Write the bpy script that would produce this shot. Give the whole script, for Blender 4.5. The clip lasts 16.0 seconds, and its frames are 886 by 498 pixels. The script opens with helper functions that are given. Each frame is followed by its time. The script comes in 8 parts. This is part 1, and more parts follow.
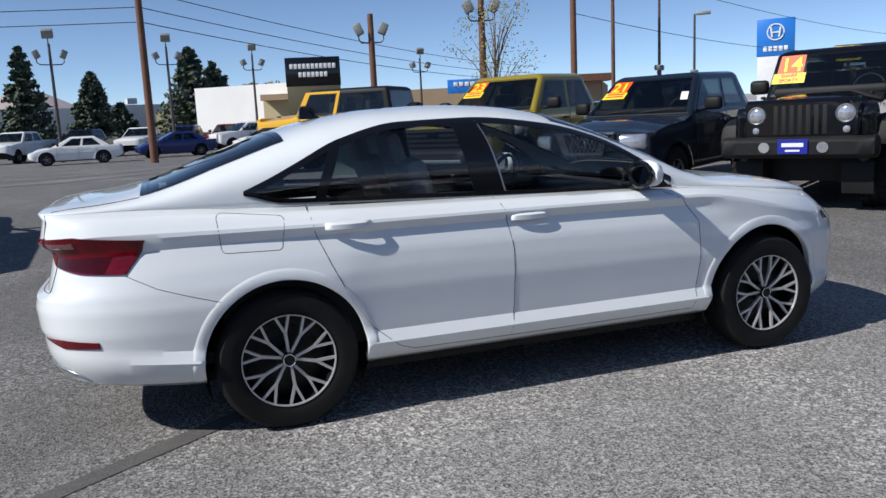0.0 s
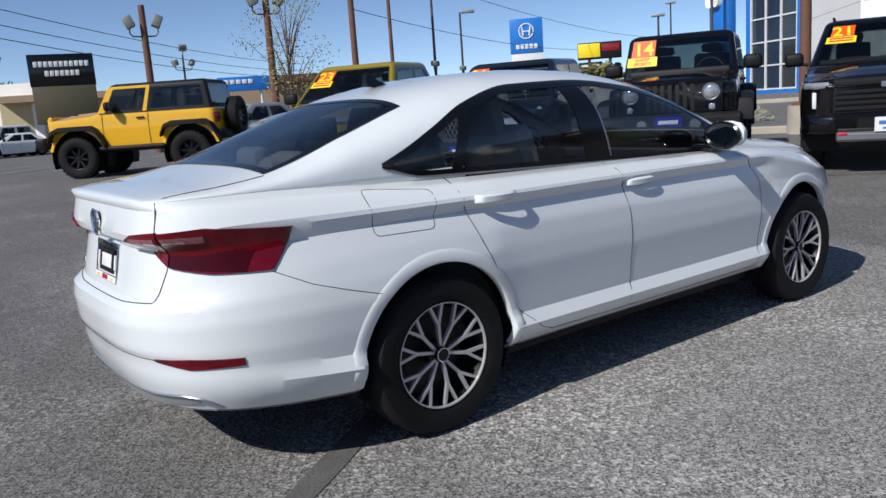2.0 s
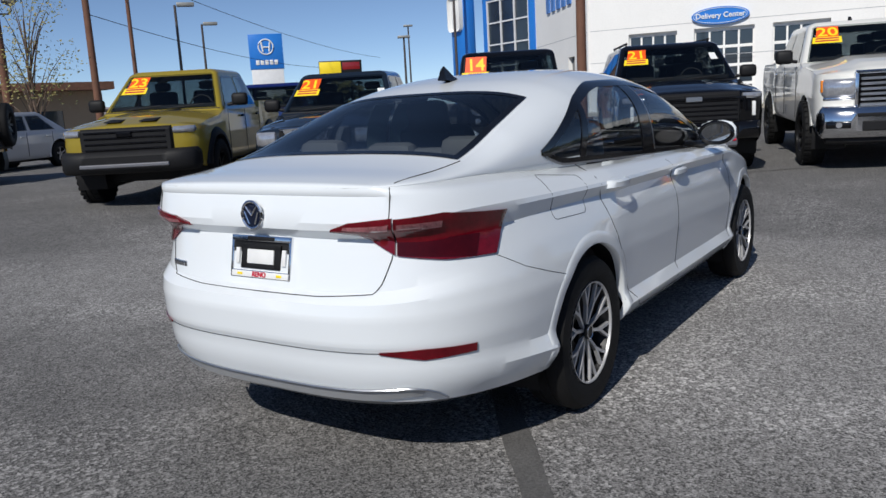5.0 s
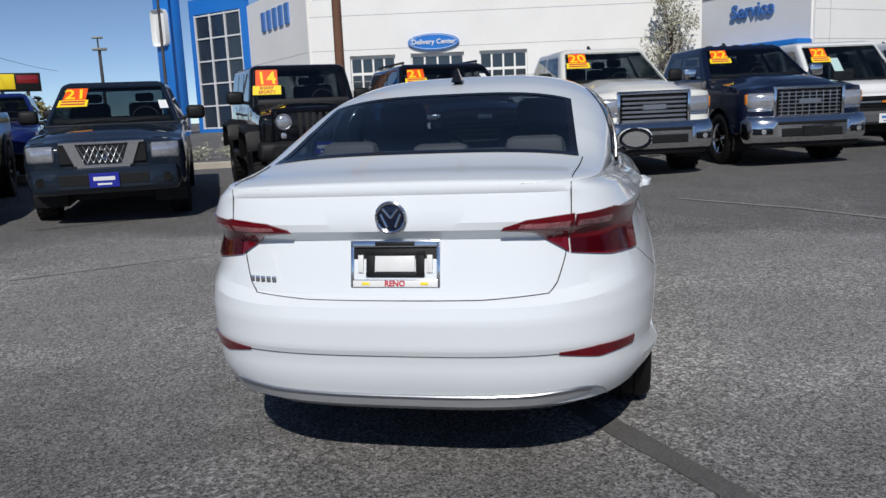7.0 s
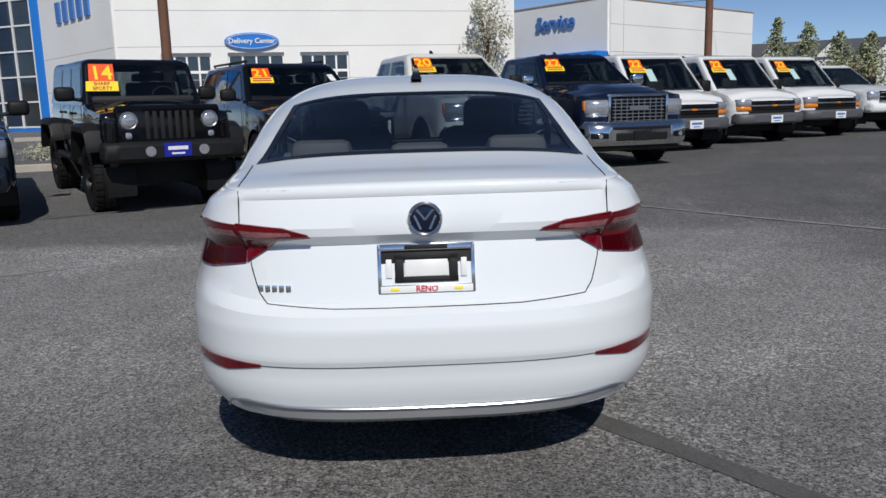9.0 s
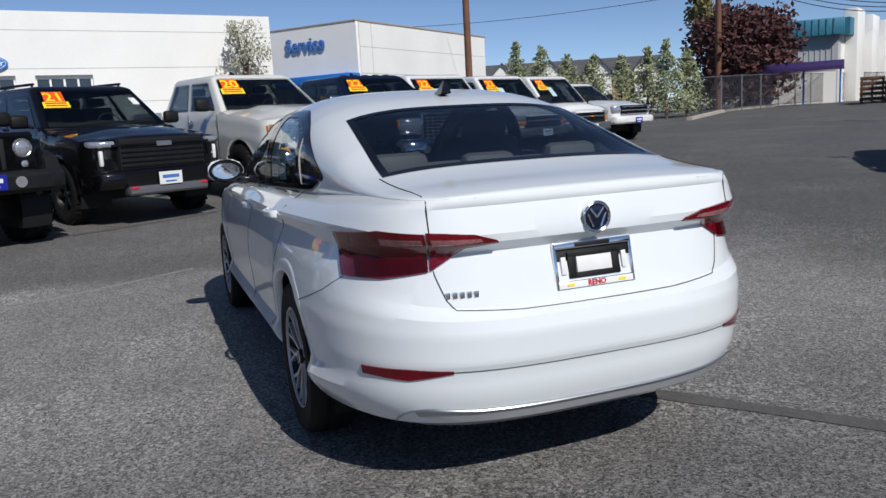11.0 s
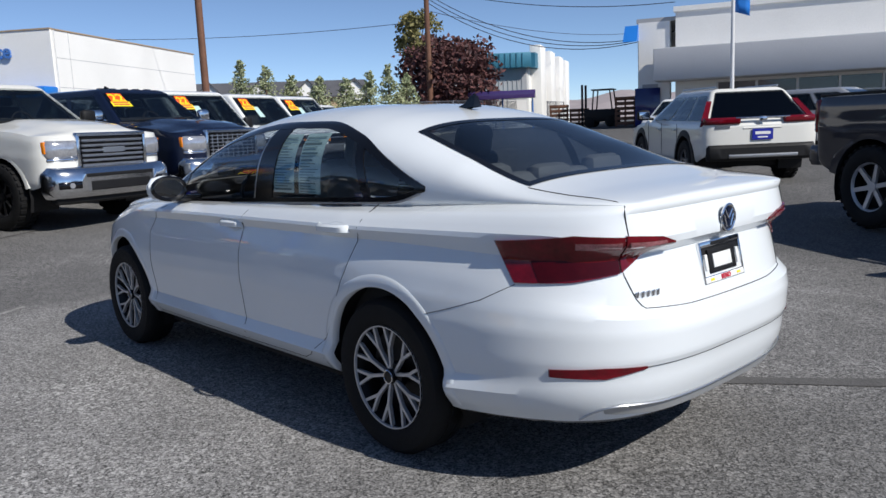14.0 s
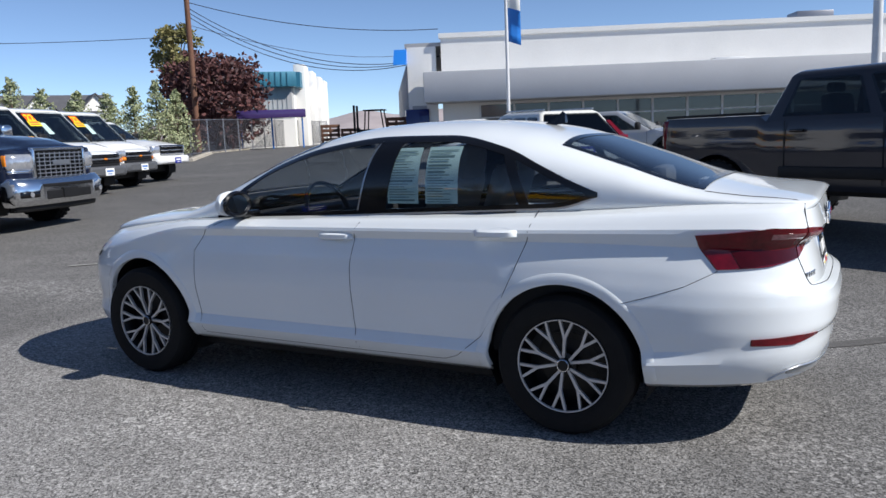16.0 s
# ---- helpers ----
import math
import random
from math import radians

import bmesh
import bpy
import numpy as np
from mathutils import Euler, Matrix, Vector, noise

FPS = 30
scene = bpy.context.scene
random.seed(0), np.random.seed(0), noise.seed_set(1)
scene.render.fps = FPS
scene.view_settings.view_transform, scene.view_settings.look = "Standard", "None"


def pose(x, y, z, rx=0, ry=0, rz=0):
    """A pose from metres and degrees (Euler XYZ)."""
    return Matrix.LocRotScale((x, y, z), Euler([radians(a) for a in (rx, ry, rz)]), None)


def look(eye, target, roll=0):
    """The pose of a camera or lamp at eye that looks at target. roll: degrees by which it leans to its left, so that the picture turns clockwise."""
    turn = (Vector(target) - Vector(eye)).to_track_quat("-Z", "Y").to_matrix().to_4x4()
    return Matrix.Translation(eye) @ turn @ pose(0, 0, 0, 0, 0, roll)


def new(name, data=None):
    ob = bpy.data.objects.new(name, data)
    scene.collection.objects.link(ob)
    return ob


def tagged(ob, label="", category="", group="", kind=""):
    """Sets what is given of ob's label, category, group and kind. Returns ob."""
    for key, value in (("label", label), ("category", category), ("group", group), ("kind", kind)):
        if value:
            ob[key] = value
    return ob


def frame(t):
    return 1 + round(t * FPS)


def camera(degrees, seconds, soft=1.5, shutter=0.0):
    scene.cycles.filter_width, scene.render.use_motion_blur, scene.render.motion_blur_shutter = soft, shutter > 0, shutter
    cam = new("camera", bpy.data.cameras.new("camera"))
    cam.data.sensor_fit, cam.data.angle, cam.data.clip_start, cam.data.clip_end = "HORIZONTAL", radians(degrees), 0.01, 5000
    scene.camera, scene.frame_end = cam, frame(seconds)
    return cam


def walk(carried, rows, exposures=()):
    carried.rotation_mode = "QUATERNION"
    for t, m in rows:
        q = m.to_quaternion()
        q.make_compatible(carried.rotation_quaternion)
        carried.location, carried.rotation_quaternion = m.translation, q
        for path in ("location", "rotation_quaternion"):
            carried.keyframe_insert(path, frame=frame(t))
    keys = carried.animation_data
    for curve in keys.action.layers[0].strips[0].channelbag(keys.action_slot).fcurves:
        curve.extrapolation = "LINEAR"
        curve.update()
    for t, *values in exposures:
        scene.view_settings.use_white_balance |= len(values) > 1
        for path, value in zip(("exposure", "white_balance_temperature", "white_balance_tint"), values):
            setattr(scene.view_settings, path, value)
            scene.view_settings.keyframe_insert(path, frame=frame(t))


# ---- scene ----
cam = camera(59.0, 16.0)
PATH = [
    (0, (-0.44, -4.341, 1.371), (0.203, -2.476, 1.047), -2.7),
    (0.5, (-0.803, -4.122, 1.365), (-0.027, -2.309, 1.032), -3.2),
    (1, (-1.123, -3.831, 1.344), (-0.209, -2.086, 0.997), -3.5),
    (1.5, (-1.461, -3.552, 1.324), (-0.416, -1.884, 0.97), -3.8),
    (2, (-1.751, -3.275, 1.3), (-0.585, -1.69, 0.94), -4.0),
    (2.5, (-2.039, -3.004, 1.294), (-0.767, -1.504, 0.931), -3.8),
    (3, (-2.341, -2.728, 1.291), (-0.981, -1.307, 0.927), -3.6),
    (5.5, (-3.081, -1.853, 1.29), (-1.364, -0.889, 0.938), -3.0),
    (6, (-3.238, -1.461, 1.282), (-1.431, -0.675, 0.937), -2.8),
    (6.5, (-3.422, -1.061, 1.292), (-1.542, -0.469, 0.95), -2.6),
    (7, (-3.466, -0.68, 1.274), (-1.537, -0.276, 0.931), -2.5),
    (7.5, (-3.458, -0.331, 1.265), (-1.503, -0.089, 0.918), -2.4),
    (8, (-3.463, -0.083, 1.271), (-1.498, 0.034, 0.92), -2.0),
    (8.5, (-3.422, -0.006, 1.275), (-1.453, 0.013, 0.923), -1.6),
    (9, (-3.415, 0.037, 1.275), (-1.447, -0.037, 0.924), -1.6),
    (11.5, (-3.105, 1.785, 1.292), (-1.332, 0.915, 0.97), -3.3),
    (12, (-2.892, 2.087, 1.299), (-1.197, 1.076, 0.976), -3.1),
    (12.5, (-2.698, 2.34, 1.315), (-1.072, 1.22, 0.991), -2.8),
    (13, (-2.589, 2.399, 1.311), (-1.021, 1.199, 0.99), -2.6),
    (13.5, (-2.54, 2.463, 1.312), (-1.025, 1.196, 0.997), -2.5),
    (14, (-2.434, 2.764, 1.324), (-0.984, 1.422, 1.017), -2.5),
    (14.5, (-2.234, 3.127, 1.343), (-0.874, 1.692, 1.045), -2.5),
    (15, (-1.908, 3.447, 1.356), (-0.665, 1.907, 1.065), -2.6),
    (15.5, (-1.579, 3.836, 1.372), (-0.477, 2.192, 1.086), -2.5),
    (16, (-1.185, 4.101, 1.372), (-0.236, 2.363, 1.087), -2.3),
]
walk(cam, [(t, look(eye, target, roll)) for t, eye, target, roll in PATH], [(0, 0.39), (2.5, 0.22), (5.5, -0.03), (8, -0.14), (9.2, -0.13), (12.5, 0.20), (14, 0.33), (16, 0.59)])

# ---- world, sun ----
SUN = Vector((-1.2, -0.17, 1.06)).normalized()
world = bpy.data.worlds.new("world")
scene.world = world
world.use_nodes = True
wn = world.node_tree
sky = wn.nodes.new("ShaderNodeTexSky")
sky.sky_type = "NISHITA"
sky.sun_disc = False
sky.sun_elevation = math.asin(SUN.z)
sky.sun_rotation = math.atan2(SUN.x, SUN.y)
sky.altitude = 1400
sky.air_density, sky.dust_density, sky.ozone_density = 0.6, 0.1, 2.6
wn.links.new(sky.outputs[0], wn.nodes["Background"].inputs[0])
wn.nodes["Background"].inputs[1].default_value = 0.098
sun_data = bpy.data.lights.new("sun", "SUN")
sun_data.energy, sun_data.angle, sun_data.color = 3.6, radians(0.53), (1.0, 0.97, 0.92)
sun = new("sun", sun_data)
sun.matrix_world = look((0, 0, 30), Vector((0, 0, 30)) - SUN)


# ---- materials ----
def material(name, color, rough=0.5, metal=0.0, vary=0.0, scale=3.0, fine=0.0, fine_scale=60.0, bump=0.0, coat=0.0, spec=0.5, alpha_random=0.0):
    """A surface with colour variation at two scales, a fine relief and, if wanted, a clear coat."""
    m = bpy.data.materials.new(name)
    m.use_nodes = True
    nt = m.node_tree
    b = nt.nodes["Principled BSDF"]
    b.inputs["Roughness"].default_value = rough
    b.inputs["Metallic"].default_value = metal
    b.inputs["Specular IOR Level"].default_value = spec
    b.inputs["Coat Weight"].default_value = coat
    b.inputs["Coat Roughness"].default_value = 0.04
    b.inputs["Base Color"].default_value = (*color, 1)
    if vary or fine or bump:
        tc = nt.nodes.new("ShaderNodeTexCoord")
        big = nt.nodes.new("ShaderNodeTexNoise")
        big.inputs["Scale"].default_value = scale
        big.inputs["Detail"].default_value = 5
        small = nt.nodes.new("ShaderNodeTexNoise")
        small.inputs["Scale"].default_value = fine_scale
        small.inputs["Detail"].default_value = 3
        nt.links.new(tc.outputs["Object"], big.inputs["Vector"])
        nt.links.new(tc.outputs["Object"], small.inputs["Vector"])
        ra = nt.nodes.new("ShaderNodeMapRange")
        ra.inputs[1].default_value, ra.inputs[2].default_value = 0.25, 0.75
        ra.inputs[3].default_value, ra.inputs[4].default_value = 1 - vary, 1 + vary
        rb = nt.nodes.new("ShaderNodeMapRange")
        rb.inputs[1].default_value, rb.inputs[2].default_value = 0.25, 0.75
        rb.inputs[3].default_value, rb.inputs[4].default_value = 1 - fine, 1 + fine
        nt.links.new(big.outputs["Fac"], ra.inputs[0])
        nt.links.new(small.outputs["Fac"], rb.inputs[0])
        mul = nt.nodes.new("ShaderNodeMath")
        mul.operation = "MULTIPLY"
        nt.links.new(ra.outputs[0], mul.inputs[0])
        nt.links.new(rb.outputs[0], mul.inputs[1])
        vm = nt.nodes.new("ShaderNodeVectorMath")
        vm.operation = "SCALE"
        vm.inputs[0].default_value = color
        nt.links.new(mul.outputs[0], vm.inputs["Scale"])
        nt.links.new(vm.outputs[0], b.inputs["Base Color"])
        if bump:
            bp = nt.nodes.new("ShaderNodeBump")
            bp.inputs["Strength"].default_value = bump
            bp.inputs["Distance"].default_value = 0.01
            nt.links.new(small.outputs["Fac"], bp.inputs["Height"])
            nt.links.new(bp.outputs[0], b.inputs["Normal"])
    return m


def glass_material(name, tint, ior=1.5, rough=0.0):
    """A thin tinted pane: clear straight through, with a mirror gloss that grows towards grazing angles."""
    m = bpy.data.materials.new(name)
    m.use_nodes = True
    nt = m.node_tree
    nt.nodes.remove(nt.nodes["Principled BSDF"])
    t = nt.nodes.new("ShaderNodeBsdfTransparent")
    t.inputs[0].default_value = (*tint, 1)
    g = nt.nodes.new("ShaderNodeBsdfGlossy")
    g.inputs["Roughness"].default_value = rough
    lw = nt.nodes.new("ShaderNodeLayerWeight")
    lw.inputs[0].default_value = 0.5
    steep = nt.nodes.new("ShaderNodeMath")
    steep.operation = "POWER"
    nt.links.new(lw.outputs["Facing"], steep.inputs[0])
    steep.inputs[1].default_value = 4.5
    r0 = ((ior - 1) / (ior + 1)) ** 2
    f = nt.nodes.new("ShaderNodeMath")
    f.operation = "MULTIPLY_ADD"
    nt.links.new(steep.outputs[0], f.inputs[0])
    f.inputs[1].default_value, f.inputs[2].default_value = 1 - r0, r0
    mix = nt.nodes.new("ShaderNodeMixShader")
    nt.links.new(f.outputs[0], mix.inputs[0])
    nt.links.new(t.outputs[0], mix.inputs[1])
    nt.links.new(g.outputs[0], mix.inputs[2])
    nt.links.new(mix.outputs[0], nt.nodes["Material Output"].inputs[0])
    return m


def paint(name, color, rough=0.35, metal=0.0, coat=1.0):
    return material(name, color, rough + 0.1, metal, 0.02, 1.5, 0.015, 900, 0.0, coat, 0.2 if max(color) > 0.2 else 0.05)


WHITE = paint("white_paint", (0.785, 0.82, 0.84), 0.28)
WHITE_B = paint("fleet_white_paint", (0.78, 0.78, 0.77), 0.4)
CREAM = paint("pearl_white_paint", (0.74, 0.73, 0.68), 0.38)
BLACKP = paint("black_paint", (0.004, 0.004, 0.005), 0.2)
NAVY = paint("navy_paint", (0.005, 0.009, 0.026), 0.3)
SLATE = paint("slate_blue_paint", (0.011, 0.018, 0.030), 0.35)
GREYP = paint("dark_grey_paint", (0.036, 0.036, 0.043), 0.35, 0.3)
YELLOW = paint("yellow_paint", (0.78, 0.42, 0.01), 0.35)
OLIVE = paint("olive_yellow_paint", (0.36, 0.27, 0.03), 0.35, 0.25)
SILVERP = paint("silver_paint", (0.42, 0.43, 0.45), 0.35, 0.5)
BLUEP = paint("blue_paint", (0.01, 0.02, 0.12), 0.35)
REDP = paint("red_paint", (0.25, 0.01, 0.012), 0.35)
TRIM = material("black_plastic", (0.011, 0.011, 0.012), 0.55, 0, 0.15, 8, 0.15, 300, 0.1, 0.0, 0.25)
GLOSSY = material("gloss_black", (0.006, 0.006, 0.007), 0.12)
SEAM = material("panel_gap", (0.01, 0.01, 0.011), 0.8)
RUBBER = material("tyre_rubber", (0.009, 0.009, 0.0095), 0.75, 0, 0.25, 9, 0.2, 200, 0.3, 0.0, 0.25)
ALLOY = material("machined_alloy", (0.55, 0.55, 0.56), 0.38, 0.45, 0.05, 20, 0.06, 300)
ALLOY_D = material("dark_wheel_paint", (0.007, 0.007, 0.008), 0.4, 0.0, 0, 3, 0, 60, 0, 0, 0.3)
STEEL = material("grey_wheel", (0.30, 0.30, 0.32), 0.4, 0.8)
CHROME = material("chrome", (0.78, 0.79, 0.81), 0.14, 1.0)
SATIN = material("satin_chrome", (0.50, 0.51, 0.53), 0.3, 0.9)
LAMP_RED = material("red_lens", (0.135, 0.002, 0.008), 0.15, 0, 0.25, 14, 0.2, 60, 0.0, 0.6, 0.2)
LAMP_DARK = material("dark_red_lens", (0.05, 0.001, 0.003), 0.2, 0, 0.2, 14, 0.1, 60, 0.0, 0.25, 0.15)
LAMP_PINK = material("clear_red_lens", (0.34, 0.12, 0.13), 0.12, 0, 0.3, 40, 0.3, 160, 0.0, 1.0)
LENS = material("headlamp_lens", (0.50, 0.51, 0.54), 0.14, 0.6, 0.15, 14, 0.15, 50, 0.0, 1.0)
VALANCE = material("silver_valance", (0.42, 0.43, 0.44), 0.35, 0.25, 0.06, 10, 0.05, 200)
AMBER = material("amber_lens", (0.75, 0.22, 0.01), 0.15, 0, 0.1, 30, 0.1, 90, 0, 1.0)
GLASS = glass_material("tinted_glass", (0.70, 0.75, 0.78), 1.75)
GLASS_D = glass_material("dark_glass", (0.10, 0.11, 0.12), 1.55)
GLASS_REAR = glass_material("rear_glass", (0.30, 0.35, 0.40), 1.75)
MIRROR = material("mirror_glass", (0.8, 0.8, 0.8), 0.01, 1.0)
CABIN = material("cabin_black", (0.018, 0.018, 0.02), 0.7, 0, 0.1, 10, 0.1, 200, 0.1)
SEATM = material("grey_leatherette", (0.24, 0.235, 0.225), 0.6, 0, 0.1, 8, 0.08, 250, 0.1)
LINER = material("headliner", (0.30, 0.29, 0.27), 0.9, 0, 0.08, 8, 0.1, 300, 0.1)
STICK_R = material("sticker_orange", (0.93, 0.10, 0.008), 0.5, 0, 0.12, 12, 0.05, 60)
STICK_Y = material("sticker_yellow", (0.98, 0.72, 0.02), 0.5, 0, 0.03, 12)
PAPER = material("sticker_paper", (0.45, 0.62, 0.60), 0.7, 0, 0.06, 10, 0.05, 100)
PAPER_T = material("printed_text", (0.12, 0.20, 0.20), 0.8)
PLATE_W = material("plate_white", (0.80, 0.80, 0.78), 0.4, 0, 0.04, 15)
PLATE_B = material("plate_blue", (0.012, 0.02, 0.30), 0.4, 0, 0.05, 15)
INK_R = material("red_ink", (0.55, 0.02, 0.05), 0.5)
WALLW = material("white_stucco", (0.87, 0.855, 0.82), 0.85, 0, 0.05, 0.35, 0.05, 25, 0.25)
WALLG = material("grey_stucco", (0.42, 0.42, 0.43), 0.85, 0, 0.05, 0.4, 0.06, 25, 0.25)
WALLT = material("tan_stucco", (0.42, 0.30, 0.19), 0.85, 0, 0.08, 0.4, 0.06, 20, 0.25)
WALLC = material("cream_wall", (0.62, 0.52, 0.30), 0.85, 0, 0.06, 0.4, 0.05, 20, 0.2)
SIGNB = material("sign_blue", (0.02, 0.19, 0.62), 0.35, 0, 0.04, 1.0)
LETTER_B = material("letter_blue", (0.07, 0.19, 0.50), 0.4, 0, 0.04, 2.0)
TEAL = material("teal_metal", (0.05, 0.21, 0.30), 0.45, 0.2, 0.08, 2, 0.05, 30)
WINDOWD = material("window_glass", (0.03, 0.04, 0.05), 0.05, 0, 0.3, 0.6, 0.0, 10, 0, 0.0, 0.8)
WOODP = material("brown_pole", (0.16, 0.075, 0.045), 0.8, 0, 0.2, 3, 0.25, 40, 0.4)
POLEM = material("pole_metal", (0.10, 0.085, 0.08), 0.5, 0.5, 0.15, 3, 0.1, 30)
POLEW = material("white_pole", (0.72, 0.72, 0.72), 0.45, 0, 0.06, 3, 0.05, 30)
WIRE = material("cable_black", (0.02, 0.02, 0.022), 0.7)
CONC = material("concrete", (0.42, 0.38, 0.32), 0.9, 0, 0.15, 1.5, 0.15, 40, 0.4)
LAMPH = material("floodlight_housing", (0.30, 0.30, 0.28), 0.5, 0.3, 0.1, 5)
BARK = material("bark", (0.13, 0.09, 0.065), 0.9, 0, 0.25, 6, 0.3, 40, 0.6)


def leaf_material(name, a, b):
    m = bpy.data.materials.new(name)
    m.use_nodes = True
    nt = m.node_tree
    bs = nt.nodes["Principled BSDF"]
    bs.inputs["Roughness"].default_value = 0.7
    geo = nt.nodes.new("ShaderNodeNewGeometry")
    mix = nt.nodes.new("ShaderNodeMixRGB")
    mix.inputs[1].default_value, mix.inputs[2].default_value = (*a, 1), (*b, 1)
    nt.links.new(geo.outputs["Random Per Island"], mix.inputs[0])
    nt.links.new(mix.outputs[0], bs.inputs["Base Color"])
    return m


LEAF_RED = leaf_material("plum_leaves", (0.035, 0.012, 0.014), (0.13, 0.045, 0.04))
LEAF_GREEN = leaf_material("green_leaves", (0.12, 0.12, 0.035), (0.28, 0.24, 0.09))
LEAF_FIR = leaf_material("fir_needles", (0.02, 0.04, 0.025), (0.075, 0.10, 0.06))
LEAF_PINE = leaf_material("pine_needles", (0.20, 0.24, 0.12), (0.44, 0.46, 0.27))
LEAF_GREY = leaf_material("silvery_leaves", (0.26, 0.26, 0.18), (0.50, 0.48, 0.36))
LEAF_SPRING = leaf_material("thin_leaves", (0.14, 0.15, 0.04), (0.32, 0.27, 0.10))


def asphalt_material():
    m = bpy.data.materials.new("asphalt")
    m.use_nodes = True
    nt = m.node_tree
    b = nt.nodes["Principled BSDF"]
    b.inputs["Roughness"].default_value = 0.88
    tc = nt.nodes.new("ShaderNodeTexCoord")

    def tex(kind, scale, detail=3):
        n = nt.nodes.new(kind)
        n.inputs["Scale"].default_value = scale
        if kind == "ShaderNodeTexNoise":
            n.inputs["Detail"].default_value = detail
        nt.links.new(tc.outputs["Object"], n.inputs["Vector"])
        return n

    def span(src, a, c, d, e):
        n = nt.nodes.new("ShaderNodeMapRange")
        for i, v in enumerate((a, c, d, e)):
            n.inputs[i + 1].default_value = v
        nt.links.new(src, n.inputs[0])
        return n.outputs[0]

    def mul(p, q):
        n = nt.nodes.new("ShaderNodeMath")
        n.operation = "MULTIPLY"
        nt.links.new(p, n.inputs[0])
        nt.links.new(q, n.inputs[1])
        return n.outputs[0]

    broad = tex("ShaderNodeTexNoise", 0.22, 6)
    mid = tex("ShaderNodeTexNoise", 2.6, 6)
    grit = tex("ShaderNodeTexVoronoi", 70)
    chips = tex("ShaderNodeTexVoronoi", 150)
    fines = tex("ShaderNodeTexNoise", 220, 2)
    worn = tex("ShaderNodeTexNoise", 0.55, 9)
    v = mul(span(broad.outputs["Fac"], 0.3, 0.7, 0.90, 1.10), span(mid.outputs["Fac"], 0.3, 0.7, 0.92, 1.09))
    sep = nt.nodes.new("ShaderNodeSeparateColor")
    nt.links.new(grit.outputs["Color"], sep.inputs[0])
    sep2 = nt.nodes.new("ShaderNodeSeparateColor")
    nt.links.new(chips.outputs["Color"], sep2.inputs[0])
    bare = span(worn.outputs["Fac"], 0.50, 0.66, 0.0, 1.0)
    light = span(sep.outputs[0], 0.55, 1.0, 0.0, 1.9)
    lift = nt.nodes.new("ShaderNodeMath")
    lift.operation = "MULTIPLY_ADD"
    nt.links.new(mul(light, span(bare, 0.0, 1.0, 0.30, 0.85)), lift.inputs[0])
    lift.inputs[1].default_value = 1.15
    nt.links.new(span(sep2.outputs[1], 0.0, 1.0, 0.12, 1.50), lift.inputs[2])
    v = mul(v, mul(lift.outputs[0], span(fines.outputs["Fac"], 0.3, 0.7, 0.72, 1.32)))
    # paler paving between two ragged seams, darker outside it and towards low y
    wob = nt.nodes.new("ShaderNodeVectorMath")
    wob.operation = "MULTIPLY_ADD"
    nt.links.new(mid.outputs["Color"], wob.inputs[0])
    wob.inputs[1].default_value = (0.9, 0.9, 0.0)
    nt.links.new(tc.outputs["Object"], wob.inputs[2])
    xyz = nt.nodes.new("ShaderNodeSeparateXYZ")
    nt.links.new(wob.outputs[0], xyz.inputs[0])
    pale_zone = mul(span(xyz.outputs[0], -0.7, 0.9, 0.0, 1.0), span(xyz.outputs[0], 4.6, 5.1, 1.0, 0.0))
    pale_zone = mul(pale_zone, mul(span(xyz.outputs[1], 4.6, 6.4, 1.0, 0.0), span(xyz.outputs[1], -4.2, -2.6, 0.0, 1.0)))
    v = mul(mul(v, span(pale_zone, 0.0, 1.0, 0.86, 1.50)), span(xyz.outputs[1], -4.4, -2.5, 0.78, 1.0))
    sc = nt.nodes.new("ShaderNodeVectorMath")
    sc.operation = "SCALE"
    sc.inputs[0].default_value = (0.160, 0.155, 0.150)
    nt.links.new(v, sc.inputs["Scale"])
    nt.links.new(sc.outputs[0], b.inputs["Base Color"])
    bp = nt.nodes.new("ShaderNodeBump")
    bp.inputs["Strength"].default_value = 0.5
    bp.inputs["Distance"].default_value = 0.006
    nt.links.new(grit.outputs["Distance"], bp.inputs["Height"])
    nt.links.new(bp.outputs[0], b.inputs["Normal"])
    return m


ASPHALT = asphalt_material()
PATCH = material("tar_strip", (0.105, 0.101, 0.097), 0.85, 0, 0.2, 4, 0.3, 90, 0.4)
LINE = material("worn_line_paint", (0.29, 0.28, 0.265), 0.85, 0, 0.25, 6, 0.35, 60, 0.2)
# aerial haze is mixed into this base colour
HILL = material("dry_hill_hazed", (0.36, 0.31, 0.31), 1.0, 0, 0.15, 0.01, 0.1, 0.05)
DIRT = material("gravel_bed", (0.30, 0.24, 0.16), 0.95, 0, 0.25, 1.5, 0.3, 30, 0.5)


# ---- mesh helpers ----
def finish(bm, angle=38, recalc=True):
    if recalc:
        bmesh.ops.recalc_face_normals(bm, faces=bm.faces)
    lim = radians(angle)
    for e in bm.edges:
        e.smooth = len(e.link_faces) != 2 or e.calc_face_angle(0) < lim
    for f in bm.faces:
        f.smooth = True


def part(name, bm, mat, parent=None, label="", angle=38, recalc=True):
    """Links a bmesh as one mesh object under a thing or a part."""
    finish(bm, angle, recalc)
    me = bpy.data.meshes.new(name)
    bm.to_mesh(me)
    bm.free()
    for m in (mat if isinstance(mat, (list, tuple)) else [mat]):
        me.materials.append(m)
    ob = new(name, me)
    if parent is not None:
        ob.parent = parent
    if label:
        ob["label"] = label
    return ob


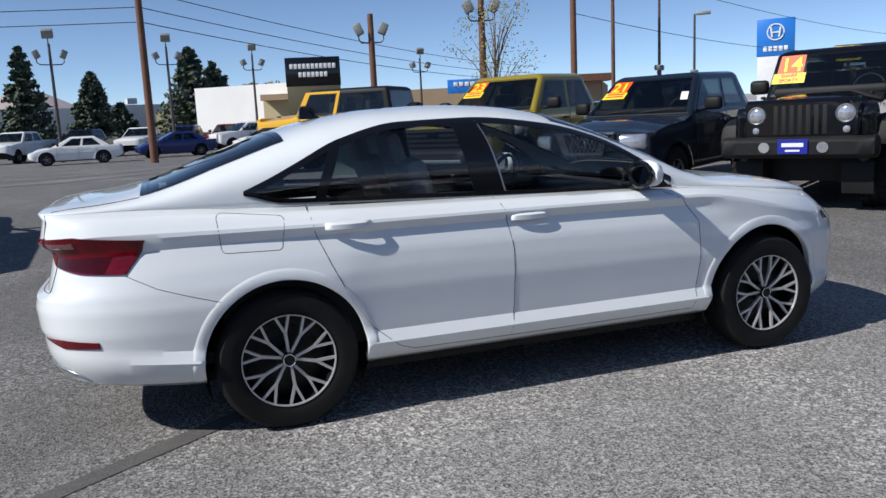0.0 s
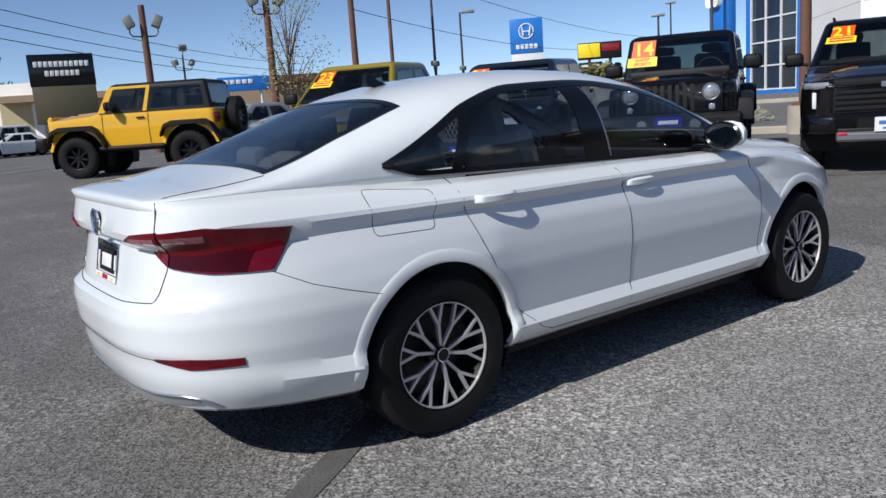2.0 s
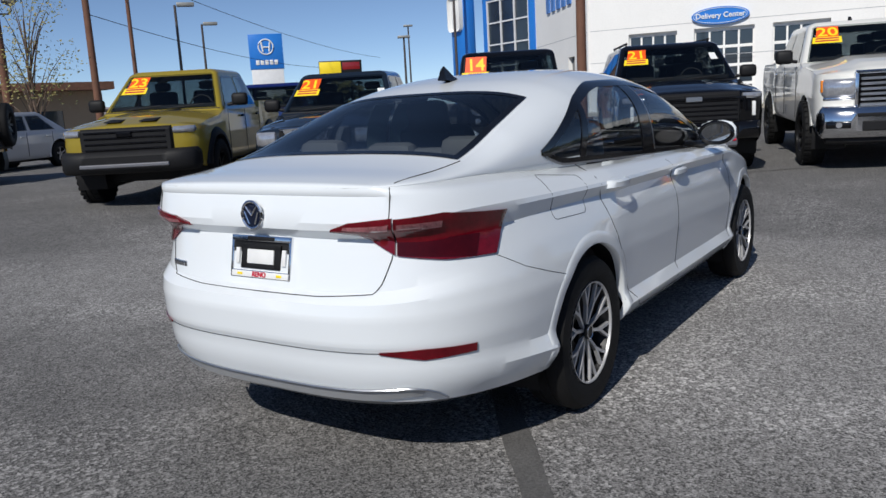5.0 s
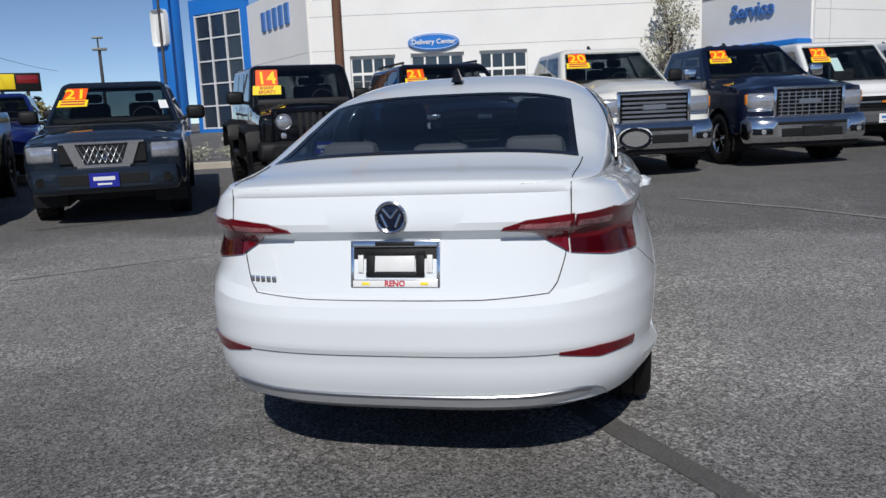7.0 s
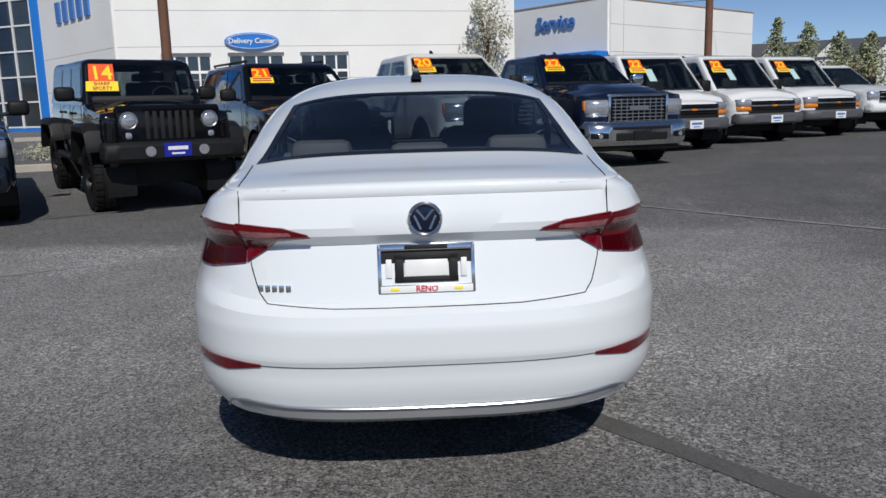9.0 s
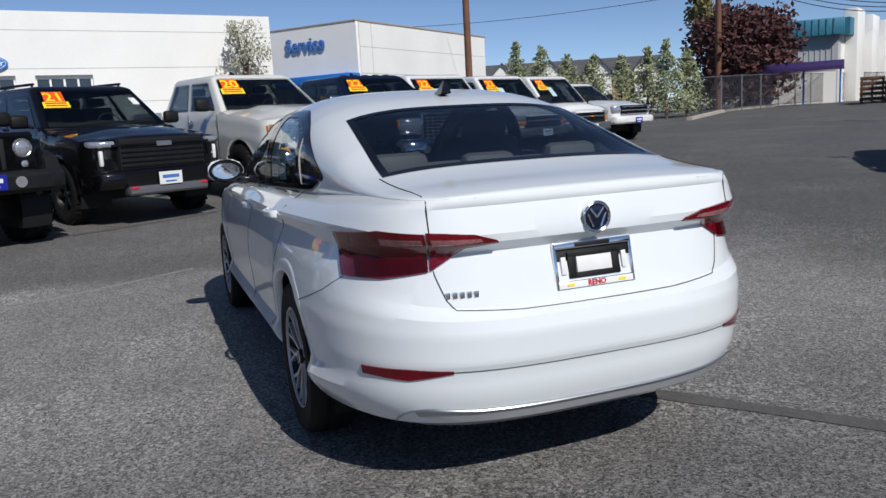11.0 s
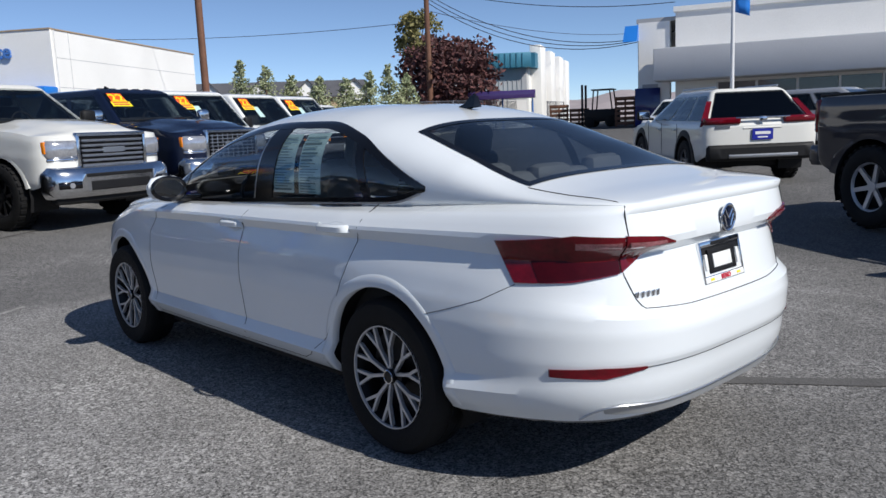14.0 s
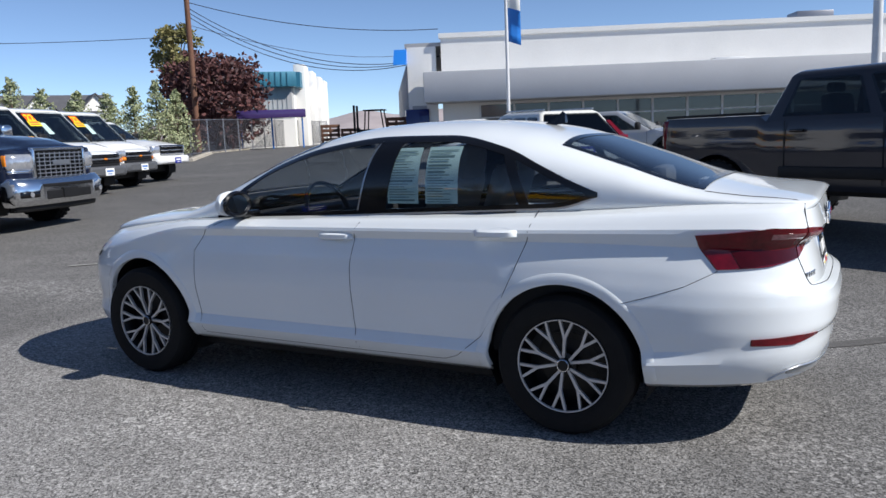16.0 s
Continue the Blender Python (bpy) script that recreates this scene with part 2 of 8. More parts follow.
def thing(name, label, category, m=None, group=""):
    ob = new(name)
    ob.empty_display_size = 0.2
    if m is not None:
        ob.matrix_world = m
    return tagged(ob, label, category, group)


def fresh():
    return bmesh.new()


def box(bm, c, s, bevel=0.0, rot=None):
    r = bmesh.ops.create_cube(bm, size=1.0)
    vs = r["verts"]
    bmesh.ops.scale(bm, vec=s, verts=vs)
    if bevel:
        es = list({e for v in vs for e in v.link_edges})
        out = bmesh.ops.bevel(bm, geom=es, offset=bevel, segments=2, profile=0.5, affect="EDGES")
        vs = list({v for f in out["faces"] for v in f.verts} | {v for v in vs if v.is_valid})
    if rot is not None:
        bmesh.ops.transform(bm, matrix=rot, verts=vs)
    bmesh.ops.translate(bm, vec=c, verts=vs)
    return vs


def rod(bm, a, b, r0, r1=None, seg=10, caps=True):
    a, b = Vector(a), Vector(b)
    r1 = r0 if r1 is None else r1
    d = b - a
    q = d.to_track_quat("Z", "Y")
    rings = []
    for p, r in ((a, r0), (b, r1)):
        rings.append([bm.verts.new(p + q @ Vector((r * math.cos(2 * math.pi * i / seg), r * math.sin(2 * math.pi * i / seg), 0))) for i in range(seg)])
    for i in range(seg):
        j = (i + 1) % seg
        bm.faces.new((rings[0][i], rings[0][j], rings[1][j], rings[1][i]))
    if caps:
        bm.faces.new(rings[0][::-1])
        bm.faces.new(rings[1])


def tube(bm, pts, r, seg=6):
    pts = [Vector(p) for p in pts]
    rings = []
    for i, p in enumerate(pts):
        d = (pts[min(i + 1, len(pts) - 1)] - pts[max(i - 1, 0)]).normalized()
        up = Vector((0, 0, 1)) if abs(d.z) < 0.95 else Vector((1, 0, 0))
        s = d.cross(up).normalized()
        u = s.cross(d)
        rr = r[i] if isinstance(r, (list, tuple)) else r
        rings.append([bm.verts.new(p + rr * (math.cos(2 * math.pi * k / seg) * s + math.sin(2 * math.pi * k / seg) * u)) for k in range(seg)])
    for a, b in zip(rings, rings[1:]):
        for k in range(seg):
            bm.faces.new((a[k], a[(k + 1) % seg], b[(k + 1) % seg], b[k]))
    bm.faces.new(rings[0][::-1])
    bm.faces.new(rings[-1])


def lathe(bm, prof, axis_y=True, seg=40, center=(0, 0, 0), flip=1):
    """Turns a profile of (radius, depth) round the y axis."""
    rings = []
    for r, d in prof:
        rings.append([bm.verts.new((center[0] + r * math.cos(2 * math.pi * i / seg), center[1] + flip * d, center[2] + r * math.sin(2 * math.pi * i / seg))) for i in range(seg)])
    for a, b in zip(rings, rings[1:]):
        for i in range(seg):
            j = (i + 1) % seg
            bm.faces.new((a[i], a[j], b[j], b[i]))
    return rings


def slab(bm, quad, n, t):
    """A plate with thickness t behind the four corners, along -n."""
    n = Vector(n).normalized()
    f = [bm.verts.new(Vector(p)) for p in quad]
    k = [bm.verts.new(Vector(p) - n * t) for p in quad]
    m = len(quad)
    bm.faces.new(f)
    bm.faces.new(k[::-1])
    for i in range(m):
        j = (i + 1) % m
        bm.faces.new((f[j], f[i], k[i], k[j]))


def text_mesh(txt, size, depth=0.004, bold=0.0):
    """A bmesh of built-in-font letters lying in x (right) and z (up), centred, facing -y."""
    cu = bpy.data.curves.new("letters", "FONT")
    cu.body, cu.size, cu.extrude, cu.offset, cu.resolution_u = txt, size, depth, bold, 3
    cu.align_x, cu.align_y = "CENTER", "CENTER"
    ob = new("letters", cu)
    bpy.context.view_layer.update()
    me = bpy.data.meshes.new_from_object(ob.evaluated_get(bpy.context.evaluated_depsgraph_get()))
    bm = bmesh.new()
    bm.from_mesh(me)
    bpy.data.objects.remove(ob)
    bpy.data.curves.remove(cu)
    bpy.data.meshes.remove(me)
    bmesh.ops.rotate(bm, cent=(0, 0, 0), matrix=Matrix.Rotation(radians(90), 3, "X"), verts=bm.verts)
    return bm


def hermite(xs, ys):
    """A smooth curve through knots that does not overshoot much."""
    xs, ys = np.array(xs, float), np.array(ys, float)
    d = np.diff(ys) / np.diff(xs)
    m = np.zeros(len(xs))
    m[0], m[-1] = d[0], d[-1]
    for i in range(1, len(xs) - 1):
        m[i] = 0 if d[i - 1] * d[i] <= 0 else 2 * d[i - 1] * d[i] / (d[i - 1] + d[i])

    def f(x):
        x = min(max(x, xs[0]), xs[-1])
        i = min(max(int(np.searchsorted(xs, x)) - 1, 0), len(xs) - 2)
        h = xs[i + 1] - xs[i]
        t = (x - xs[i]) / h
        return float((1 + 2 * t) * (1 - t) ** 2 * ys[i] + t * (1 - t) ** 2 * h * m[i] + t * t * (3 - 2 * t) * ys[i + 1] + t * t * (t - 1) * h * m[i + 1])
    return f


def lerp(a, b, t):
    return a + (b - a) * t


# ---- ground ----
def ground_z(x, y):
    """The lot dips where the sedan stands and rises gently all round."""
    dx, r = x - 1.2, math.hypot(x - 1.2, y)
    w = min(1.0, max(0.0, 0.5 + 0.63 * (dx - y) / max(r, 0.1)))
    return w * GROUND_A(r) + (1 - w) * GROUND_B(r)


GROUND_A = hermite([0, 3, 9, 14, 22, 45, 80], [0, 0, 0.19, 0.28, 0.36, 1.0, 1.2])
GROUND_B = hermite([0, 3, 9, 14, 22, 40, 60], [0, 0, 0.19, 0.28, 0.3, 0.0, 0.0])


def build_ground():
    bm = fresh()
    radii = [0, 1.5, 3, 4, 5, 6, 7, 8, 9, 10, 12, 14, 16, 19, 22, 26, 30, 36, 42, 50, 60, 80, 120, 250, 700, 2500]
    seg = 96
    prev = None
    for r in radii:
        if r == 0:
            prev = [bm.verts.new((1.2, 0, 0))]
            continue
        ring = []
        for i in range(seg):
            a = 2 * math.pi * i / seg
            x, y = 1.2 + r * math.cos(a), r * math.sin(a)
            ring.append(bm.verts.new((x, y, ground_z(x, y))))
        for i in range(seg):
            j = (i + 1) % seg
            if len(prev) == 1:
                bm.faces.new((prev[0], ring[i], ring[j]))
            else:
                bm.faces.new((prev[i], ring[i], ring[j], prev[j]))
        prev = ring
    ob = part("ground", bm, ASPHALT, angle=180)
    tagged(ob, "grey weathered asphalt of a sunny car lot", "ground", kind="structure")


build_ground()


def strip(name, pts, width, mat, label, lift=0.004):
    """A painted line or tar seam that follows the ground."""
    bm = fresh()
    fine = []
    for a, b in zip(pts, pts[1:]):
        n = max(2, int((Vector(b) - Vector(a)).length / 0.25))
        fine += [Vector(a).lerp(Vector(b), i / n) for i in range(n)]
    fine.append(Vector(pts[-1]))
    rng = random.Random(len(fine))
    prev = None
    for i, p in enumerate(fine):
        d = (fine[min(i + 1, len(fine) - 1)] - fine[max(i - 1, 0)]).normalized()
        s = Vector((-d.y, d.x))
        w = width * (1 + 0.25 * (rng.random() - 0.5))
        q = [p + s * w / 2, p - s * w / 2]
        rise = lift + 0.0022 * max(0.0, math.hypot(p.x - 1.2, p.y) - 3)
        row = [bm.verts.new((v.x, v.y, ground_z(v.x, v.y) + rise)) for v in q]
        if prev:
            bm.faces.new((prev[0], prev[1], row[1], row[0]))
        prev = row
    return tagged(part(name, bm, mat, angle=180), label, "marking", kind="structure")


# ---- the white sedan ----
RXK = [-1.06, -0.72, 0.0, 2.2, 3.0, 3.5]
# half width, rear end, front end, tail taper, squareness of the tail, height along the length
BAND = [
    (0.790, -0.985, 3.40, 0.00, 3.4, [0.278, 0.268, 0.250, 0.250, 0.22, 0.20]),
    (0.832, -1.018, 3.47, 0.00, 3.4, [0.302, 0.290, 0.275, 0.275, 0.24, 0.22]),
    (0.872, -1.040, 3.53, 0.00, 3.4, [0.350, 0.345, 0.325, 0.325, 0.30, 0.28]),
    (0.889, -1.064, 3.55, 0.00, 3.4, [0.400, 0.395, 0.358, 0.356, 0.35, 0.34]),
    (0.861, -1.076, 3.555, 0.00, 3.4, [0.490, 0.455, 0.412, 0.409, 0.42, 0.40]),
    (0.870, -1.085, 3.56, 0.00, 3.4, [0.512, 0.515, 0.520, 0.51, 0.50, 0.48]),
    (0.880, -1.092, 3.565, 0.01, 3.4, [0.610, 0.620, 0.620, 0.60, 0.58, 0.55]),
    (0.878, -1.080, 3.56, 0.03, 3.6, [0.655, 0.690, 0.700, 0.68, 0.65, 0.60]),
    (0.868, -1.025, 3.55, 0.05, 4.0, [0.676, 0.750, 0.790, 0.77, 0.70, 0.64]),
    (0.838, -0.978, 3.53, 0.075, 4.6, [0.862, 0.868, 0.882, 0.862, 0.74, 0.67]),
    (0.862, -1.018, 3.51, 0.09, 5.0, [0.893, 0.930, 0.925, 0.905, 0.76, 0.69]),
    (0.857, -1.022, 3.49, 0.09, 5.5, [0.920, 0.950, 0.940, 0.918, 0.775, 0.71]),
    (0.812, -0.998, 3.45, 0.09, 6.5, [1.016, 1.004, 0.985, 0.945, 0.825, 0.75]),
    (0.742, -1.012, 3.40, 0.09, 8.0, [1.044, 1.045, 1.015, 0.955, 0.875, 0.80]),
]
REAR_X, FRONT_X = -0.06, 2.55
ROOF_Z = hermite([-1.01, -0.9, -0.75, -0.56, -0.2, 0.08, 0.3, 0.6, 0.9, 1.2, 1.45, 1.72, 2.0, 2.3, 2.45, 2.95, 3.25, 3.4],
                 [1.054, 1.074, 1.090, 1.125, 1.25, 1.348, 1.405, 1.447, 1.457, 1.445, 1.41, 1.33, 1.205, 1.055, 1.01, 0.955, 0.89, 0.83])
ZKNOT = [hermite(RXK, row[5]) for row in BAND]


def band_row(k, u):
    """The point of row k at u: 0 rear middle, 1 rear corner's end, 2 front corner's start, 3 front middle (right side, y < 0)."""
    w, xr, xf, taper, n, _ = BAND[k]
    if u < 1:
        a = (1 - u) * math.pi / 2
        x = REAR_X - (REAR_X - xr) * math.sin(a) ** (2 / n)
        y = w * math.cos(a) ** (2 / n) if u > 0 else 0.0
    elif u <= 2:
        x, y = lerp(REAR_X, FRONT_X, u - 1), w
    else:
        a = (u - 2) * math.pi / 2
        m = 2.7
        x = FRONT_X + (xf - FRONT_X) * math.sin(a) ** (2 / m)
        y = w * max(math.cos(a), 0) ** (2 / m) if u < 3 else 0.0
    y *= 1 - taper * max(0.0, 0.3 - x)
    if k < 4:
        y *= 1 - 0.026 * min(1.0, max(0.0, (-0.40 - x) / 0.3))
    if k == 9:
        y *= 1 + 0.030 * min(1.0, max(0.0, (x - 2.0) / 0.45))
    y *= 1 - 0.03 * max(0.0, min(1.0, (x - 1.6) / 1.5)) ** 2
    if k < 8:
        for xw in (0.0, 2.68):
            y += 0.010 * math.exp(-((x - xw) / 0.33) ** 4)
    return x, y, ZKNOT[k](x)


def u_samples():
    """Values of u at even steps along the outline."""
    us = np.linspace(0, 3, 3001)
    us[:1001] = 1 - (1 - us[:1001])
    pts = np.array([band_row(6, u)[:2] for u in us])
    s = np.concatenate([[0], np.cumsum(np.hypot(*np.diff(pts, axis=0).T))])
    return np.interp(np.arange(0, s[-1], 0.022), s, us).tolist() + [3.0]


US = u_samples()


def section_n(x):
    return 2.5 + 0.8 * min(1.0, max(0.0, (x + 0.75) / 0.5)) * min(1.0, max(0.0, (2.45 - x) / 0.3))


EDGE_X = [band_row(13, u) for u in np.linspace(0, 3, 1500)]
EX = np.array([p[0] for p in EDGE_X])
EY = np.array([p[1] for p in EDGE_X])
EZ = np.array([p[2] for p in EDGE_X])


def edge_at(x):
    return float(np.interp(x, EX, EY)), float(np.interp(x, EX, EZ))


def cabin_y(x, z, off=0.0):
    """Half width of the upper body at length x and height z."""
    ye, ze = edge_at(x)
    h = min(max((z - ze) / max(ROOF_Z(x) - ze, 1e-4), 0.0), 0.9999)
    n = section_n(x)
    return ye * (1 - h ** n) ** (1 / n) + off


def cabin_z(x, y, off=0.0):
    ye, ze = edge_at(x)
    h = min(abs(y) / ye, 0.9999)
    n = section_n(x)
    return ze + (ROOF_Z(x) - ze) * (1 - h ** n) ** (1 / n) + off


def side_y(x, z):
    """Half width of the lower body's flank at x, z."""
    lo = None
    for k in range(len(BAND)):
        if x < REAR_X:
            w, xr, xf, taper, n, _ = BAND[k]
            t = min((REAR_X - x) / (REAR_X - xr), 1.0)
            u_y = w * max(0.0, 1 - t ** n) ** (1 / n) * (1 - taper * max(0.0, 0.3 - x))
            p = (u_y, ZKNOT[k](x))
        elif x > FRONT_X:
            w, xr, xf, taper, n, _ = BAND[k]
            t = min((x - FRONT_X) / (xf - FRONT_X), 1.0)
            p = (w * (1.03 if k == 9 else 1.0) * max(0.0, 1 - t ** 2.7) ** (1 / 2.7) * (1 - 0.03 * max(0.0, min(1.0, (x - 1.6) / 1.5)) ** 2), ZKNOT[k](x))
        else:
            q = band_row(k, 1 + (x - REAR_X) / (FRONT_X - REAR_X))
            p = (q[1], q[2])
        if k < 8 and not REAR_X <= x <= FRONT_X:
            p = (p[0] + sum(0.010 * math.exp(-((x - xw) / 0.33) ** 4) for xw in (0.0, 2.68)), p[1])
        if lo and p[1] >= z:
            return lerp(lo[0], p[0], (z - lo[1]) / max(p[1] - lo[1], 1e-5))
        lo = p
    return lo[0]


def wrap_point(u, z, off=0.0):
    """A point of the lower body at outline place u and height z, moved out by off."""
    def at(v):
        lo = None
        for k in range(len(BAND)):
            p = Vector(band_row(k, v))
            if lo is not None and p.z >= z:
                return lo.lerp(p, (z - lo.z) / max(p.z - lo.z, 1e-5))
            lo = p
        return lo
    p = at(u)
    if off:
        d = at(min(u + 0.01, 3)) - at(max(u - 0.01, 0))
        n = Vector((-d.y, d.x, 0)).normalized()
        if n.x * (p.x - 1.2) + n.y * p.y < 0:
            n = -n
        p = p + n * off
    return p


def u_of(x=None, y=None, z=0.8):
    """The outline place on the tail where the body has this x, or this y."""
    lo, hi = 0.0, 1.0
    for _ in range(40):
        mid = (lo + hi) / 2
        p = wrap_point(mid, z)
        if (p.x < x) if x is not None else (p.y < y):
            lo = mid
        else:
            hi = mid
    return (lo + hi) / 2


ARCHES = ((0.0, 0.335, 0.372), (2.675, 0.335, 0.385))
DLO_TOP = hermite([-0.125, 0.0, 0.12, 0.34, 0.65, 1.01, 1.42, 1.74, 2.12], [1.088, 1.142, 1.20, 1.30, 1.366, 1.372, 1.328, 1.238, 1.005])
DLO_BOT = hermite([-0.125, 0.05, 0.25, 1.15, 2.12], [1.082, 1.034, 1.026, 0.992, 0.952])


def rear_glass_half(x, grow=0.0):
    return lerp(0.585, 0.535, (x + 0.56) / 0.64) + grow


def shield_half(x, grow=0.0):
    return lerp(0.56, 0.66, (x - 1.5) / 0.78) + grow


def build_sedan():
    car = thing("sedan", "clean white compact sedan parked on the asphalt", "car", pose(0, 0, 0))
    # wrap-round flanks and bumpers, wheel openings left open
    bm = fresh()
    sub = []
    for k in range(len(BAND) - 1):
        n = max(1, round((ZKNOT[k + 1](0.3) - ZKNOT[k](0.3)) / 0.022))
        sub += [(k, i / n) for i in range(n)]
    sub.append((len(BAND) - 1, 0.0))
    for side in (-1, 1):
        cols = []
        for u in US:
            pts = [Vector(band_row(k, u)) for k in range(len(BAND))]
            col = []
            for k, t in sub:
                p = pts[k].lerp(pts[min(k + 1, len(BAND) - 1)], t)
                for xc, zc, r in ARCHES:
                    d = Vector((p.x - xc, p.z - zc))
                    if p.y > 0.6 and -0.021 < d.length - r < 0.007 and d.length > 0:
                        d = d.normalized() * r
                        p = Vector((xc + d.x, p.y, zc + d.y))
                col.append(p)
            cols.append(col)
        grid = [[bm.verts.new((p.x, side * p.y, p.z)) for p in col] for col in cols]
        for i in range(len(cols) - 1):
            for j in range(len(sub) - 1):
                q = (cols[i][j] + cols[i + 1][j + 1]) / 2
                if q.y > 0.6 and any(math.hypot(q.x - xc, q.z - zc) < r for xc, zc, r in ARCHES):
                    continue
                f = (grid[i][j], grid[i + 1][j], grid[i + 1][j + 1], grid[i][j + 1])
                bm.faces.new(f if side < 0 else f[::-1])
    bmesh.ops.remove_doubles(bm, verts=bm.verts, dist=0.0008)
    flank = part("body", bm, [WHITE, TRIM], car, angle=24, recalc=False)
    s = flank.modifiers.new("thickness", "SOLIDIFY")
    s.thickness, s.offset, s.material_offset, s.material_offset_rim = 0.012, -1, 1, 0

    # bonnet, roof, boot lid top, with window openings
    bm = fresh()
    rows = 56
    stations = [-0.990, -0.975] + np.arange(-0.95, 3.33, 0.0165).tolist() + [3.35, 3.37, 3.385, 3.394, 3.3985]
    for side in (-1, 1):
        grid, pts = [], []
        for x in stations:
            ye, ze = edge_at(x)
            n, zr = section_n(x), ROOF_Z(x)
            col = []
            for j in range(rows + 1):
                a = (j / rows) * math.pi / 2
                col.append(Vector((x, ye * max(math.cos(a), 0.0) ** (2 / n) if j < rows else 0.0, ze + (zr - ze) * math.sin(a) ** (2 / n))))
            pts.append(col)
            grid.append([bm.verts.new((p.x, side * p.y, p.z)) for p in col])
        # strip that rolls over the boot lip
        lip = []
        for p in pts[0]:
            t = p.y / pts[0][0].y
            k = int(np.argmin(np.abs(EY[:500] - p.y * 0.999)))
            lip.append(bm.verts.new((EX[k] if t < 0.999 else p.x, side * p.y, EZ[k] if t < 0.999 else p.z)))
        grid.insert(0, lip)
        pts.insert(0, [Vector((v.co.x, abs(v.co.y), v.co.z)) for v in lip])
        for i in range(len(pts) - 1):
            for j in range(rows):
                q = (pts[i][j] + pts[i + 1][j + 1]) / 2
                hole = -0.11 < q.x < 2.08 and DLO_BOT(q.x) + 0.004 < q.z < DLO_TOP(q.x) - 0.004 and q.y > 0.3
                hole |= -0.552 < q.x < 0.078 and q.y < rear_glass_half(q.x, -0.008)
                hole |= 1.51 < q.x < 2.268 and q.y < shield_half(q.x, -0.008)
                if hole:
                    continue
                f = (grid[i][j], grid[i + 1][j], grid[i + 1][j + 1], grid[i][j + 1])
                bm.faces.new(f if side < 0 else f[::-1])
    bmesh.ops.remove_doubles(bm, verts=bm.verts, dist=0.0008)
    top = part("upper_body", bm, [WHITE, LINER], car, angle=24, recalc=False)
    s = top.modifiers.new("thickness", "SOLIDIFY")
    s.thickness, s.offset, s.material_offset, s.material_offset_rim = 0.007, -1, 1, 1

    def side_patch(name, xa, xb, lo, hi, mat, off, label="", side=1, nx=40, nz=10, thick=0.0):
        bm = fresh()
        g = []
        for i in range(nx + 1):
            x = lerp(xa, xb, i / nx)
            za, zb = lo(x), hi(x)
            g.append([bm.verts.new((x, side * cabin_y(x, lerp(za, zb, j / nz), off), lerp(za, zb, j / nz))) for j in range(nz + 1)])
        for i in range(nx):
            for j in range(nz):
                bm.faces.new((g[i][j], g[i + 1][j], g[i + 1][j + 1], g[i][j + 1]))
        if thick:
            r = bmesh.ops.extrude_face_region(bm, geom=bm.faces[:])
            bmesh.ops.translate(bm, vec=(0, -side * thick, 0), verts=[v for v in r["geom"] if isinstance(v, bmesh.types.BMVert)])
        return part(name, bm, mat, car, label)

    def slant(name, x0, x1, x2, x3, z0, z1, mat, off, side, label=""):
        """A pillar: from x0..x1 at z0 up to x2..x3 at z1."""
        bm = fresh()
        g = []
        for j in range(13):
            t = j / 12
            z = lerp(z0, z1, t)
            a, b = lerp(x0, x2, t), lerp(x1, x3, t)
            row = []
            for i in range(5):
                x = lerp(a, b, i / 4)
                zz = min(z, DLO_TOP(x) - 0.002)
                row.append(bm.verts.new((x, side * cabin_y(x, zz, off), zz)))
            g.append(row)
        for j in range(12):
            for i in range(4):
                bm.faces.new((g[j][i], g[j][i + 1], g[j + 1][i + 1], g[j + 1][i]))
        r = bmesh.ops.extrude_face_region(bm, geom=bm.faces[:])
        bmesh.ops.translate(bm, vec=(0, -side * 0.008, 0), verts=[v for v in r["geom"] if isinstance(v, bmesh.types.BMVert)])
        return part(name, bm, mat, car, label)

    for side in (-1, 1):
        side_patch("front_door_glass", 1.04, 2.10, lambda x: DLO_BOT(x) + 0.004, lambda x: DLO_TOP(x) - 0.004, GLASS, 0.001, side=side).visible_shadow = False
        side_patch("rear_door_glass", 0.20, 1.04, lambda x: DLO_BOT(x) + 0.004, lambda x: DLO_TOP(x) - 0.004, GLASS, 0.001, side=side).visible_shadow = False
        side_patch("quarter_glass", -0.12, 0.20, lambda x: DLO_BOT(x) + 0.002, lambda x: DLO_TOP(x) - 0.002, GLASS, 0.001, side=side).visible_shadow = False
        side_patch("window_frame", -0.128, 2.125, lambda x: DLO_TOP(x) - 0.024 * min(1, max(0.4, (x + 0.13) / 0.1)), lambda x: DLO_TOP(x) + 0.009, GLOSSY, 0.005, side=side, nx=70, nz=3, thick=0.012)
        side_patch("window_seal", -0.128, 2.125, lambda x: DLO_BOT(x) - 0.006, lambda x: min(DLO_BOT(x) + 0.018, DLO_TOP(x)), GLOSSY, 0.005, side=side, nx=70, nz=3, thick=0.012)
        side_patch("belt_strip", -0.10, 2.05, lambda x: DLO_BOT(x) - 0.012, lambda x: DLO_BOT(x) - 0.003, SATIN, 0.006, "satin chrome strip", side, 70, 1, 0.01)
        slant("door_pillar", 0.98, 1.14, 0.90, 1.04, 1.0, 1.37, GLOSSY, 0.0045, side, "gloss black pillar")
        slant("quarter_divider", 0.185, 0.235, 0.295, 0.345, 1.03, 1.31, GLOSSY, 0.0045, side)
        slant("quarter_trim", -0.125, -0.085, 0.02, 0.06, 1.083, 1.165, GLOSSY, 0.004, side)
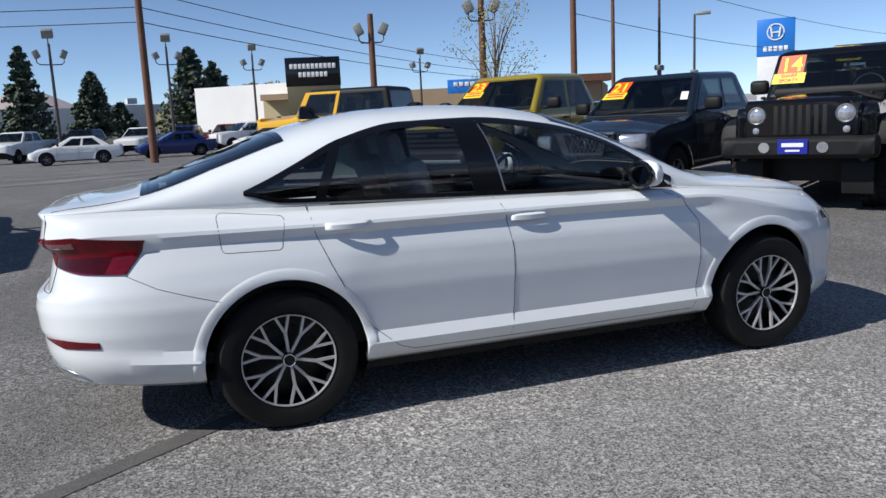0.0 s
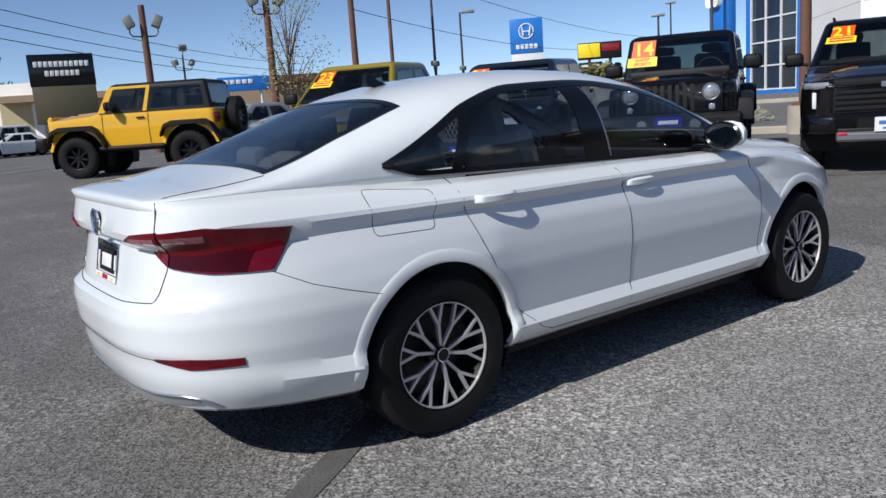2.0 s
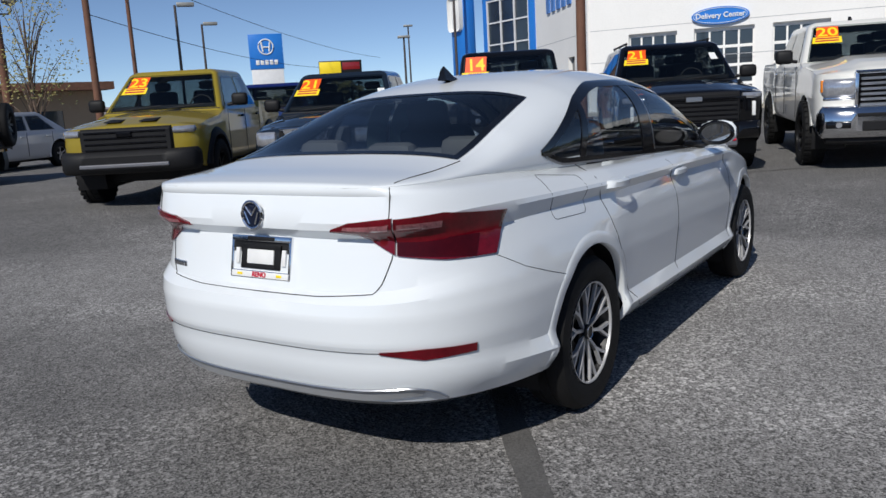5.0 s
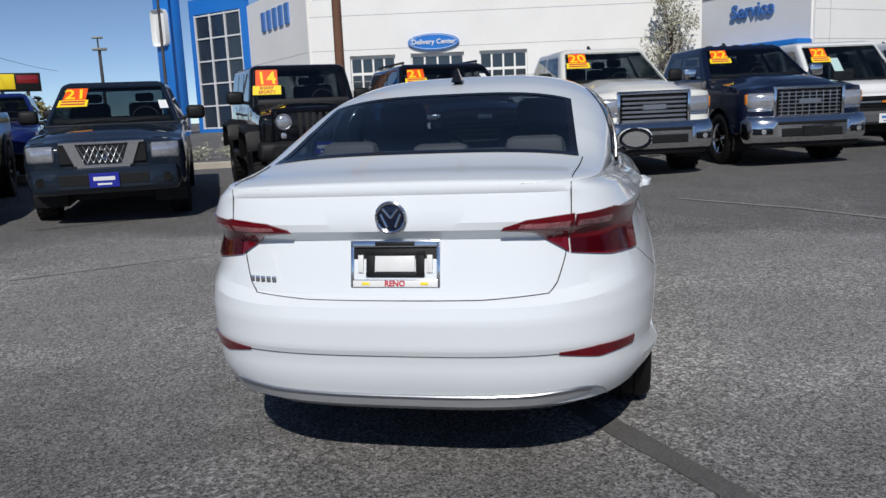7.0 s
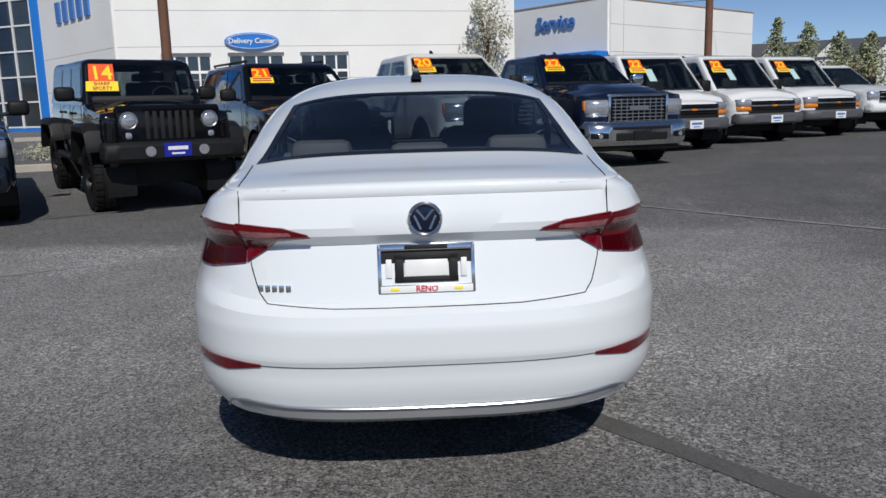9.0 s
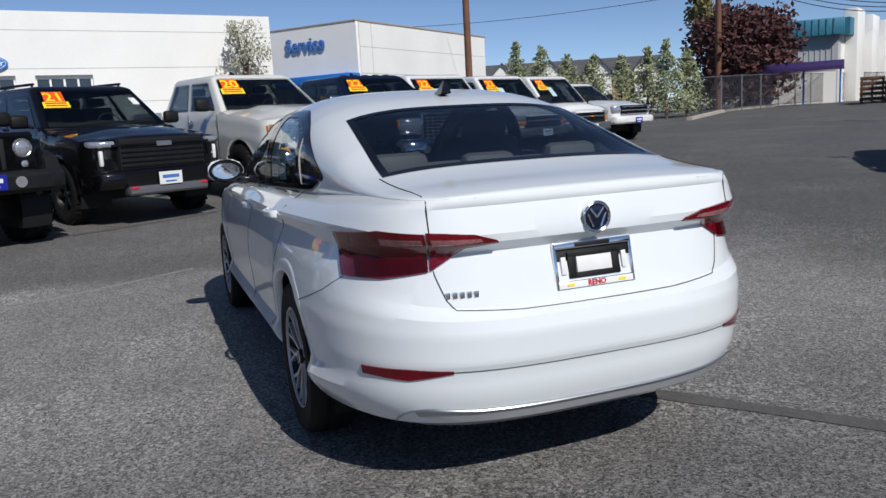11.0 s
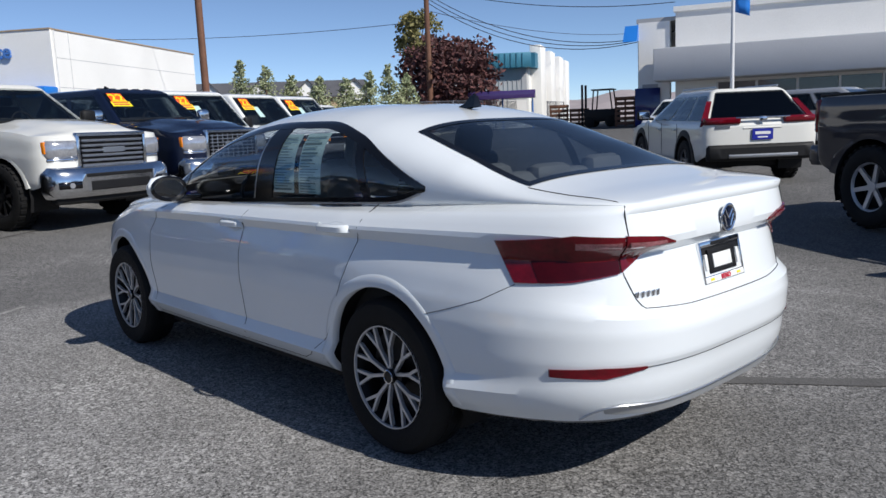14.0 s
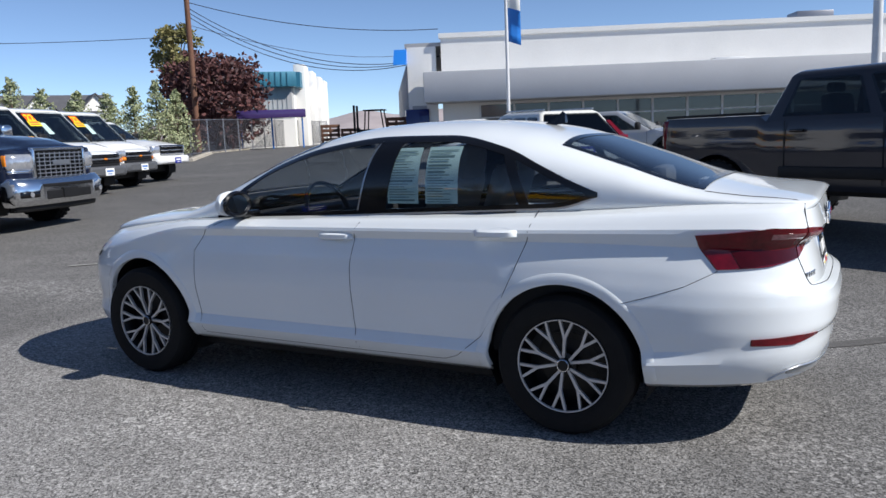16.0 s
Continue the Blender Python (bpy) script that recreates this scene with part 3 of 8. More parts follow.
        slant("window_sail", 1.97, 2.12, 1.90, 1.955, 0.957, 1.11, GLOSSY, 0.004, side)
        # thin satin strip stands in for the reflection along the door edge
        slant("pillar_glint", 1.142, 1.150, 1.042, 1.050, 1.0, 1.36, SATIN, 0.005, side)

    def plan_patch(name, xa, xb, half, mat, off, nx=24, ny=24):
        bm = fresh()
        g = []
        for i in range(nx + 1):
            x = lerp(xa, xb, i / nx)
            h = half(x)
            g.append([bm.verts.new((x, lerp(-h, h, j / ny), cabin_z(x, lerp(-h, h, j / ny), off))) for j in range(ny + 1)])
        for i in range(nx):
            for j in range(ny):
                bm.faces.new((g[i][j], g[i + 1][j], g[i + 1][j + 1], g[i][j + 1]))
        return bm

    def rim_patch(name, xa, xb, half, width, mat, off):
        bm = plan_patch(name, xa, xb, half, mat, off, 40, 40)
        kill = [f for f in bm.faces if xa + width < f.calc_center_median().x < xb - width and abs(f.calc_center_median().y) < half(f.calc_center_median().x) - width]
        bmesh.ops.delete(bm, geom=kill, context="FACES")
        return part(name, bm, mat, car)

    part("rear_window", plan_patch("", -0.56, 0.085, rear_glass_half, GLASS_REAR, 0.002), GLASS_REAR, car, "dark tinted rear glass").visible_shadow = False
    rim_patch("rear_window_seal", -0.568, 0.092, lambda x: rear_glass_half(x, 0.006), 0.035, GLOSSY, 0.004)
    part("windshield", plan_patch("", 1.50, 2.28, shield_half, GLASS, 0.002), GLASS, car).visible_shadow = False
    rim_patch("windshield_seal", 1.495, 2.285, lambda x: shield_half(x, 0.005), 0.04, GLOSSY, 0.004)

    # panel gaps
    def seam(name, pts, r=0.0017):
        for side in (-1, 1):
            bm = fresh()
            fine = []
            for a, b in zip(pts, pts[1:]):
                n = max(2, int(math.hypot(b[0] - a[0], b[1] - a[1]) / 0.03))
                fine += [(lerp(a[0], b[0], i / n), lerp(a[1], b[1], i / n)) for i in range(n)]
            fine.append(pts[-1])
            tube(bm, [(x, side * (side_y(x, z) if z < edge_at(x)[1] else cabin_y(x, z)), z) for x, z in fine], r, 5)
            part(name, bm, SEAM, car)

    seam("door_gap", [(1.07, 0.985), (1.10, 0.90), (1.125, 0.74), (1.12, 0.45), (1.10, 0.31)])
    seam("door_gap", [(2.02, 0.945), (2.12, 0.90), (2.215, 0.78), (2.22, 0.55), (2.185, 0.31)])
    seam("door_gap", [(0.14, 1.02), (0.16, 0.90), (0.22, 0.75), (0.30, 0.58), (0.40, 0.43), (0.52, 0.33), (0.60, 0.30)])
    seam("sill_gap", [(0.60, 0.30), (1.2, 0.295), (2.185, 0.30)])
    seam("bumper_gap", [(-0.275, 0.635), (-0.40, 0.672), (-0.53, 0.715), (-0.655, 0.778)], 0.0014)
    # sill underside
    for side in (-1, 1):
        bm = fresh()
        box(bm, (1.34, side * 0.69, 0.225), (1.95, 0.08, 0.07), 0.015)
        part("sill", bm, TRIM, car)
    # fuel flap on the right flank
    bm = fresh()
    loop = []
    corners = [(0.005, 0.975, 0), (-0.235, 1.0, 90), (-0.225, 0.872, 180), (-0.01, 0.868, 270)]
    for cx, cz, a0 in corners:
        for i in range(6):
            a = radians(a0 + i * 18)
            loop.append((cx + 0.025 * math.cos(a) - 0.0, cz + 0.022 * math.sin(a) - 0.012))
    loop.append(loop[0])
    loop = [(lerp(a[0], b[0], i / 8), lerp(a[1], b[1], i / 8)) for a, b in zip(loop, loop[1:]) for i in range(8)]
    tube(bm, [(x, -(side_y(x, z) if z < edge_at(x)[1] else cabin_y(x, z)), z) for x, z in loop], 0.0014, 5)
    part("fuel_flap_gap", bm, SEAM, car)

    # door handles
    for side in (-1, 1):
        for xh, zh in ((1.22, 0.885), (0.31, 0.92)):
            bm = fresh()
            y0 = side_y(xh, zh)
            g = []
            for i in range(13):
                t = i / 12
                x = lerp(xh - 0.105, xh + 0.105, t)
                out = 0.030 * math.sin(math.pi * min(1, max(0, t))) ** 0.35
                g.append([(x, side * (side_y(x, zh) + max(out, 0.002) + dy), zh + dz) for dy, dz in ((0.004, -0.012), (0.006, 0.010), (-0.012, 0.019), (-0.012, -0.017))])
            vs = [[bm.verts.new(p) for p in row] for row in g]
            for a, b in zip(vs, vs[1:]):
                for k in range(4):
                    bm.faces.new((a[k], a[(k + 1) % 4], b[(k + 1) % 4], b[k]))
            bm.faces.new(vs[0])
            bm.faces.new(vs[-1][::-1])
            hd = part("door_handle", bm, WHITE, car, angle=60)
            bm = fresh()
            seg = 20
            ring = [bm.verts.new((xh - 0.02 + 0.075 * math.cos(2 * math.pi * i / seg), side * (side_y(xh - 0.02 + 0.075 * math.cos(2 * math.pi * i / seg), zh - 0.004 + 0.032 * math.sin(2 * math.pi * i / seg)) + 0.0012), zh - 0.004 + 0.032 * math.sin(2 * math.pi * i / seg))) for i in range(seg)]
            mid = bm.verts.new((xh - 0.02, side * (y0 - 0.012), zh - 0.004))
            for i in range(seg):
                bm.faces.new((ring[i], ring[(i + 1) % seg], mid))
            part("handle_cup", bm, WHITE, hd, angle=80)

    # door mirrors
    for side in (-1, 1):
        bm = fresh()
        prof = [(0.00, 0.030, 0.020), (0.02, 0.055, 0.055), (0.06, 0.060, 0.075), (0.14, 0.055, 0.078), (0.19, 0.045, 0.066), (0.215, 0.022, 0.035)]
        rings = []
        for d, rx, rz in prof:
            rings.append([bm.verts.new((1.87 + 0.03 * d + (rx if math.cos(2 * math.pi * i / 18) > 0 else rx * 0.55) * math.cos(2 * math.pi * i / 18), side * (0.775 + d), 1.045 + rz * math.sin(2 * math.pi * i / 18) * (1 if math.sin(2 * math.pi * i / 18) > 0 else 0.75))) for i in range(18)])
        for a, b in zip(rings, rings[1:]):
            for i in range(18):
                bm.faces.new((a[i], a[(i + 1) % 18], b[(i + 1) % 18], b[i]))
        bm.faces.new(rings[0])
        bm.faces.new(rings[-1])
        mir = part("door_mirror", bm, WHITE, car, "white mirror with a black foot", angle=50)
        bm = fresh()
        box(bm, (1.90, side * 0.755, 0.985), (0.10, 0.14, 0.035), 0.012)
        part("mirror_foot", bm, GLOSSY, mir)
        bm = fresh()
        lathe_pts = [bm.verts.new((1.836, side * (0.775 + 0.11 + 0.088 * math.cos(2 * math.pi * i / 20)), 1.05 + 0.054 * math.sin(2 * math.pi * i / 20))) for i in range(20)]
        bm.faces.new(lathe_pts)
        part("mirror_glass", bm, MIRROR, mir)
        bm = fresh()
        ring = [(1.838, side * (0.775 + 0.11 + 0.095 * math.cos(2 * math.pi * i / 20)), 1.05 + 0.061 * math.sin(2 * math.pi * i / 20)) for i in range(21)]
        tube(bm, ring, 0.013, 6)
        part("mirror_rim", bm, GLOSSY, mir)

    # tail lamps, reflectors, lower trim: pieces wrapped on the body
    def wrap(name, lo, hi, mat, off, parent, label="", thick=0.012, n=26, nz=6):
        """lo and hi are lists of (u, z) of the lower and the upper edge; side -1 and 1."""
        out = []
        for side in (-1, 1):
            bm = fresh()
            ul, zl = zip(*lo)
            uh, zh = zip(*hi)
            tl, th = np.linspace(0, 1, len(lo)), np.linspace(0, 1, len(hi))
            g = []
            for i in range(n + 1):
                t = i / n
                a = (np.interp(t, tl, ul), np.interp(t, tl, zl))
                b = (np.interp(t, th, uh), np.interp(t, th, zh))
                row = []
                for j in range(nz + 1):
                    p = wrap_point(lerp(a[0], b[0], j / nz), lerp(a[1], b[1], j / nz), off)
                    row.append(bm.verts.new((p.x, side * p.y, p.z)))
                g.append(row)
            for i in range(n):
                for j in range(nz):
                    bm.faces.new((g[i][j], g[i + 1][j], g[i + 1][j + 1], g[i][j + 1]))
            r = bmesh.ops.extrude_face_region(bm, geom=bm.faces[:])
            for v in r["geom"]:
                if isinstance(v, bmesh.types.BMVert):
                    d = Vector((v.co.x - 0.0, v.co.y * 0.5, 0)).normalized()
                    v.co -= d * thick
            out.append(part(name, bm, mat, parent if not isinstance(parent, list) else parent[0 if side < 0 else 1], label, angle=50))
        return out

    U = lambda y=None, x=None, z=0.85: u_of(x, y, z)
    u_tip, u_mid, u_seam, u_out, u_outl = U(y=0.335), U(y=0.46), U(y=0.565), U(x=-0.575, z=0.93), U(x=-0.655, z=0.80)
    lamp = wrap("tail_lamp", [(u_seam + 0.004, 0.812), (lerp(u_seam, u_outl, 0.5), 0.79), (u_outl, 0.785)], [(u_seam + 0.004, 0.940), (lerp(u_seam, u_out, 0.5), 0.951), (u_out, 0.925)], LAMP_RED, 0.008, car, "dark red wrap-round tail lamp")
    inner = wrap("boot_lamp", [(u_tip, 0.893), (lerp(u_tip, u_mid, 0.9), 0.884), (lerp(u_mid, u_seam, 0.45), 0.848), (u_seam - 0.004, 0.815)], [(u_tip, 0.906), (lerp(u_tip, u_mid, 0.4), 0.929), (lerp(u_mid, u_seam, 0.3), 0.939), (u_seam - 0.004, 0.944)], LAMP_RED, 0.010, car, "dark red lamp on the boot lid")
    wrap("clear_strip", [(u_seam + 0.02, 0.897), (lerp(u_seam, u_out, 0.42), 0.901)], [(u_seam + 0.02, 0.921), (lerp(u_seam, u_out, 0.45), 0.924)], LAMP_PINK, 0.011, lamp, n=14, nz=3, thick=0.008)
    wrap("clear_strip", [(lerp(u_tip, u_mid, 0.35), 0.903), (u_seam - 0.02, 0.896)], [(lerp(u_tip, u_mid, 0.35), 0.914), (u_seam - 0.02, 0.921)], LAMP_PINK, 0.013, inner, n=14, nz=3, thick=0.008)
    wrap("dark_band", [(u_seam + 0.006, 0.815), (lerp(u_seam, u_outl, 0.8), 0.79)], [(u_seam + 0.006, 0.865), (lerp(u_seam, u_out, 0.72), 0.86)], LAMP_DARK, 0.010, lamp, n=16, nz=3, thick=0.008)
    wrap("reflector", [(U(y=0.535, z=0.5), 0.488), (U(y=0.66, z=0.5), 0.463), (U(x=-0.79, z=0.5), 0.470)], [(U(y=0.535, z=0.5), 0.497), (U(y=0.66, z=0.5), 0.503), (U(x=-0.79, z=0.5), 0.498)], LAMP_RED, 0.006, car, "slim red bumper reflector", 0.008)
    # bright lower valance with chrome outline
    wrap("valance", [(0.0, 0.300), (U(y=0.45, z=0.32), 0.302), (U(y=0.62, z=0.32), 0.325)], [(0.0, 0.338), (U(y=0.45, z=0.34), 0.343), (U(y=0.64, z=0.35), 0.352)], VALANCE, 0.006, car, "silver valance strip", 0.01)
    for side in (-1, 1):
        bm = fresh()
        tube(bm, [(lambda p: (p.x, side * p.y, p.z))(wrap_point(U(y=max(y, 0.001), z=0.345), z, 0.010)) for y, z in [(y, float(np.interp(y, (0.0, 0.2, 0.45, 0.60, 0.66, 0.70), (0.343, 0.344, 0.348, 0.360, 0.345, 0.305)))) for y in np.linspace(0, 0.70, 26).tolist()]], 0.0042, 6)
        part("valance_chrome", bm, SATIN, car)
    # boot lid gap, bumper joints
    for side in (-1, 1):
        bm = fresh()
        pts = [(U(y=0.578, z=0.94), 0.945), (U(y=0.566), 0.88), (U(y=0.552), 0.80), (U(y=0.53, z=0.72), 0.72), (U(y=0.505, z=0.69), 0.688), (U(y=0.3, z=0.68), 0.674), (0.0, 0.672)]
        fine = []
        for a, b in zip(pts, pts[1:]):
            fine += [(lerp(a[0], b[0], i / 8), lerp(a[1], b[1], i / 8)) for i in range(8)]
        fine.append(pts[-1])
        tube(bm, [(lambda p: (p.x, side * p.y, p.z))(wrap_point(u, z, 0.001)) for u, z in fine], 0.0019, 5)
        part("boot_gap", bm, SEAM, car)
        bm = fresh()
        tube(bm, [(lambda p: (p.x, side * p.y, p.z))(wrap_point(U(y=0.578, z=z), z, 0.0005)) for z in (0.945, 0.98, 1.02, 1.04)] + [(x, side * lerp(0.578, 0.605, t), cabin_z(x, lerp(0.578, 0.605, t), 0.0005)) for x, t in ((-0.93, 0.1), (-0.85, 0.3), (-0.75, 0.6), (-0.65, 0.85), (-0.57, 1.0))], 0.0022, 5)
        part("boot_gap", bm, SEAM, car)
        bm = fresh()
        tube(bm, [(lambda p: (p.x, side * p.y, p.z))(wrap_point(u, z, 0.002)) for u, z in [(u_of(y=max(y, 0.001), z=0.5), 0.492) for y in np.linspace(0, 0.535, 22).tolist()]], 0.0010, 5)
        part("bumper_joint", bm, SEAM, car)

    # badge, plate, model letters
    px = wrap_point(0.0, 0.945).x
    bm = fresh()
    lathe(bm, [(0.001, 0.010), (0.030, 0.010), (0.047, 0.006), (0.047, 0.0)], seg=32)
    bmesh.ops.rotate(bm, cent=(0, 0, 0), matrix=Matrix.Rotation(radians(-90), 3, "Z") @ Matrix.Rotation(radians(180), 3, "Z"), verts=bm.verts)
    bmesh.ops.translate(bm, vec=(px, 0, 0.945), verts=bm.verts)
    badge = part("badge", bm, NAVY, car, "round chrome-rimmed badge")
    bm = fresh()
    tube(bm, [(px - 0.010, 0.049 * math.cos(2 * math.pi * i / 32), 0.945 + 0.049 * math.sin(2 * math.pi * i / 32)) for i in range(33)], 0.006, 6)
    part("badge_rim", bm, CHROME, badge)
    for a, b in (((-0.026, 0.030), (0, -0.002)), ((0.026, 0.030), (0, -0.002)), ((-0.034, 0.012), (-0.014, -0.032)), ((0.034, 0.012), (0.014, -0.032))):
        bm = fresh()
        rod(bm, (px - 0.012, a[0], 0.945 + a[1]), (px - 0.012, b[0], 0.945 + b[1]), 0.0042, seg=6)
        part("badge_bar", bm, CHROME, badge)
    return car


sedan = build_sedan()


def wheel(parent, x, y, side, r_tyre, r_rim, width, style, name="wheel"):
    """A tyre and a rim; the outer face looks along side * y."""
    w = new(name)
    w.parent = parent
    w.location = (x, y, r_tyre)
    h = width / 2
    bm = fresh()
    lathe(bm, [(r_rim * 0.985, -h * 0.8), (r_rim, h * 0.86), (r_rim + 0.012, h * 0.93), (lerp(r_rim, r_tyre, 0.45), h * 1.0), (lerp(r_rim, r_tyre, 0.8), h * 0.97), (r_tyre - 0.012, h * 0.86), (r_tyre, h * 0.66), (r_tyre, h * 0.33), (r_tyre - 0.006, h * 0.30), (r_tyre - 0.006, h * 0.24), (r_tyre, h * 0.21), (r_tyre, -h * 0.21), (r_tyre - 0.006, -h * 0.24), (r_tyre - 0.006, -h * 0.30), (r_tyre, -h * 0.33), (r_tyre, -h * 0.66), (r_tyre - 0.012, -h * 0.86), (lerp(r_rim, r_tyre, 0.6), -h), (r_rim * 0.985, -h * 0.8)], seg=64, flip=side)
    part("tyre", bm, RUBBER, w)
    bm = fresh()
    lathe(bm, [(r_rim * 0.12, h * 0.1), (r_rim * 0.9, h * 0.1 - 0.02), (r_rim * 0.93, h * 0.6), (r_rim, h * 0.86), (r_rim * 1.005, h * 0.93)], seg=48, flip=side)
    part("barrel", bm, ALLOY_D, w)
    return w, h


def spoke(bm, side, a, r0, r1, w0, w1, y0, y1, th):
    """A tapered bar from radius r0 to r1 along angle a0 to a1 = a."""
    a0, a1 = a
    p0 = Vector((math.cos(a0), 0, math.sin(a0))) * r0
    p1 = Vector((math.cos(a1), 0, math.sin(a1))) * r1
    d = (p1 - p0).normalized()
    s = Vector((-d.z, 0, d.x))
    q = [p0 + s * w0, p0 - s * w0, p1 - s * w1, p1 + s * w1]
    ys = [y0, y0, y1, y1]
    f = [bm.verts.new((p.x, side * yy, p.z)) for p, yy in zip(q, ys)]
    k = [bm.verts.new((p.x, side * (yy - th), p.z)) for p, yy in zip(q, ys)]
    bm.faces.new(f)
    for i in range(4):
        bm.faces.new((f[i], f[(i + 1) % 4], k[(i + 1) % 4], k[i]))


def sedan_wheel(x, side):
    w, h = wheel(sedan, x, side * 0.765, side, 0.325, 0.215, 0.205, "y")
    w["label"] = "black and machined silver Y-spoke alloy wheel"
    bm = fresh()
    lathe(bm, [(0.2085, h * 0.82), (0.2100, h * 0.92), (0.2150, h * 0.93), (0.2155, h * 0.84)], seg=64, flip=side)
    part("rim_lip", bm, ALLOY, w)
    off = 0.35 if x > 1 else 0.1
    yf = h * 0.80
    for i in range(5):
        for hand in (-1, 1):
            a = 2 * math.pi * i / 5 + off
            fork = a + hand * radians(16)
            bm = fresh()
            spoke(bm, side, (a + hand * radians(9), fork), 0.030, 0.130, 0.0062, 0.0072, yf - 0.014, yf - 0.003, 0.016)
            spoke(bm, side, (fork, a + hand * radians(9.5)), 0.124, 0.210, 0.0066, 0.0058, yf - 0.0035, yf + 0.004, 0.016)
            spoke(bm, side, (fork, a + hand * radians(26)), 0.124, 0.210, 0.0066, 0.0058, yf - 0.0038, yf + 0.004, 0.016)
            part("spoke", bm, ALLOY, w)
    bm = fresh()
    lathe(bm, [(0.001, yf + 0.002), (0.024, yf + 0.002), (0.031, yf - 0.004), (0.033, yf - 0.02), (0.055, yf - 0.026), (0.058, yf - 0.05)], seg=28, flip=side)
    cap = part("hub_cap", bm, ALLOY_D, w)
    bm = fresh()
    tube(bm, [(0.027 * math.cos(2 * math.pi * i / 24), side * (yf + 0.002), 0.027 * math.sin(2 * math.pi * i / 24)) for i in range(25)], 0.0028, 5)
    part("cap_ring", bm, CHROME, cap)
    # disc in the near-black wheel colour, which paints the shade between the spokes
    bm = fresh()
    lathe(bm, [(0.02, -0.02), (0.14, -0.02), (0.14, 0.0), (0.02, 0.0)], seg=32, flip=side)
    part("brake_disc", bm, ALLOY_D, w)


for xw in (0.0, 2.686):
    for sd in (-1, 1):
        sedan_wheel(xw, sd)


def sedan_inside():
    # wheel housings and underside
    for xc, zc, r in ARCHES:
        for side in (-1, 1):
            bm = fresh()
            pts = [(xc + (r + 0.012) * math.cos(radians(a)), zc + (r + 0.012) * math.sin(radians(a))) for a in range(-25, 206, 10)]
            rows = [[bm.verts.new((x, side * min(y, side_y(x, max(z, 0.262)) - 0.012), z)) for x, z in pts] for y in (0.50, 0.855)]
            for i in range(len(pts) - 1):
                bm.faces.new((rows[0][i], rows[0][i + 1], rows[1][i + 1], rows[1][i]))
            bm.faces.new(rows[0])
            part("wheel_housing", bm, TRIM, sedan)
            bm = fresh()
            arc = [(xc + r * math.cos(radians(a)), zc + r * math.sin(radians(a))) for a in range(-12, 193, 4)]
            rows = []
            for x, z in arc:
                if z < 0.268:
                    continue
                c, s = (x - xc) / r, (z - zc) / r
                at = lambda rr: (xc + rr * c, zc + rr * s)
                row = []
                for rr, dy in ((r - 0.004, -0.035), (r - 0.004, 0.0), (r - 0.001, 0.0016), (r + 0.030, 0.0014), (r + 0.046, 0.0004), (r + 0.050, -0.004)):
                    px, pz = at(rr)
                    row.append(bm.verts.new((px, side * (side_y(px, max(pz, 0.262)) + dy), pz)))
                rows.append(row)
            for p, q in zip(rows, rows[1:]):
                for k in range(5):
                    bm.faces.new((p[k], p[k + 1], q[k + 1], q[k]))
            part("arch_lip", bm, WHITE, sedan, angle=80)
    bm = fresh()
    box(bm, (1.35, 0, 0.24), (3.9, 1.0, 0.10), 0.03)
    box(bm, (1.34, 0, 0.27), (1.9, 1.40, 0.06), 0.03)
    box(bm, (-0.60, 0, 0.36), (0.55, 1.0, 0.10), 0.04)
    part("underside", bm, TRIM, sedan)
    # cabin tub
    bm = fresh()
    box(bm, (0.95, 0, 0.36), (2.9, 1.5, 0.05))
    box(bm, (0.98, 0.735, 0.64), (2.5, 0.05, 0.60), 0.02)
    box(bm, (0.98, -0.735, 0.64), (2.5, 0.05, 0.60), 0.02)
    box(bm, (2.15, 0, 0.62), (0.06, 1.4, 0.56))
    part("cabin_tub", bm, CABIN, sedan)
    bm = fresh()
    box(bm, (1.98, 0, 0.86), (0.46, 1.36, 0.20), 0.06)
    box(bm, (1.72, 0.36, 0.96), (0.18, 0.36, 0.07), 0.03)
    part("dashboard", bm, CABIN, sedan)
    bm = fresh()
    box(bm, (-0.33, 0, 1.03), (0.42, 1.22, 0.03), 0.01)
    part("parcel_shelf", bm, CABIN, sedan)
    bm = fresh()
    lathe(bm, [(0.185, -0.012), (0.2, -0.012), (0.2, 0.012), (0.185, 0.012), (0.185, -0.012)], seg=32)
    rod(bm, (-0.19, 0, 0), (0.19, 0, 0), 0.016, seg=8)
    rod(bm, (0, 0, 0), (0, 0, -0.19), 0.016, seg=8)
    bmesh.ops.transform(bm, matrix=pose(1.60, 0.37, 0.95, 0, 0, 90) @ pose(0, 0, 0, 22, 0, 0), verts=bm.verts)
    part("steering_wheel", bm, CABIN, sedan)
    for y in (-0.37, 0.37):
        bm = fresh()
        box(bm, (1.12, y, 0.60), (0.52, 0.50, 0.16), 0.06)
        vs = box(bm, (0, 0, 0.30), (0.13, 0.48, 0.60), 0.06)
        bmesh.ops.transform(bm, matrix=pose(0.90, y, 0.62, 0, -18, 0), verts=vs)
        st = part("front_seat", bm, SEATM, sedan)
        bm = fresh()
        vs = box(bm, (0, 0, 0), (0.09, 0.26, 0.19), 0.045)
        bmesh.ops.transform(bm, matrix=pose(0.665, y, 1.235, 0, -14, 0), verts=vs)
        part("headrest", bm, SEATM, st)
    bm = fresh()
    box(bm, (0.28, 0, 0.58), (0.5, 1.3, 0.16), 0.06)
    vs = box(bm, (0, 0, 0.28), (0.14, 1.28, 0.56), 0.06)
    bmesh.ops.transform(bm, matrix=pose(0.06, 0, 0.60, 0, -24, 0), verts=vs)
    bench = part("rear_bench", bm, SEATM, sedan)
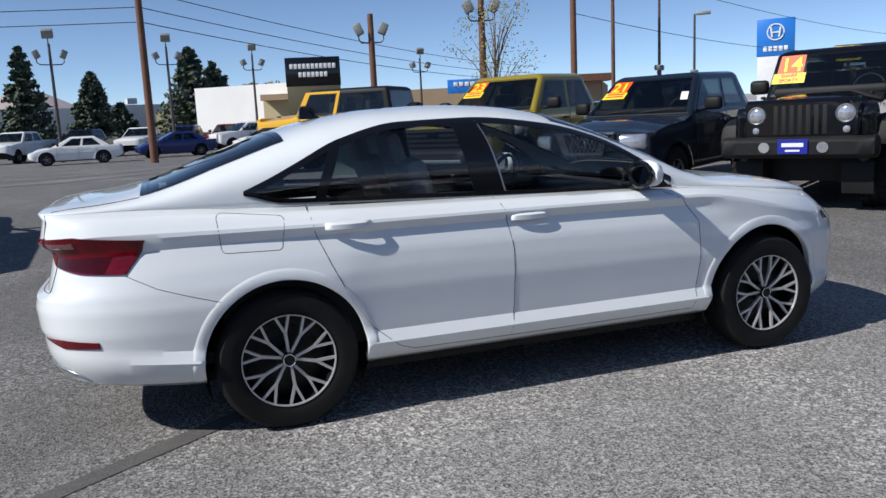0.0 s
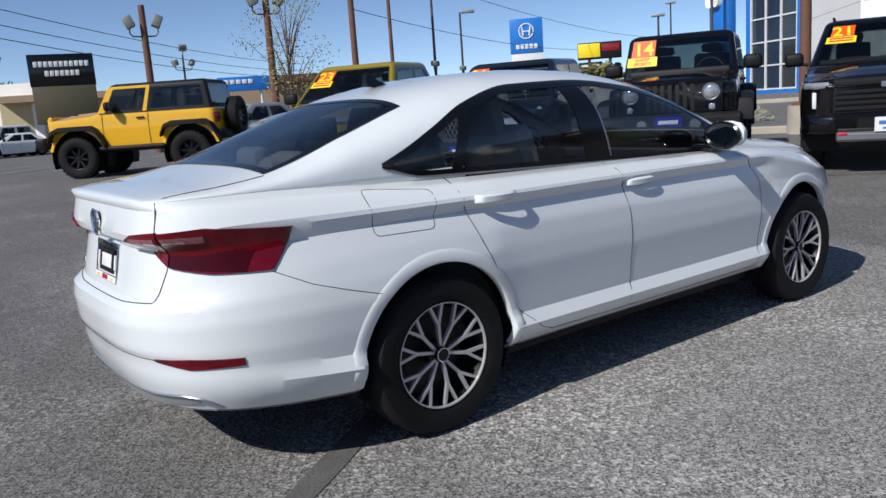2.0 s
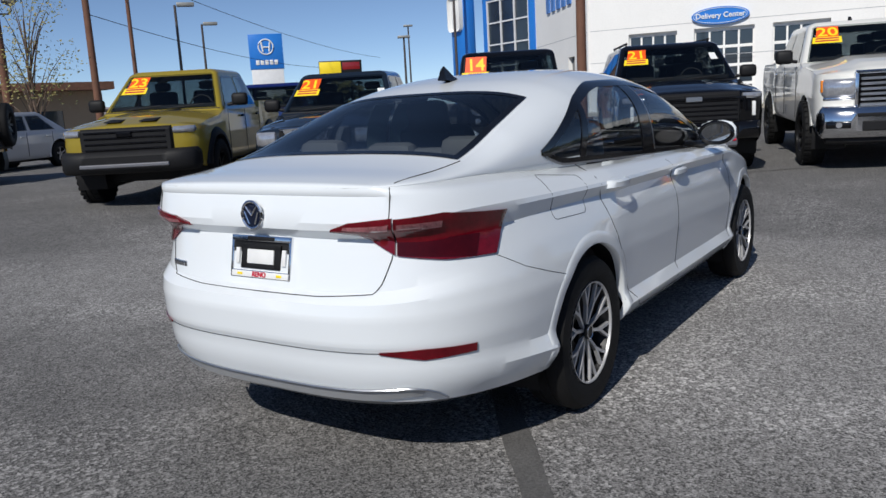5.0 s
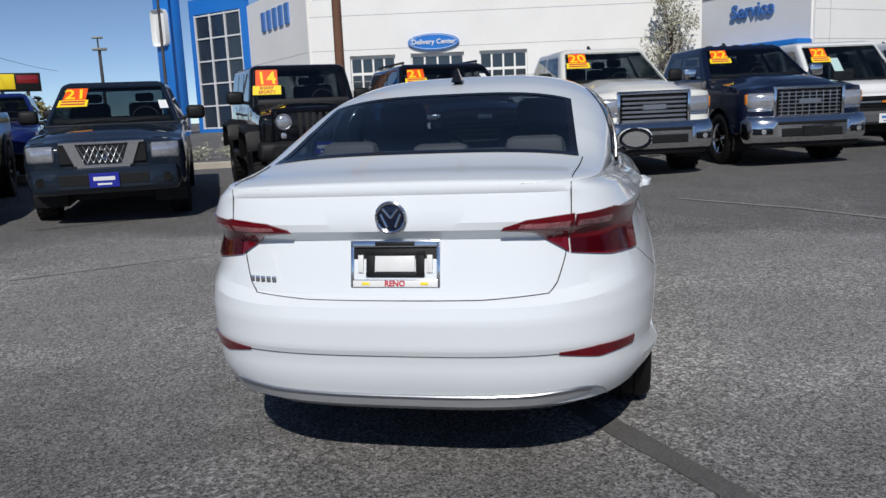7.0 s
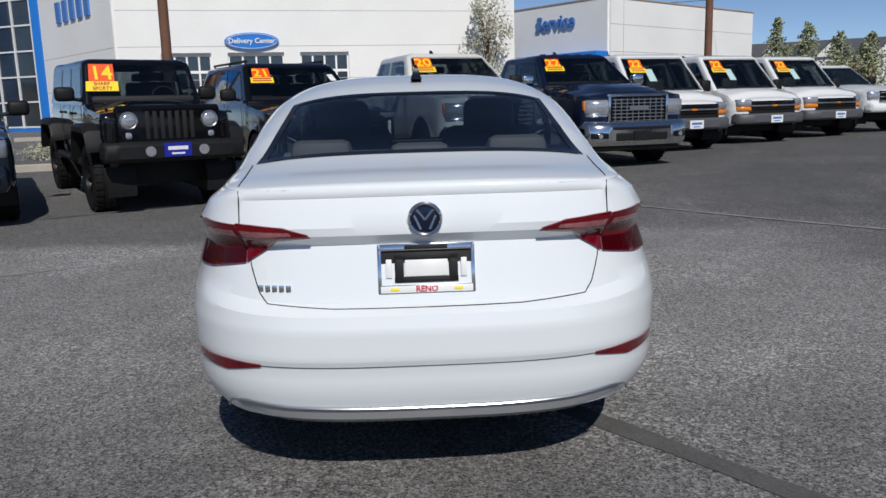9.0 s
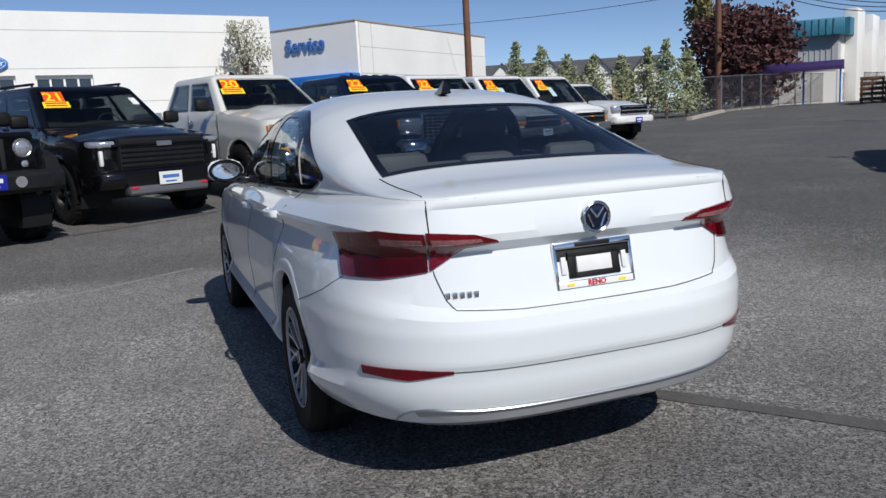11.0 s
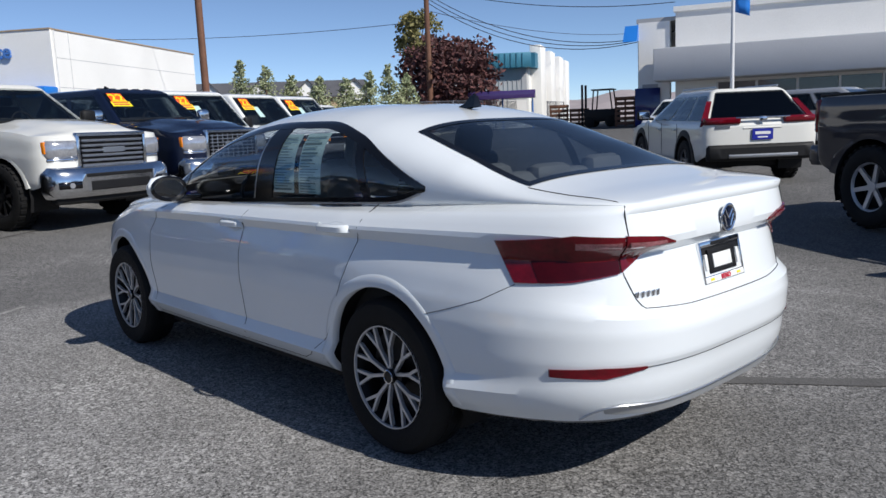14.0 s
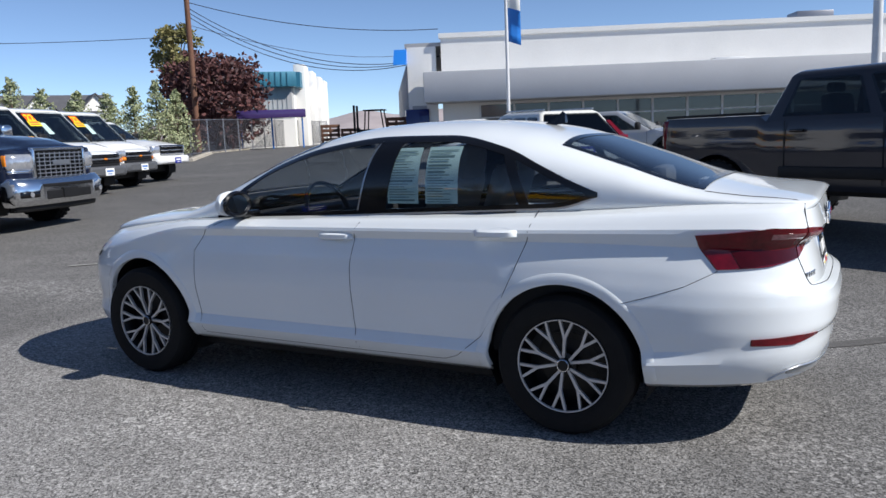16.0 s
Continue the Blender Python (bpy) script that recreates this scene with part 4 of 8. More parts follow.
    for y in (-0.40, 0.0, 0.40):
        bm = fresh()
        box(bm, (-0.17, y, 1.10), (0.10, 0.25, 0.13 if y else 0.09), 0.04)
        part("headrest", bm, SEATM, bench)
    # brake lamp bar, shark fin
    bm = fresh()
    box(bm, (-0.47, 0.0, 1.10), (0.04, 0.20, 0.03), 0.006)
    part("third_brake_lamp", bm, PLATE_W, sedan)
    bm = fresh()
    z0 = cabin_z(0.34, 0)
    prof = [(-0.08, 0.0, 0.026), (-0.075, 0.05, 0.010), (-0.06, 0.066, 0.004), (0.0, 0.03, 0.016), (0.06, 0.008, 0.02), (0.09, 0.0, 0.012)]
    l = [bm.verts.new((0.34 + x, w, z0 + z - 0.01 + 0.012 * (0.34 + x < 0.3))) for x, z, w in prof]
    r = [bm.verts.new((0.34 + x, -w, z0 + z - 0.01 + 0.012 * (0.34 + x < 0.3))) for x, z, w in prof]
    for i in range(5):
        bm.faces.new((l[i], l[i + 1], r[i + 1], r[i]))
    bm.faces.new(l)
    bm.faces.new(r[::-1])
    part("antenna_fin", bm, GLOSSY, sedan)
    # headlamps (seen from the flanks) and dealer plate frame
    for side in (-1, 1):
        bm = fresh()
        g = []
        for i in range(13):
            u = lerp(2.36, 2.62, i / 12)
            lo = wrap_point(u, lerp(0.70, 0.66, i / 12), 0.006)
            x = lo.x
            zt = min(ZKNOT[13](x), ZKNOT[11](x) + 0.02)
            hi = wrap_point(u, lerp(0.735, zt, min(1, i / 5)), 0.006)
            g.append([bm.verts.new((p.x, side * p.y, p.z)) for p in (lo, lo.lerp(hi, 0.5), hi)])
        for a, b in zip(g, g[1:]):
            for j in range(2):
                bm.faces.new((a[j], a[j + 1], b[j + 1], b[j]))
        part("headlamp", bm, LENS, sedan)
    xp = -1.0
    bm = fresh()
    vs = []
    for c, s in (((0, 0, 0.066), (0.012, 0.305, 0.022)), ((0, 0, -0.066), (0.012, 0.305, 0.028)), ((0, 0.147, 0), (0.012, 0.012, 0.15)), ((0, -0.147, 0), (0.012, 0.012, 0.15))):
        box(bm, c, s, 0.002)
    bmesh.ops.transform(bm, matrix=pose(xp, 0, 0.787, 0, 11, 0), verts=bm.verts)
    frame_ob = part("plate_frame", bm, CHROME, sedan, "chrome dealer plate frame")
    bm = fresh()
    for c, s in (((0.006, 0, 0), (0.006, 0.29, 0.13)), ((0, 0, 0.036), (0.012, 0.20, 0.018)), ((0, 0, -0.036), (0.012, 0.20, 0.018)), ((0, 0.085, 0), (0.012, 0.028, 0.085)), ((0, -0.085, 0), (0.012, 0.028, 0.085))):
        box(bm, c, s, 0.001)
    bmesh.ops.transform(bm, matrix=pose(xp, 0, 0.787, 0, 11, 0), verts=bm.verts)
    part("plate_holder", bm, TRIM, frame_ob)
    for c, s, m, nm in (((-0.002, 0, 0), (0.010, 0.135, 0.052), PLATE_W, "blank_plate"), ((-0.002, 0.118, 0), (0.010, 0.018, 0.058), PLATE_W, "blank_plate"), ((-0.002, -0.118, 0), (0.010, 0.018, 0.058), PLATE_W, "blank_plate"), ((-0.005, 0, -0.066), (0.006, 0.29, 0.022), PLATE_W, "lower_band"), ((-0.007, 0, 0.066), (0.004, 0.135, 0.014), TRIM, "dealer_bar"), ((-0.009, 0.10, -0.066), (0.003, 0.026, 0.009), STICK_Y, "emblem_bar"), ((-0.009, -0.10, -0.066), (0.003, 0.026, 0.009), STICK_Y, "emblem_bar")):
        bm = fresh()
        box(bm, c, s, 0.001)
        bmesh.ops.transform(bm, matrix=pose(xp, 0, 0.787, 0, 11, 0), verts=bm.verts)
        part(nm, bm, m, frame_ob)
    bm = text_mesh("RENO", 0.026, 0.0015, 0.0006)
    bmesh.ops.transform(bm, matrix=pose(xp, 0, 0.787, 0, 11, 0) @ pose(-0.0095, 0, -0.066, 0, 0, -90), verts=bm.verts)
    part("city_letters", bm, INK_R, frame_ob)
    # model name as plain bars
    bm = fresh()
    for i in range(5):
        y = 0.525 - i * 0.0225
        p = wrap_point(u_of(y=y, z=0.735), 0.735, 0.003)
        box(bm, (p.x, y, 0.733), (0.006, 0.0165, 0.022), 0.002)
    part("name_bars", bm, CHROME, sedan)
    # window stickers on the left rear door
    for xa, xb in ((0.56, 0.74), (0.78, 0.96)):
        bm = fresh()
        g = []
        for i in range(5):
            x = lerp(xa, xb, i / 4)
            g.append([bm.verts.new((x, cabin_y(x, z, -0.004), z)) for z in np.linspace(1.045, 1.32, 6)])
        for a, b in zip(g, g[1:]):
            for j in range(5):
                bm.faces.new((a[j], a[j + 1], b[j + 1], b[j]))
        sheet = part("window_sheet", bm, PAPER, sedan, "pale printed sheet behind the glass")
        bm = fresh()
        rng = random.Random(int(xa * 100))
        z = 1.305
        while z > 1.055:
            x1 = xb - 0.012
            x0 = x1 - rng.uniform(0.08, 0.155)
            h = 0.004 if rng.random() < 0.8 else 0.009
            q = [(x, cabin_y(x, zz, -0.0025), zz) for x, zz in ((x0, z), (x1, z), (x1, z - h), (x0, z - h))]
            bm.faces.new([bm.verts.new(p) for p in q])
            z -= h + 0.009
        part("print_bars", bm, PAPER_T, sheet)


sedan_inside()


# ---- parked vehicles ----
NOSES = {}


def end_x(spec, y, front=True):
    """How far the rounded nose or tail falls back from its tip at the distance y from the middle."""
    tip, run, w, m = spec["front" if front else "rear"]
    f = min(abs(y) / w, 0.97)
    back = run * (1 - (1 - f ** m) ** (1 / m))
    return -back if front else back


def vehicle_body(P, zt):
    """A lofted body: bowed flanks with a shoulder crease, crowned hood, rounded nose and tail, open wheel arches."""
    wb, fo, ro, w, rt, zs = P["wb"], P["fo"], P["ro"], P["w"], P["rt"], P["zs"]
    zh0, zh1, zb = P["zh0"], P["zh1"], P["zb"]
    xc, xb = P["cab"][0], P["cab"][3]
    ra, tail = rt + P.get("gap", 0.09), -wb - ro
    run_f, m_f = P.get("round", (0.50, 4.0))
    run_r, m_r = 0.28, 5.0
    hood = hermite([xc - 0.15, xc + 0.05, lerp(xc, fo, 0.55), fo - 0.24, fo - 0.10, fo - 0.03, fo], [zb, zh1, lerp(zh0, zh1, 0.6), zh0, zh0 - 0.025, zh0 - 0.075, zh0 - 0.17])
    deck = P.get("bed", zt)

    def top(x):
        if x > xc - 0.15:
            return hood(x)
        z = zb if x > xb else lerp(zb, deck, min(1, (xb - x) / 0.04))
        return z - 0.10 * max(0.0, 1 - (x - tail) / 0.10) ** 2

    def low(x):
        z = zs + 0.16 * max(0.0, min(1.0, (-wb - ra - x) / max(ro - ra, 0.1)))
        return z + 0.20 * max(0.0, (x - ra) / (fo - ra)) ** 2

    def half(x):
        f = max(0.0, (x - fo + run_f) / run_f)
        r = max(0.0, (tail + run_r - x) / run_r)
        return w * max(1e-4, 1 - f ** m_f) ** (1 / m_f) * max(1e-4, 1 - r ** m_r) ** (1 / m_r)

    ends = [0.0008, 0.004, 0.012, 0.03, 0.055, 0.085]
    xs = [tail + e for e in ends] + np.arange(tail + 0.12, fo - 0.10, 0.05).tolist() + [fo - e for e in ends[::-1]]
    nf = 15
    ft, fy = (0.0, 0.08, 0.30, 0.60, 0.66, 0.90, 1.0), (0.950, 0.982, 0.990, 1.0, 0.993, 0.985, 0.962)
    dome = P.get("dome", 0.02)
    bm = fresh()
    for side in (-1, 1):
        grid, flags = [], []
        for x in xs:
            zc, zl, hw = top(x), low(x), half(x)
            on_hood = min(1.0, max(0.0, (x - xc) / 0.2)) * min(1.0, max(0.0, (fo - x) / 0.35))
            crown = 0.02 + 0.06 * on_hood
            col = []
            for j in range(nf + 1):
                t = j / nf
                p = Vector((x, hw * float(np.interp(t, ft, fy)), lerp(zl, zc - crown, t)))
                for ax in (-wb, 0.0):
                    d = Vector((p.x - ax, p.z - rt))
                    if 0.6 * w < p.y and abs(d.length - ra) < 0.030:
                        d = d.normalized() * ra
                        p.x, p.z = ax + d.x, rt + d.y
                col.append(p)
            for f in (0.94, 0.86, 0.70, 0.56, 0.44, 0.2, 0.0):
                rise = min(1.0, max(0.0, (0.62 - f) / 0.16))
                col.append(Vector((x, hw * f * 0.962, zc - crown * f ** 3 + dome * on_hood * rise * rise * (3 - 2 * rise))))
            flags.append(col)
            grid.append([bm.verts.new((p.x, side * p.y, p.z)) for p in col])
        for i in range(len(xs) - 1):
            for j in range(len(grid[0]) - 1):
                q = (flags[i][j] + flags[i + 1][j + 1]) / 2
                if j < nf and q.y > 0.6 * w and any(math.hypot(q.x - ax, q.z - rt) < ra for ax in (-wb, 0.0)):
                    continue
                f = (grid[i][j], grid[i + 1][j], grid[i + 1][j + 1], grid[i][j + 1])
                bm.faces.new(f if side < 0 else f[::-1])
        for g, rev in ((grid[0], False), (grid[-1], True)):
            mids = [bm.verts.new((v.co.x, 0, v.co.z)) for v in g[:-1]] + [g[-1]]
            for j in range(len(g) - 2):
                f = (g[j], g[j + 1], mids[j + 1], mids[j])
                bm.faces.new(f if rev == (side > 0) else f[::-1])
    bmesh.ops.remove_doubles(bm, verts=bm.verts, dist=0.0004)
    return bm, {"front": (fo, run_f, w, m_f), "rear": (tail, run_r, w, m_r)}


def bil(q, s, t):
    a, b, c, d = (Vector(v) for v in q)
    return a.lerp(b, s).lerp(d.lerp(c, s), t)


def pane(q, s0, s1, t0, t1, off, thick=0.01, cut=0.0):
    """A plate lying on the four-cornered face q (bottom a-b, top d-c), seen from outside anticlockwise."""
    a, b, c, d = (Vector(v) for v in q)
    n = (b - a).cross(d - a).normalized()
    bm = fresh()
    pts = [bil(q, s, t) + n * off for s, t in ((s0, t0), (s1, t0), (s1, t1 - cut), (s1 - cut * 0.6, t1), (s0 + cut * 0.6, t1), (s0, t1 - cut))] if cut else [bil(q, s, t) + n * off for s, t in ((s0, t0), (s1, t0), (s1, t1), (s0, t1))]
    slab(bm, pts, n, thick)
    return bm


def on_face(bm, q, s, t, off):
    """Moves letters (x right, z up, facing -y) onto the face q at s, t."""
    a, b, c, d = (Vector(v) for v in q)
    right = (b - a).normalized()
    n = (b - a).cross(d - a).normalized()
    up = n.cross(right)
    p = bil(q, s, t) + n * off
    m = Matrix(((right.x, -n.x, up.x, p.x), (right.y, -n.y, up.y, p.y), (right.z, -n.z, up.z, p.z), (0, 0, 0, 1)))
    bmesh.ops.transform(bm, matrix=m, verts=bm.verts)
    return bm


def sticker(parent, q, s, t, number, words, h):
    a, b, c, d = (Vector(v) for v in q)
    w = (b - a).length
    hh = (d - a).length
    ds, dt = h * 0.95 / w, h / hh
    st = part("price_sticker", pane(q, s - ds * 0.5, s + ds * 0.5, t - dt * 0.35, t + dt * 0.5, 0.010, 0.004), STICK_R, parent, "orange and yellow year sticker")
    part("number", on_face(text_mesh(number, h * 0.78, 0.002, h * 0.012), q, s, t + dt * 0.10, 0.013), STICK_Y, st)
    part("strip", pane(q, s - ds * 0.62, s + ds * 0.62, t - dt * 0.62, t - dt * 0.22, 0.014, 0.004), STICK_Y, st)
    if words:
        part("words", on_face(text_mesh(words, h * 0.19, 0.002, h * 0.004), q, s, t - dt * 0.42, 0.017), INK_R, st)
    else:
        for k in (0.32, 0.48):
            part("text_bar", pane(q, s - ds * 0.5, s + ds * 0.5, t - dt * (k + 0.04), t - dt * (k - 0.04), 0.017, 0.002), INK_R, st)


def simple_wheel(v, x, y, side, r, width, rim_r, spokes, rim_mat, bolts=False):
    w, h = wheel(v, x, y, side, r, rim_r, width, "")
    bm = fresh()
    lathe(bm, [(rim_r * 0.93, h * 0.7), (rim_r * 0.98, h * 0.88), (rim_r * 1.01, h * 0.90), (rim_r * 1.01, h * 0.8)], seg=40, flip=side)
    for i in range(spokes):
        a = 2 * math.pi * i / spokes + 0.2
        spoke(bm, side, (a, a), rim_r * 0.15, rim_r * 0.96, rim_r * 0.10, rim_r * 0.085, h * 0.62, h * 0.78, 0.03)
    lathe(bm, [(0.001, h * 0.72), (rim_r * 0.22, h * 0.70), (rim_r * 0.24, h * 0.5)], seg=20, flip=side)
    part("rim", bm, rim_mat, w)
    bm = fresh()
    n = 30
    for i in range(n):
        a = 2 * math.pi * i / n
        for k, off in ((0.62, 0), (-0.62, 0.5)):
            b = a + off * 2 * math.pi / n
            box(bm, ((r + 0.002) * math.cos(b), side * h * k, (r + 0.002) * math.sin(b)), (0.016, h * 0.55, 2 * math.pi * r / n * 0.55), 0, Matrix.Rotation(-b, 4, "Y"))
    tagged(part("tread", bm, RUBBER, w, angle=20), kind="stuff")
    return w


def open_windows(bm, cuts):
    """Cuts the window openings (face, s0, s1, t0, t1), made a little smaller than the panes, out of a cabin."""
    for q, s0, s1, t0, t1 in cuts:
        s0, s1, t0, t1 = s0 + 0.012, s1 - 0.012, t0 + 0.03, t1 - 0.03
        n = (q[1] - q[0]).cross(q[3] - q[0]).normalized()
        ring = [bil(q, *st) for st in ((s0, t0), (s1, t0), (s1, t1), (s0, t1))]
        mid = sum(ring, Vector()) / 4
        for a, b in zip(ring, ring[1:] + ring[:1]):
            near = [f for f in bm.faces if abs((f.calc_center_median() - mid).dot(n)) < 0.06 and f.normal.dot(n) ** 2 > 0.8]
            geom = near + list({e for f in near for e in f.edges}) + list({w for f in near for w in f.verts})
            bmesh.ops.bisect_plane(bm, geom=geom, dist=1e-5, plane_co=a, plane_no=(b - a).cross(n).normalized())
        kill = []
        for f in bm.faces:
            c = f.calc_center_median()
            if abs((c - mid).dot(n)) < 0.06 and f.normal.dot(n) ** 2 > 0.8 and all((c - a).dot((b - a).cross(n)) < 0 for a, b in zip(ring, ring[1:] + ring[:1])):
                kill.append(f)
        bmesh.ops.delete(bm, geom=kill, context="FACES")


def cabin_inside(v, P, wl, wt):
    """Dark floor and dashboard, seats with head restraints and a steering wheel behind the glass."""
    xc, xa, xr, xb = P["cab"]
    zb, zr = P["zb"], P["zr"]
    bm = fresh()
    box(bm, ((xc + xb) / 2, 0, zb + 0.006), (xc - xb - 0.06, 2 * wl - 0.08, 0.03), 0.005)
    part("cabin_floor", bm, CABIN, v)
    bm = fresh()
    box(bm, (lerp(xc, xa, 0.35) - 0.06, 0, zb + 0.05), (0.34, 2 * wl - 0.22, 0.10), 0.04)
    part("dashboard", bm, CABIN, v)
    bm = fresh()
    tube(bm, [(0.0, 0.18 * math.cos(2 * math.pi * i / 18), 0.18 * math.sin(2 * math.pi * i / 18)) for i in range(19)], 0.014, 5)
    rod(bm, (0, -0.17, 0), (0, 0.17, 0), 0.02, seg=6)
    bmesh.ops.transform(bm, matrix=pose(lerp(xc, xa, 0.75) - 0.22, 0.38, zb + 0.06, 0, -25, 0), verts=bm.verts)
    part("steering_wheel", bm, CABIN, v)
    top = (zr - zb) * 0.72
    x = lerp(xc, xa, 0.8) - 0.62
    while x > xb + 0.35:
        for y in (-0.38, 0.38):
            bm = fresh()
            box(bm, (x, y * wt / 0.72, zb + top * 0.32), (0.14, 0.46, top * 0.72), 0.05, Matrix.Rotation(radians(-8), 4, "Y"))
            st = part("seat_back", bm, SEAT_D, v)
            bm = fresh()
            box(bm, (x - 0.03, y * wt / 0.72, zb + top * 0.86), (0.10, 0.26, top * 0.30), 0.04)
            part("headrest", bm, SEAT_D, st)
        x -= 0.95


def vehicle(name, label, cat, x, y, heading, P, group="vehicles parked on the lot"):
    """Front axle's middle stands at x, y. P gives the sizes; local +x is forward."""
    z = min(ground_z(x, y), ground_z(x - P["wb"] * math.cos(radians(heading)), y - P["wb"] * math.sin(radians(heading))))
    z0, z1 = ground_z(x, y), ground_z(x - P["wb"] * math.cos(radians(heading)), y - P["wb"] * math.sin(radians(heading)))
    tilt = math.degrees(math.atan2(z1 - z0, P["wb"]))
    v = thing(name, label, cat, pose(x, y, z0, 0, 0, heading) @ pose(0, 0, 0, 0, tilt, 0), group)
    wb, fo, ro, w, rt = P["wb"], P["fo"], P["ro"], P["w"], P["rt"]
    zs, zh0, zh1, zb, zr = P["zs"], P["zh0"], P["zh1"], P["zb"], P["zr"]
    xc, xa, xr, xb = P["cab"]
    zt = P.get("zt", zb)
    ra, body = rt + P.get("gap", 0.09), P["mat"]
    a0 = math.acos(min(1, max(-1, (zs - rt) / ra)))
    bm, NOSES[v.name] = vehicle_body(P, zt)
    part("body", bm, body, v, angle=32, recalc=False)
    for ax in (0.0, -wb):
        for side in (-1, 1):
            bm = fresh()
            rows = []
            for k in range(15):
                a = -0.35 + k * (math.pi + 0.7) / 14
                rows.append([bm.verts.new((ax + (ra + 0.01) * math.cos(a), side * y, rt + (ra + 0.01) * math.sin(a))) for y in (w * 0.55, w * 0.97)])
            for p, q in zip(rows, rows[1:]):
                bm.faces.new((p[0], p[1], q[1], q[0]))
            bm.faces.new([r[0] for r in rows])
            part("wheel_housing", bm, TRIM, v)
    # dark underside
    bm = fresh()
    box(bm, (-wb / 2, 0, zs + 0.02), (wb * 0.98, 2 * w - 0.35, 0.16), 0.02)
    box(bm, (0, 0, rt + 0.15), (0.75, 2 * w - 0.62, 0.5), 0.02)
    box(bm, (-wb, 0, rt + 0.1), (0.75, 2 * w - 0.62, 0.4), 0.02)
    part("underside", bm, TRIM, v)
    # cabin
    wl, wt = w - P.get("tuck", 0.05), P["wt"]
    lo = {k: Vector(p) for k, p in {"fr": (xc, -wl, zb), "fl": (xc, wl, zb), "rr": (xb, -wl, zb), "rl": (xb, wl, zb)}.items()}
    hi = {k: Vector(p) for k, p in {"fr": (xa, -wt, zr - 0.03), "fl": (xa, wt, zr - 0.03), "rr": (xr, -wt, zr - 0.03), "rl": (xr, wt, zr - 0.03)}.items()}
    bm = fresh()
    ks = ("fr", "fl", "rl", "rr")
    L = [bm.verts.new(lo[k] - Vector((0, 0, 0.02))) for k in ks]
    H = [bm.verts.new(hi[k]) for k in ks]
    cx = (xa + xr) / 2
    R = [bm.verts.new((lerp(cx, hi[k].x, 0.93), hi[k].y * 0.86, zr)) for k in ks]
    for i in range(4):
        j = (i + 1) % 4
        bm.faces.new((L[i], L[j], H[j], H[i]))
        bm.faces.new((H[i], H[j], R[j], R[i]))
    bm.faces.new(R)
    bm.faces.new(L[::-1])
    es = [e for e in bm.edges if any(vv in H for vv in e.verts)]
    bmesh.ops.bevel(bm, geom=es, offset=0.05, segments=3, profile=0.5, affect="EDGES")
    front = (lo["fr"], lo["fl"], hi["fl"], hi["fr"])
    rear = (lo["rl"], lo["rr"], hi["rr"], hi["rl"])
    left = (lo["fl"], lo["rl"], hi["rl"], hi["fl"])
    right = (lo["rr"], lo["fr"], hi["fr"], hi["rr"])
    cuts = [(front, 0.04, 0.96, 0.05, 0.94), (rear, *P.get("rear_pane", (0.07, 0.93, 0.12, 0.88)))]
    for s0, s1 in P["windows"]:
        cuts += [(left, s0, s1, 0.06, 0.86), (right, 1 - s1, 1 - s0, 0.06, 0.86)]
    open_windows(bm, cuts)
    part("cabin", bm, P.get("roof_mat", body), v, angle=40)
    cabin_inside(v, P, wl, wt)
    part("windshield", pane(front, 0.04, 0.96, 0.05, 0.94, 0.006, 0.012, 0.04), GLASS_F, v).visible_shadow = False
    for s0 in (0.18, 0.55):
        bm = fresh()
        a_, b_ = bil(front, s0, 0.05), bil(front, s0 + 0.30, 0.12)
        nrm = (front[1] - front[0]).cross(front[3] - front[0]).normalized() * 0.02
        tube(bm, [a_ + nrm, a_.lerp(b_, 0.5) + nrm, b_ + nrm], 0.008, 5)
        part("wiper", bm, TRIM, v)
    part("rear_window", pane(rear, *P.get("rear_pane", (0.07, 0.93, 0.12, 0.88)), 0.006, 0.012, 0.04), P.get("rear_glass", GLASS_F), v).visible_shadow = False
    for q, flip in ((left, False), (right, True)):
        for s0, s1 in P["windows"]:
            a, b = (s0, s1) if not flip else (1 - s1, 1 - s0)
            part("side_window", pane(q, a, b, 0.06, 0.86, 0.007, 0.012, 0.05), GLASS_F, v).visible_shadow = False
    # doors, handles, mirrors
    for side in (-1, 1):
        for xd in P["doors"]:
            bm = fresh()
            box(bm, (xd, side * (w + 0.001), (zb + zs) / 2 + 0.03), (0.008, 0.006, zb - zs - 0.10))
            part("door_gap", bm, SEAM, v)
        for xd in P["doors"][1:]:
            bm = fresh()
            box(bm, (xd + 0.16, side * (w + 0.014), zb - 0.13), (0.17, 0.035, 0.035), 0.012)
            part("door_handle", bm, P.get("handle", body), v)
        bm = fresh()
        box(bm, (xc - 0.32, side * (w + 0.15), zb + 0.13), (0.12, 0.25, P.get("mirror_h", 0.19)), 0.05)
        rod(bm, (xc - 0.32, side * (w - 0.04), zb + 0.05), (xc - 0.32, side * (w + 0.12), zb + 0.08), 0.025, seg=8)
        mr = part("door_mirror", bm, P.get("mirror_mat", TRIM), v, angle=60)
        bm = fresh()
        box(bm, (xc - 0.378, side * (w + 0.15), zb + 0.13), (0.006, 0.19, P.get("mirror_h", 0.19) - 0.06), 0.002)
        part("mirror_glass", bm, MIRROR, mr)
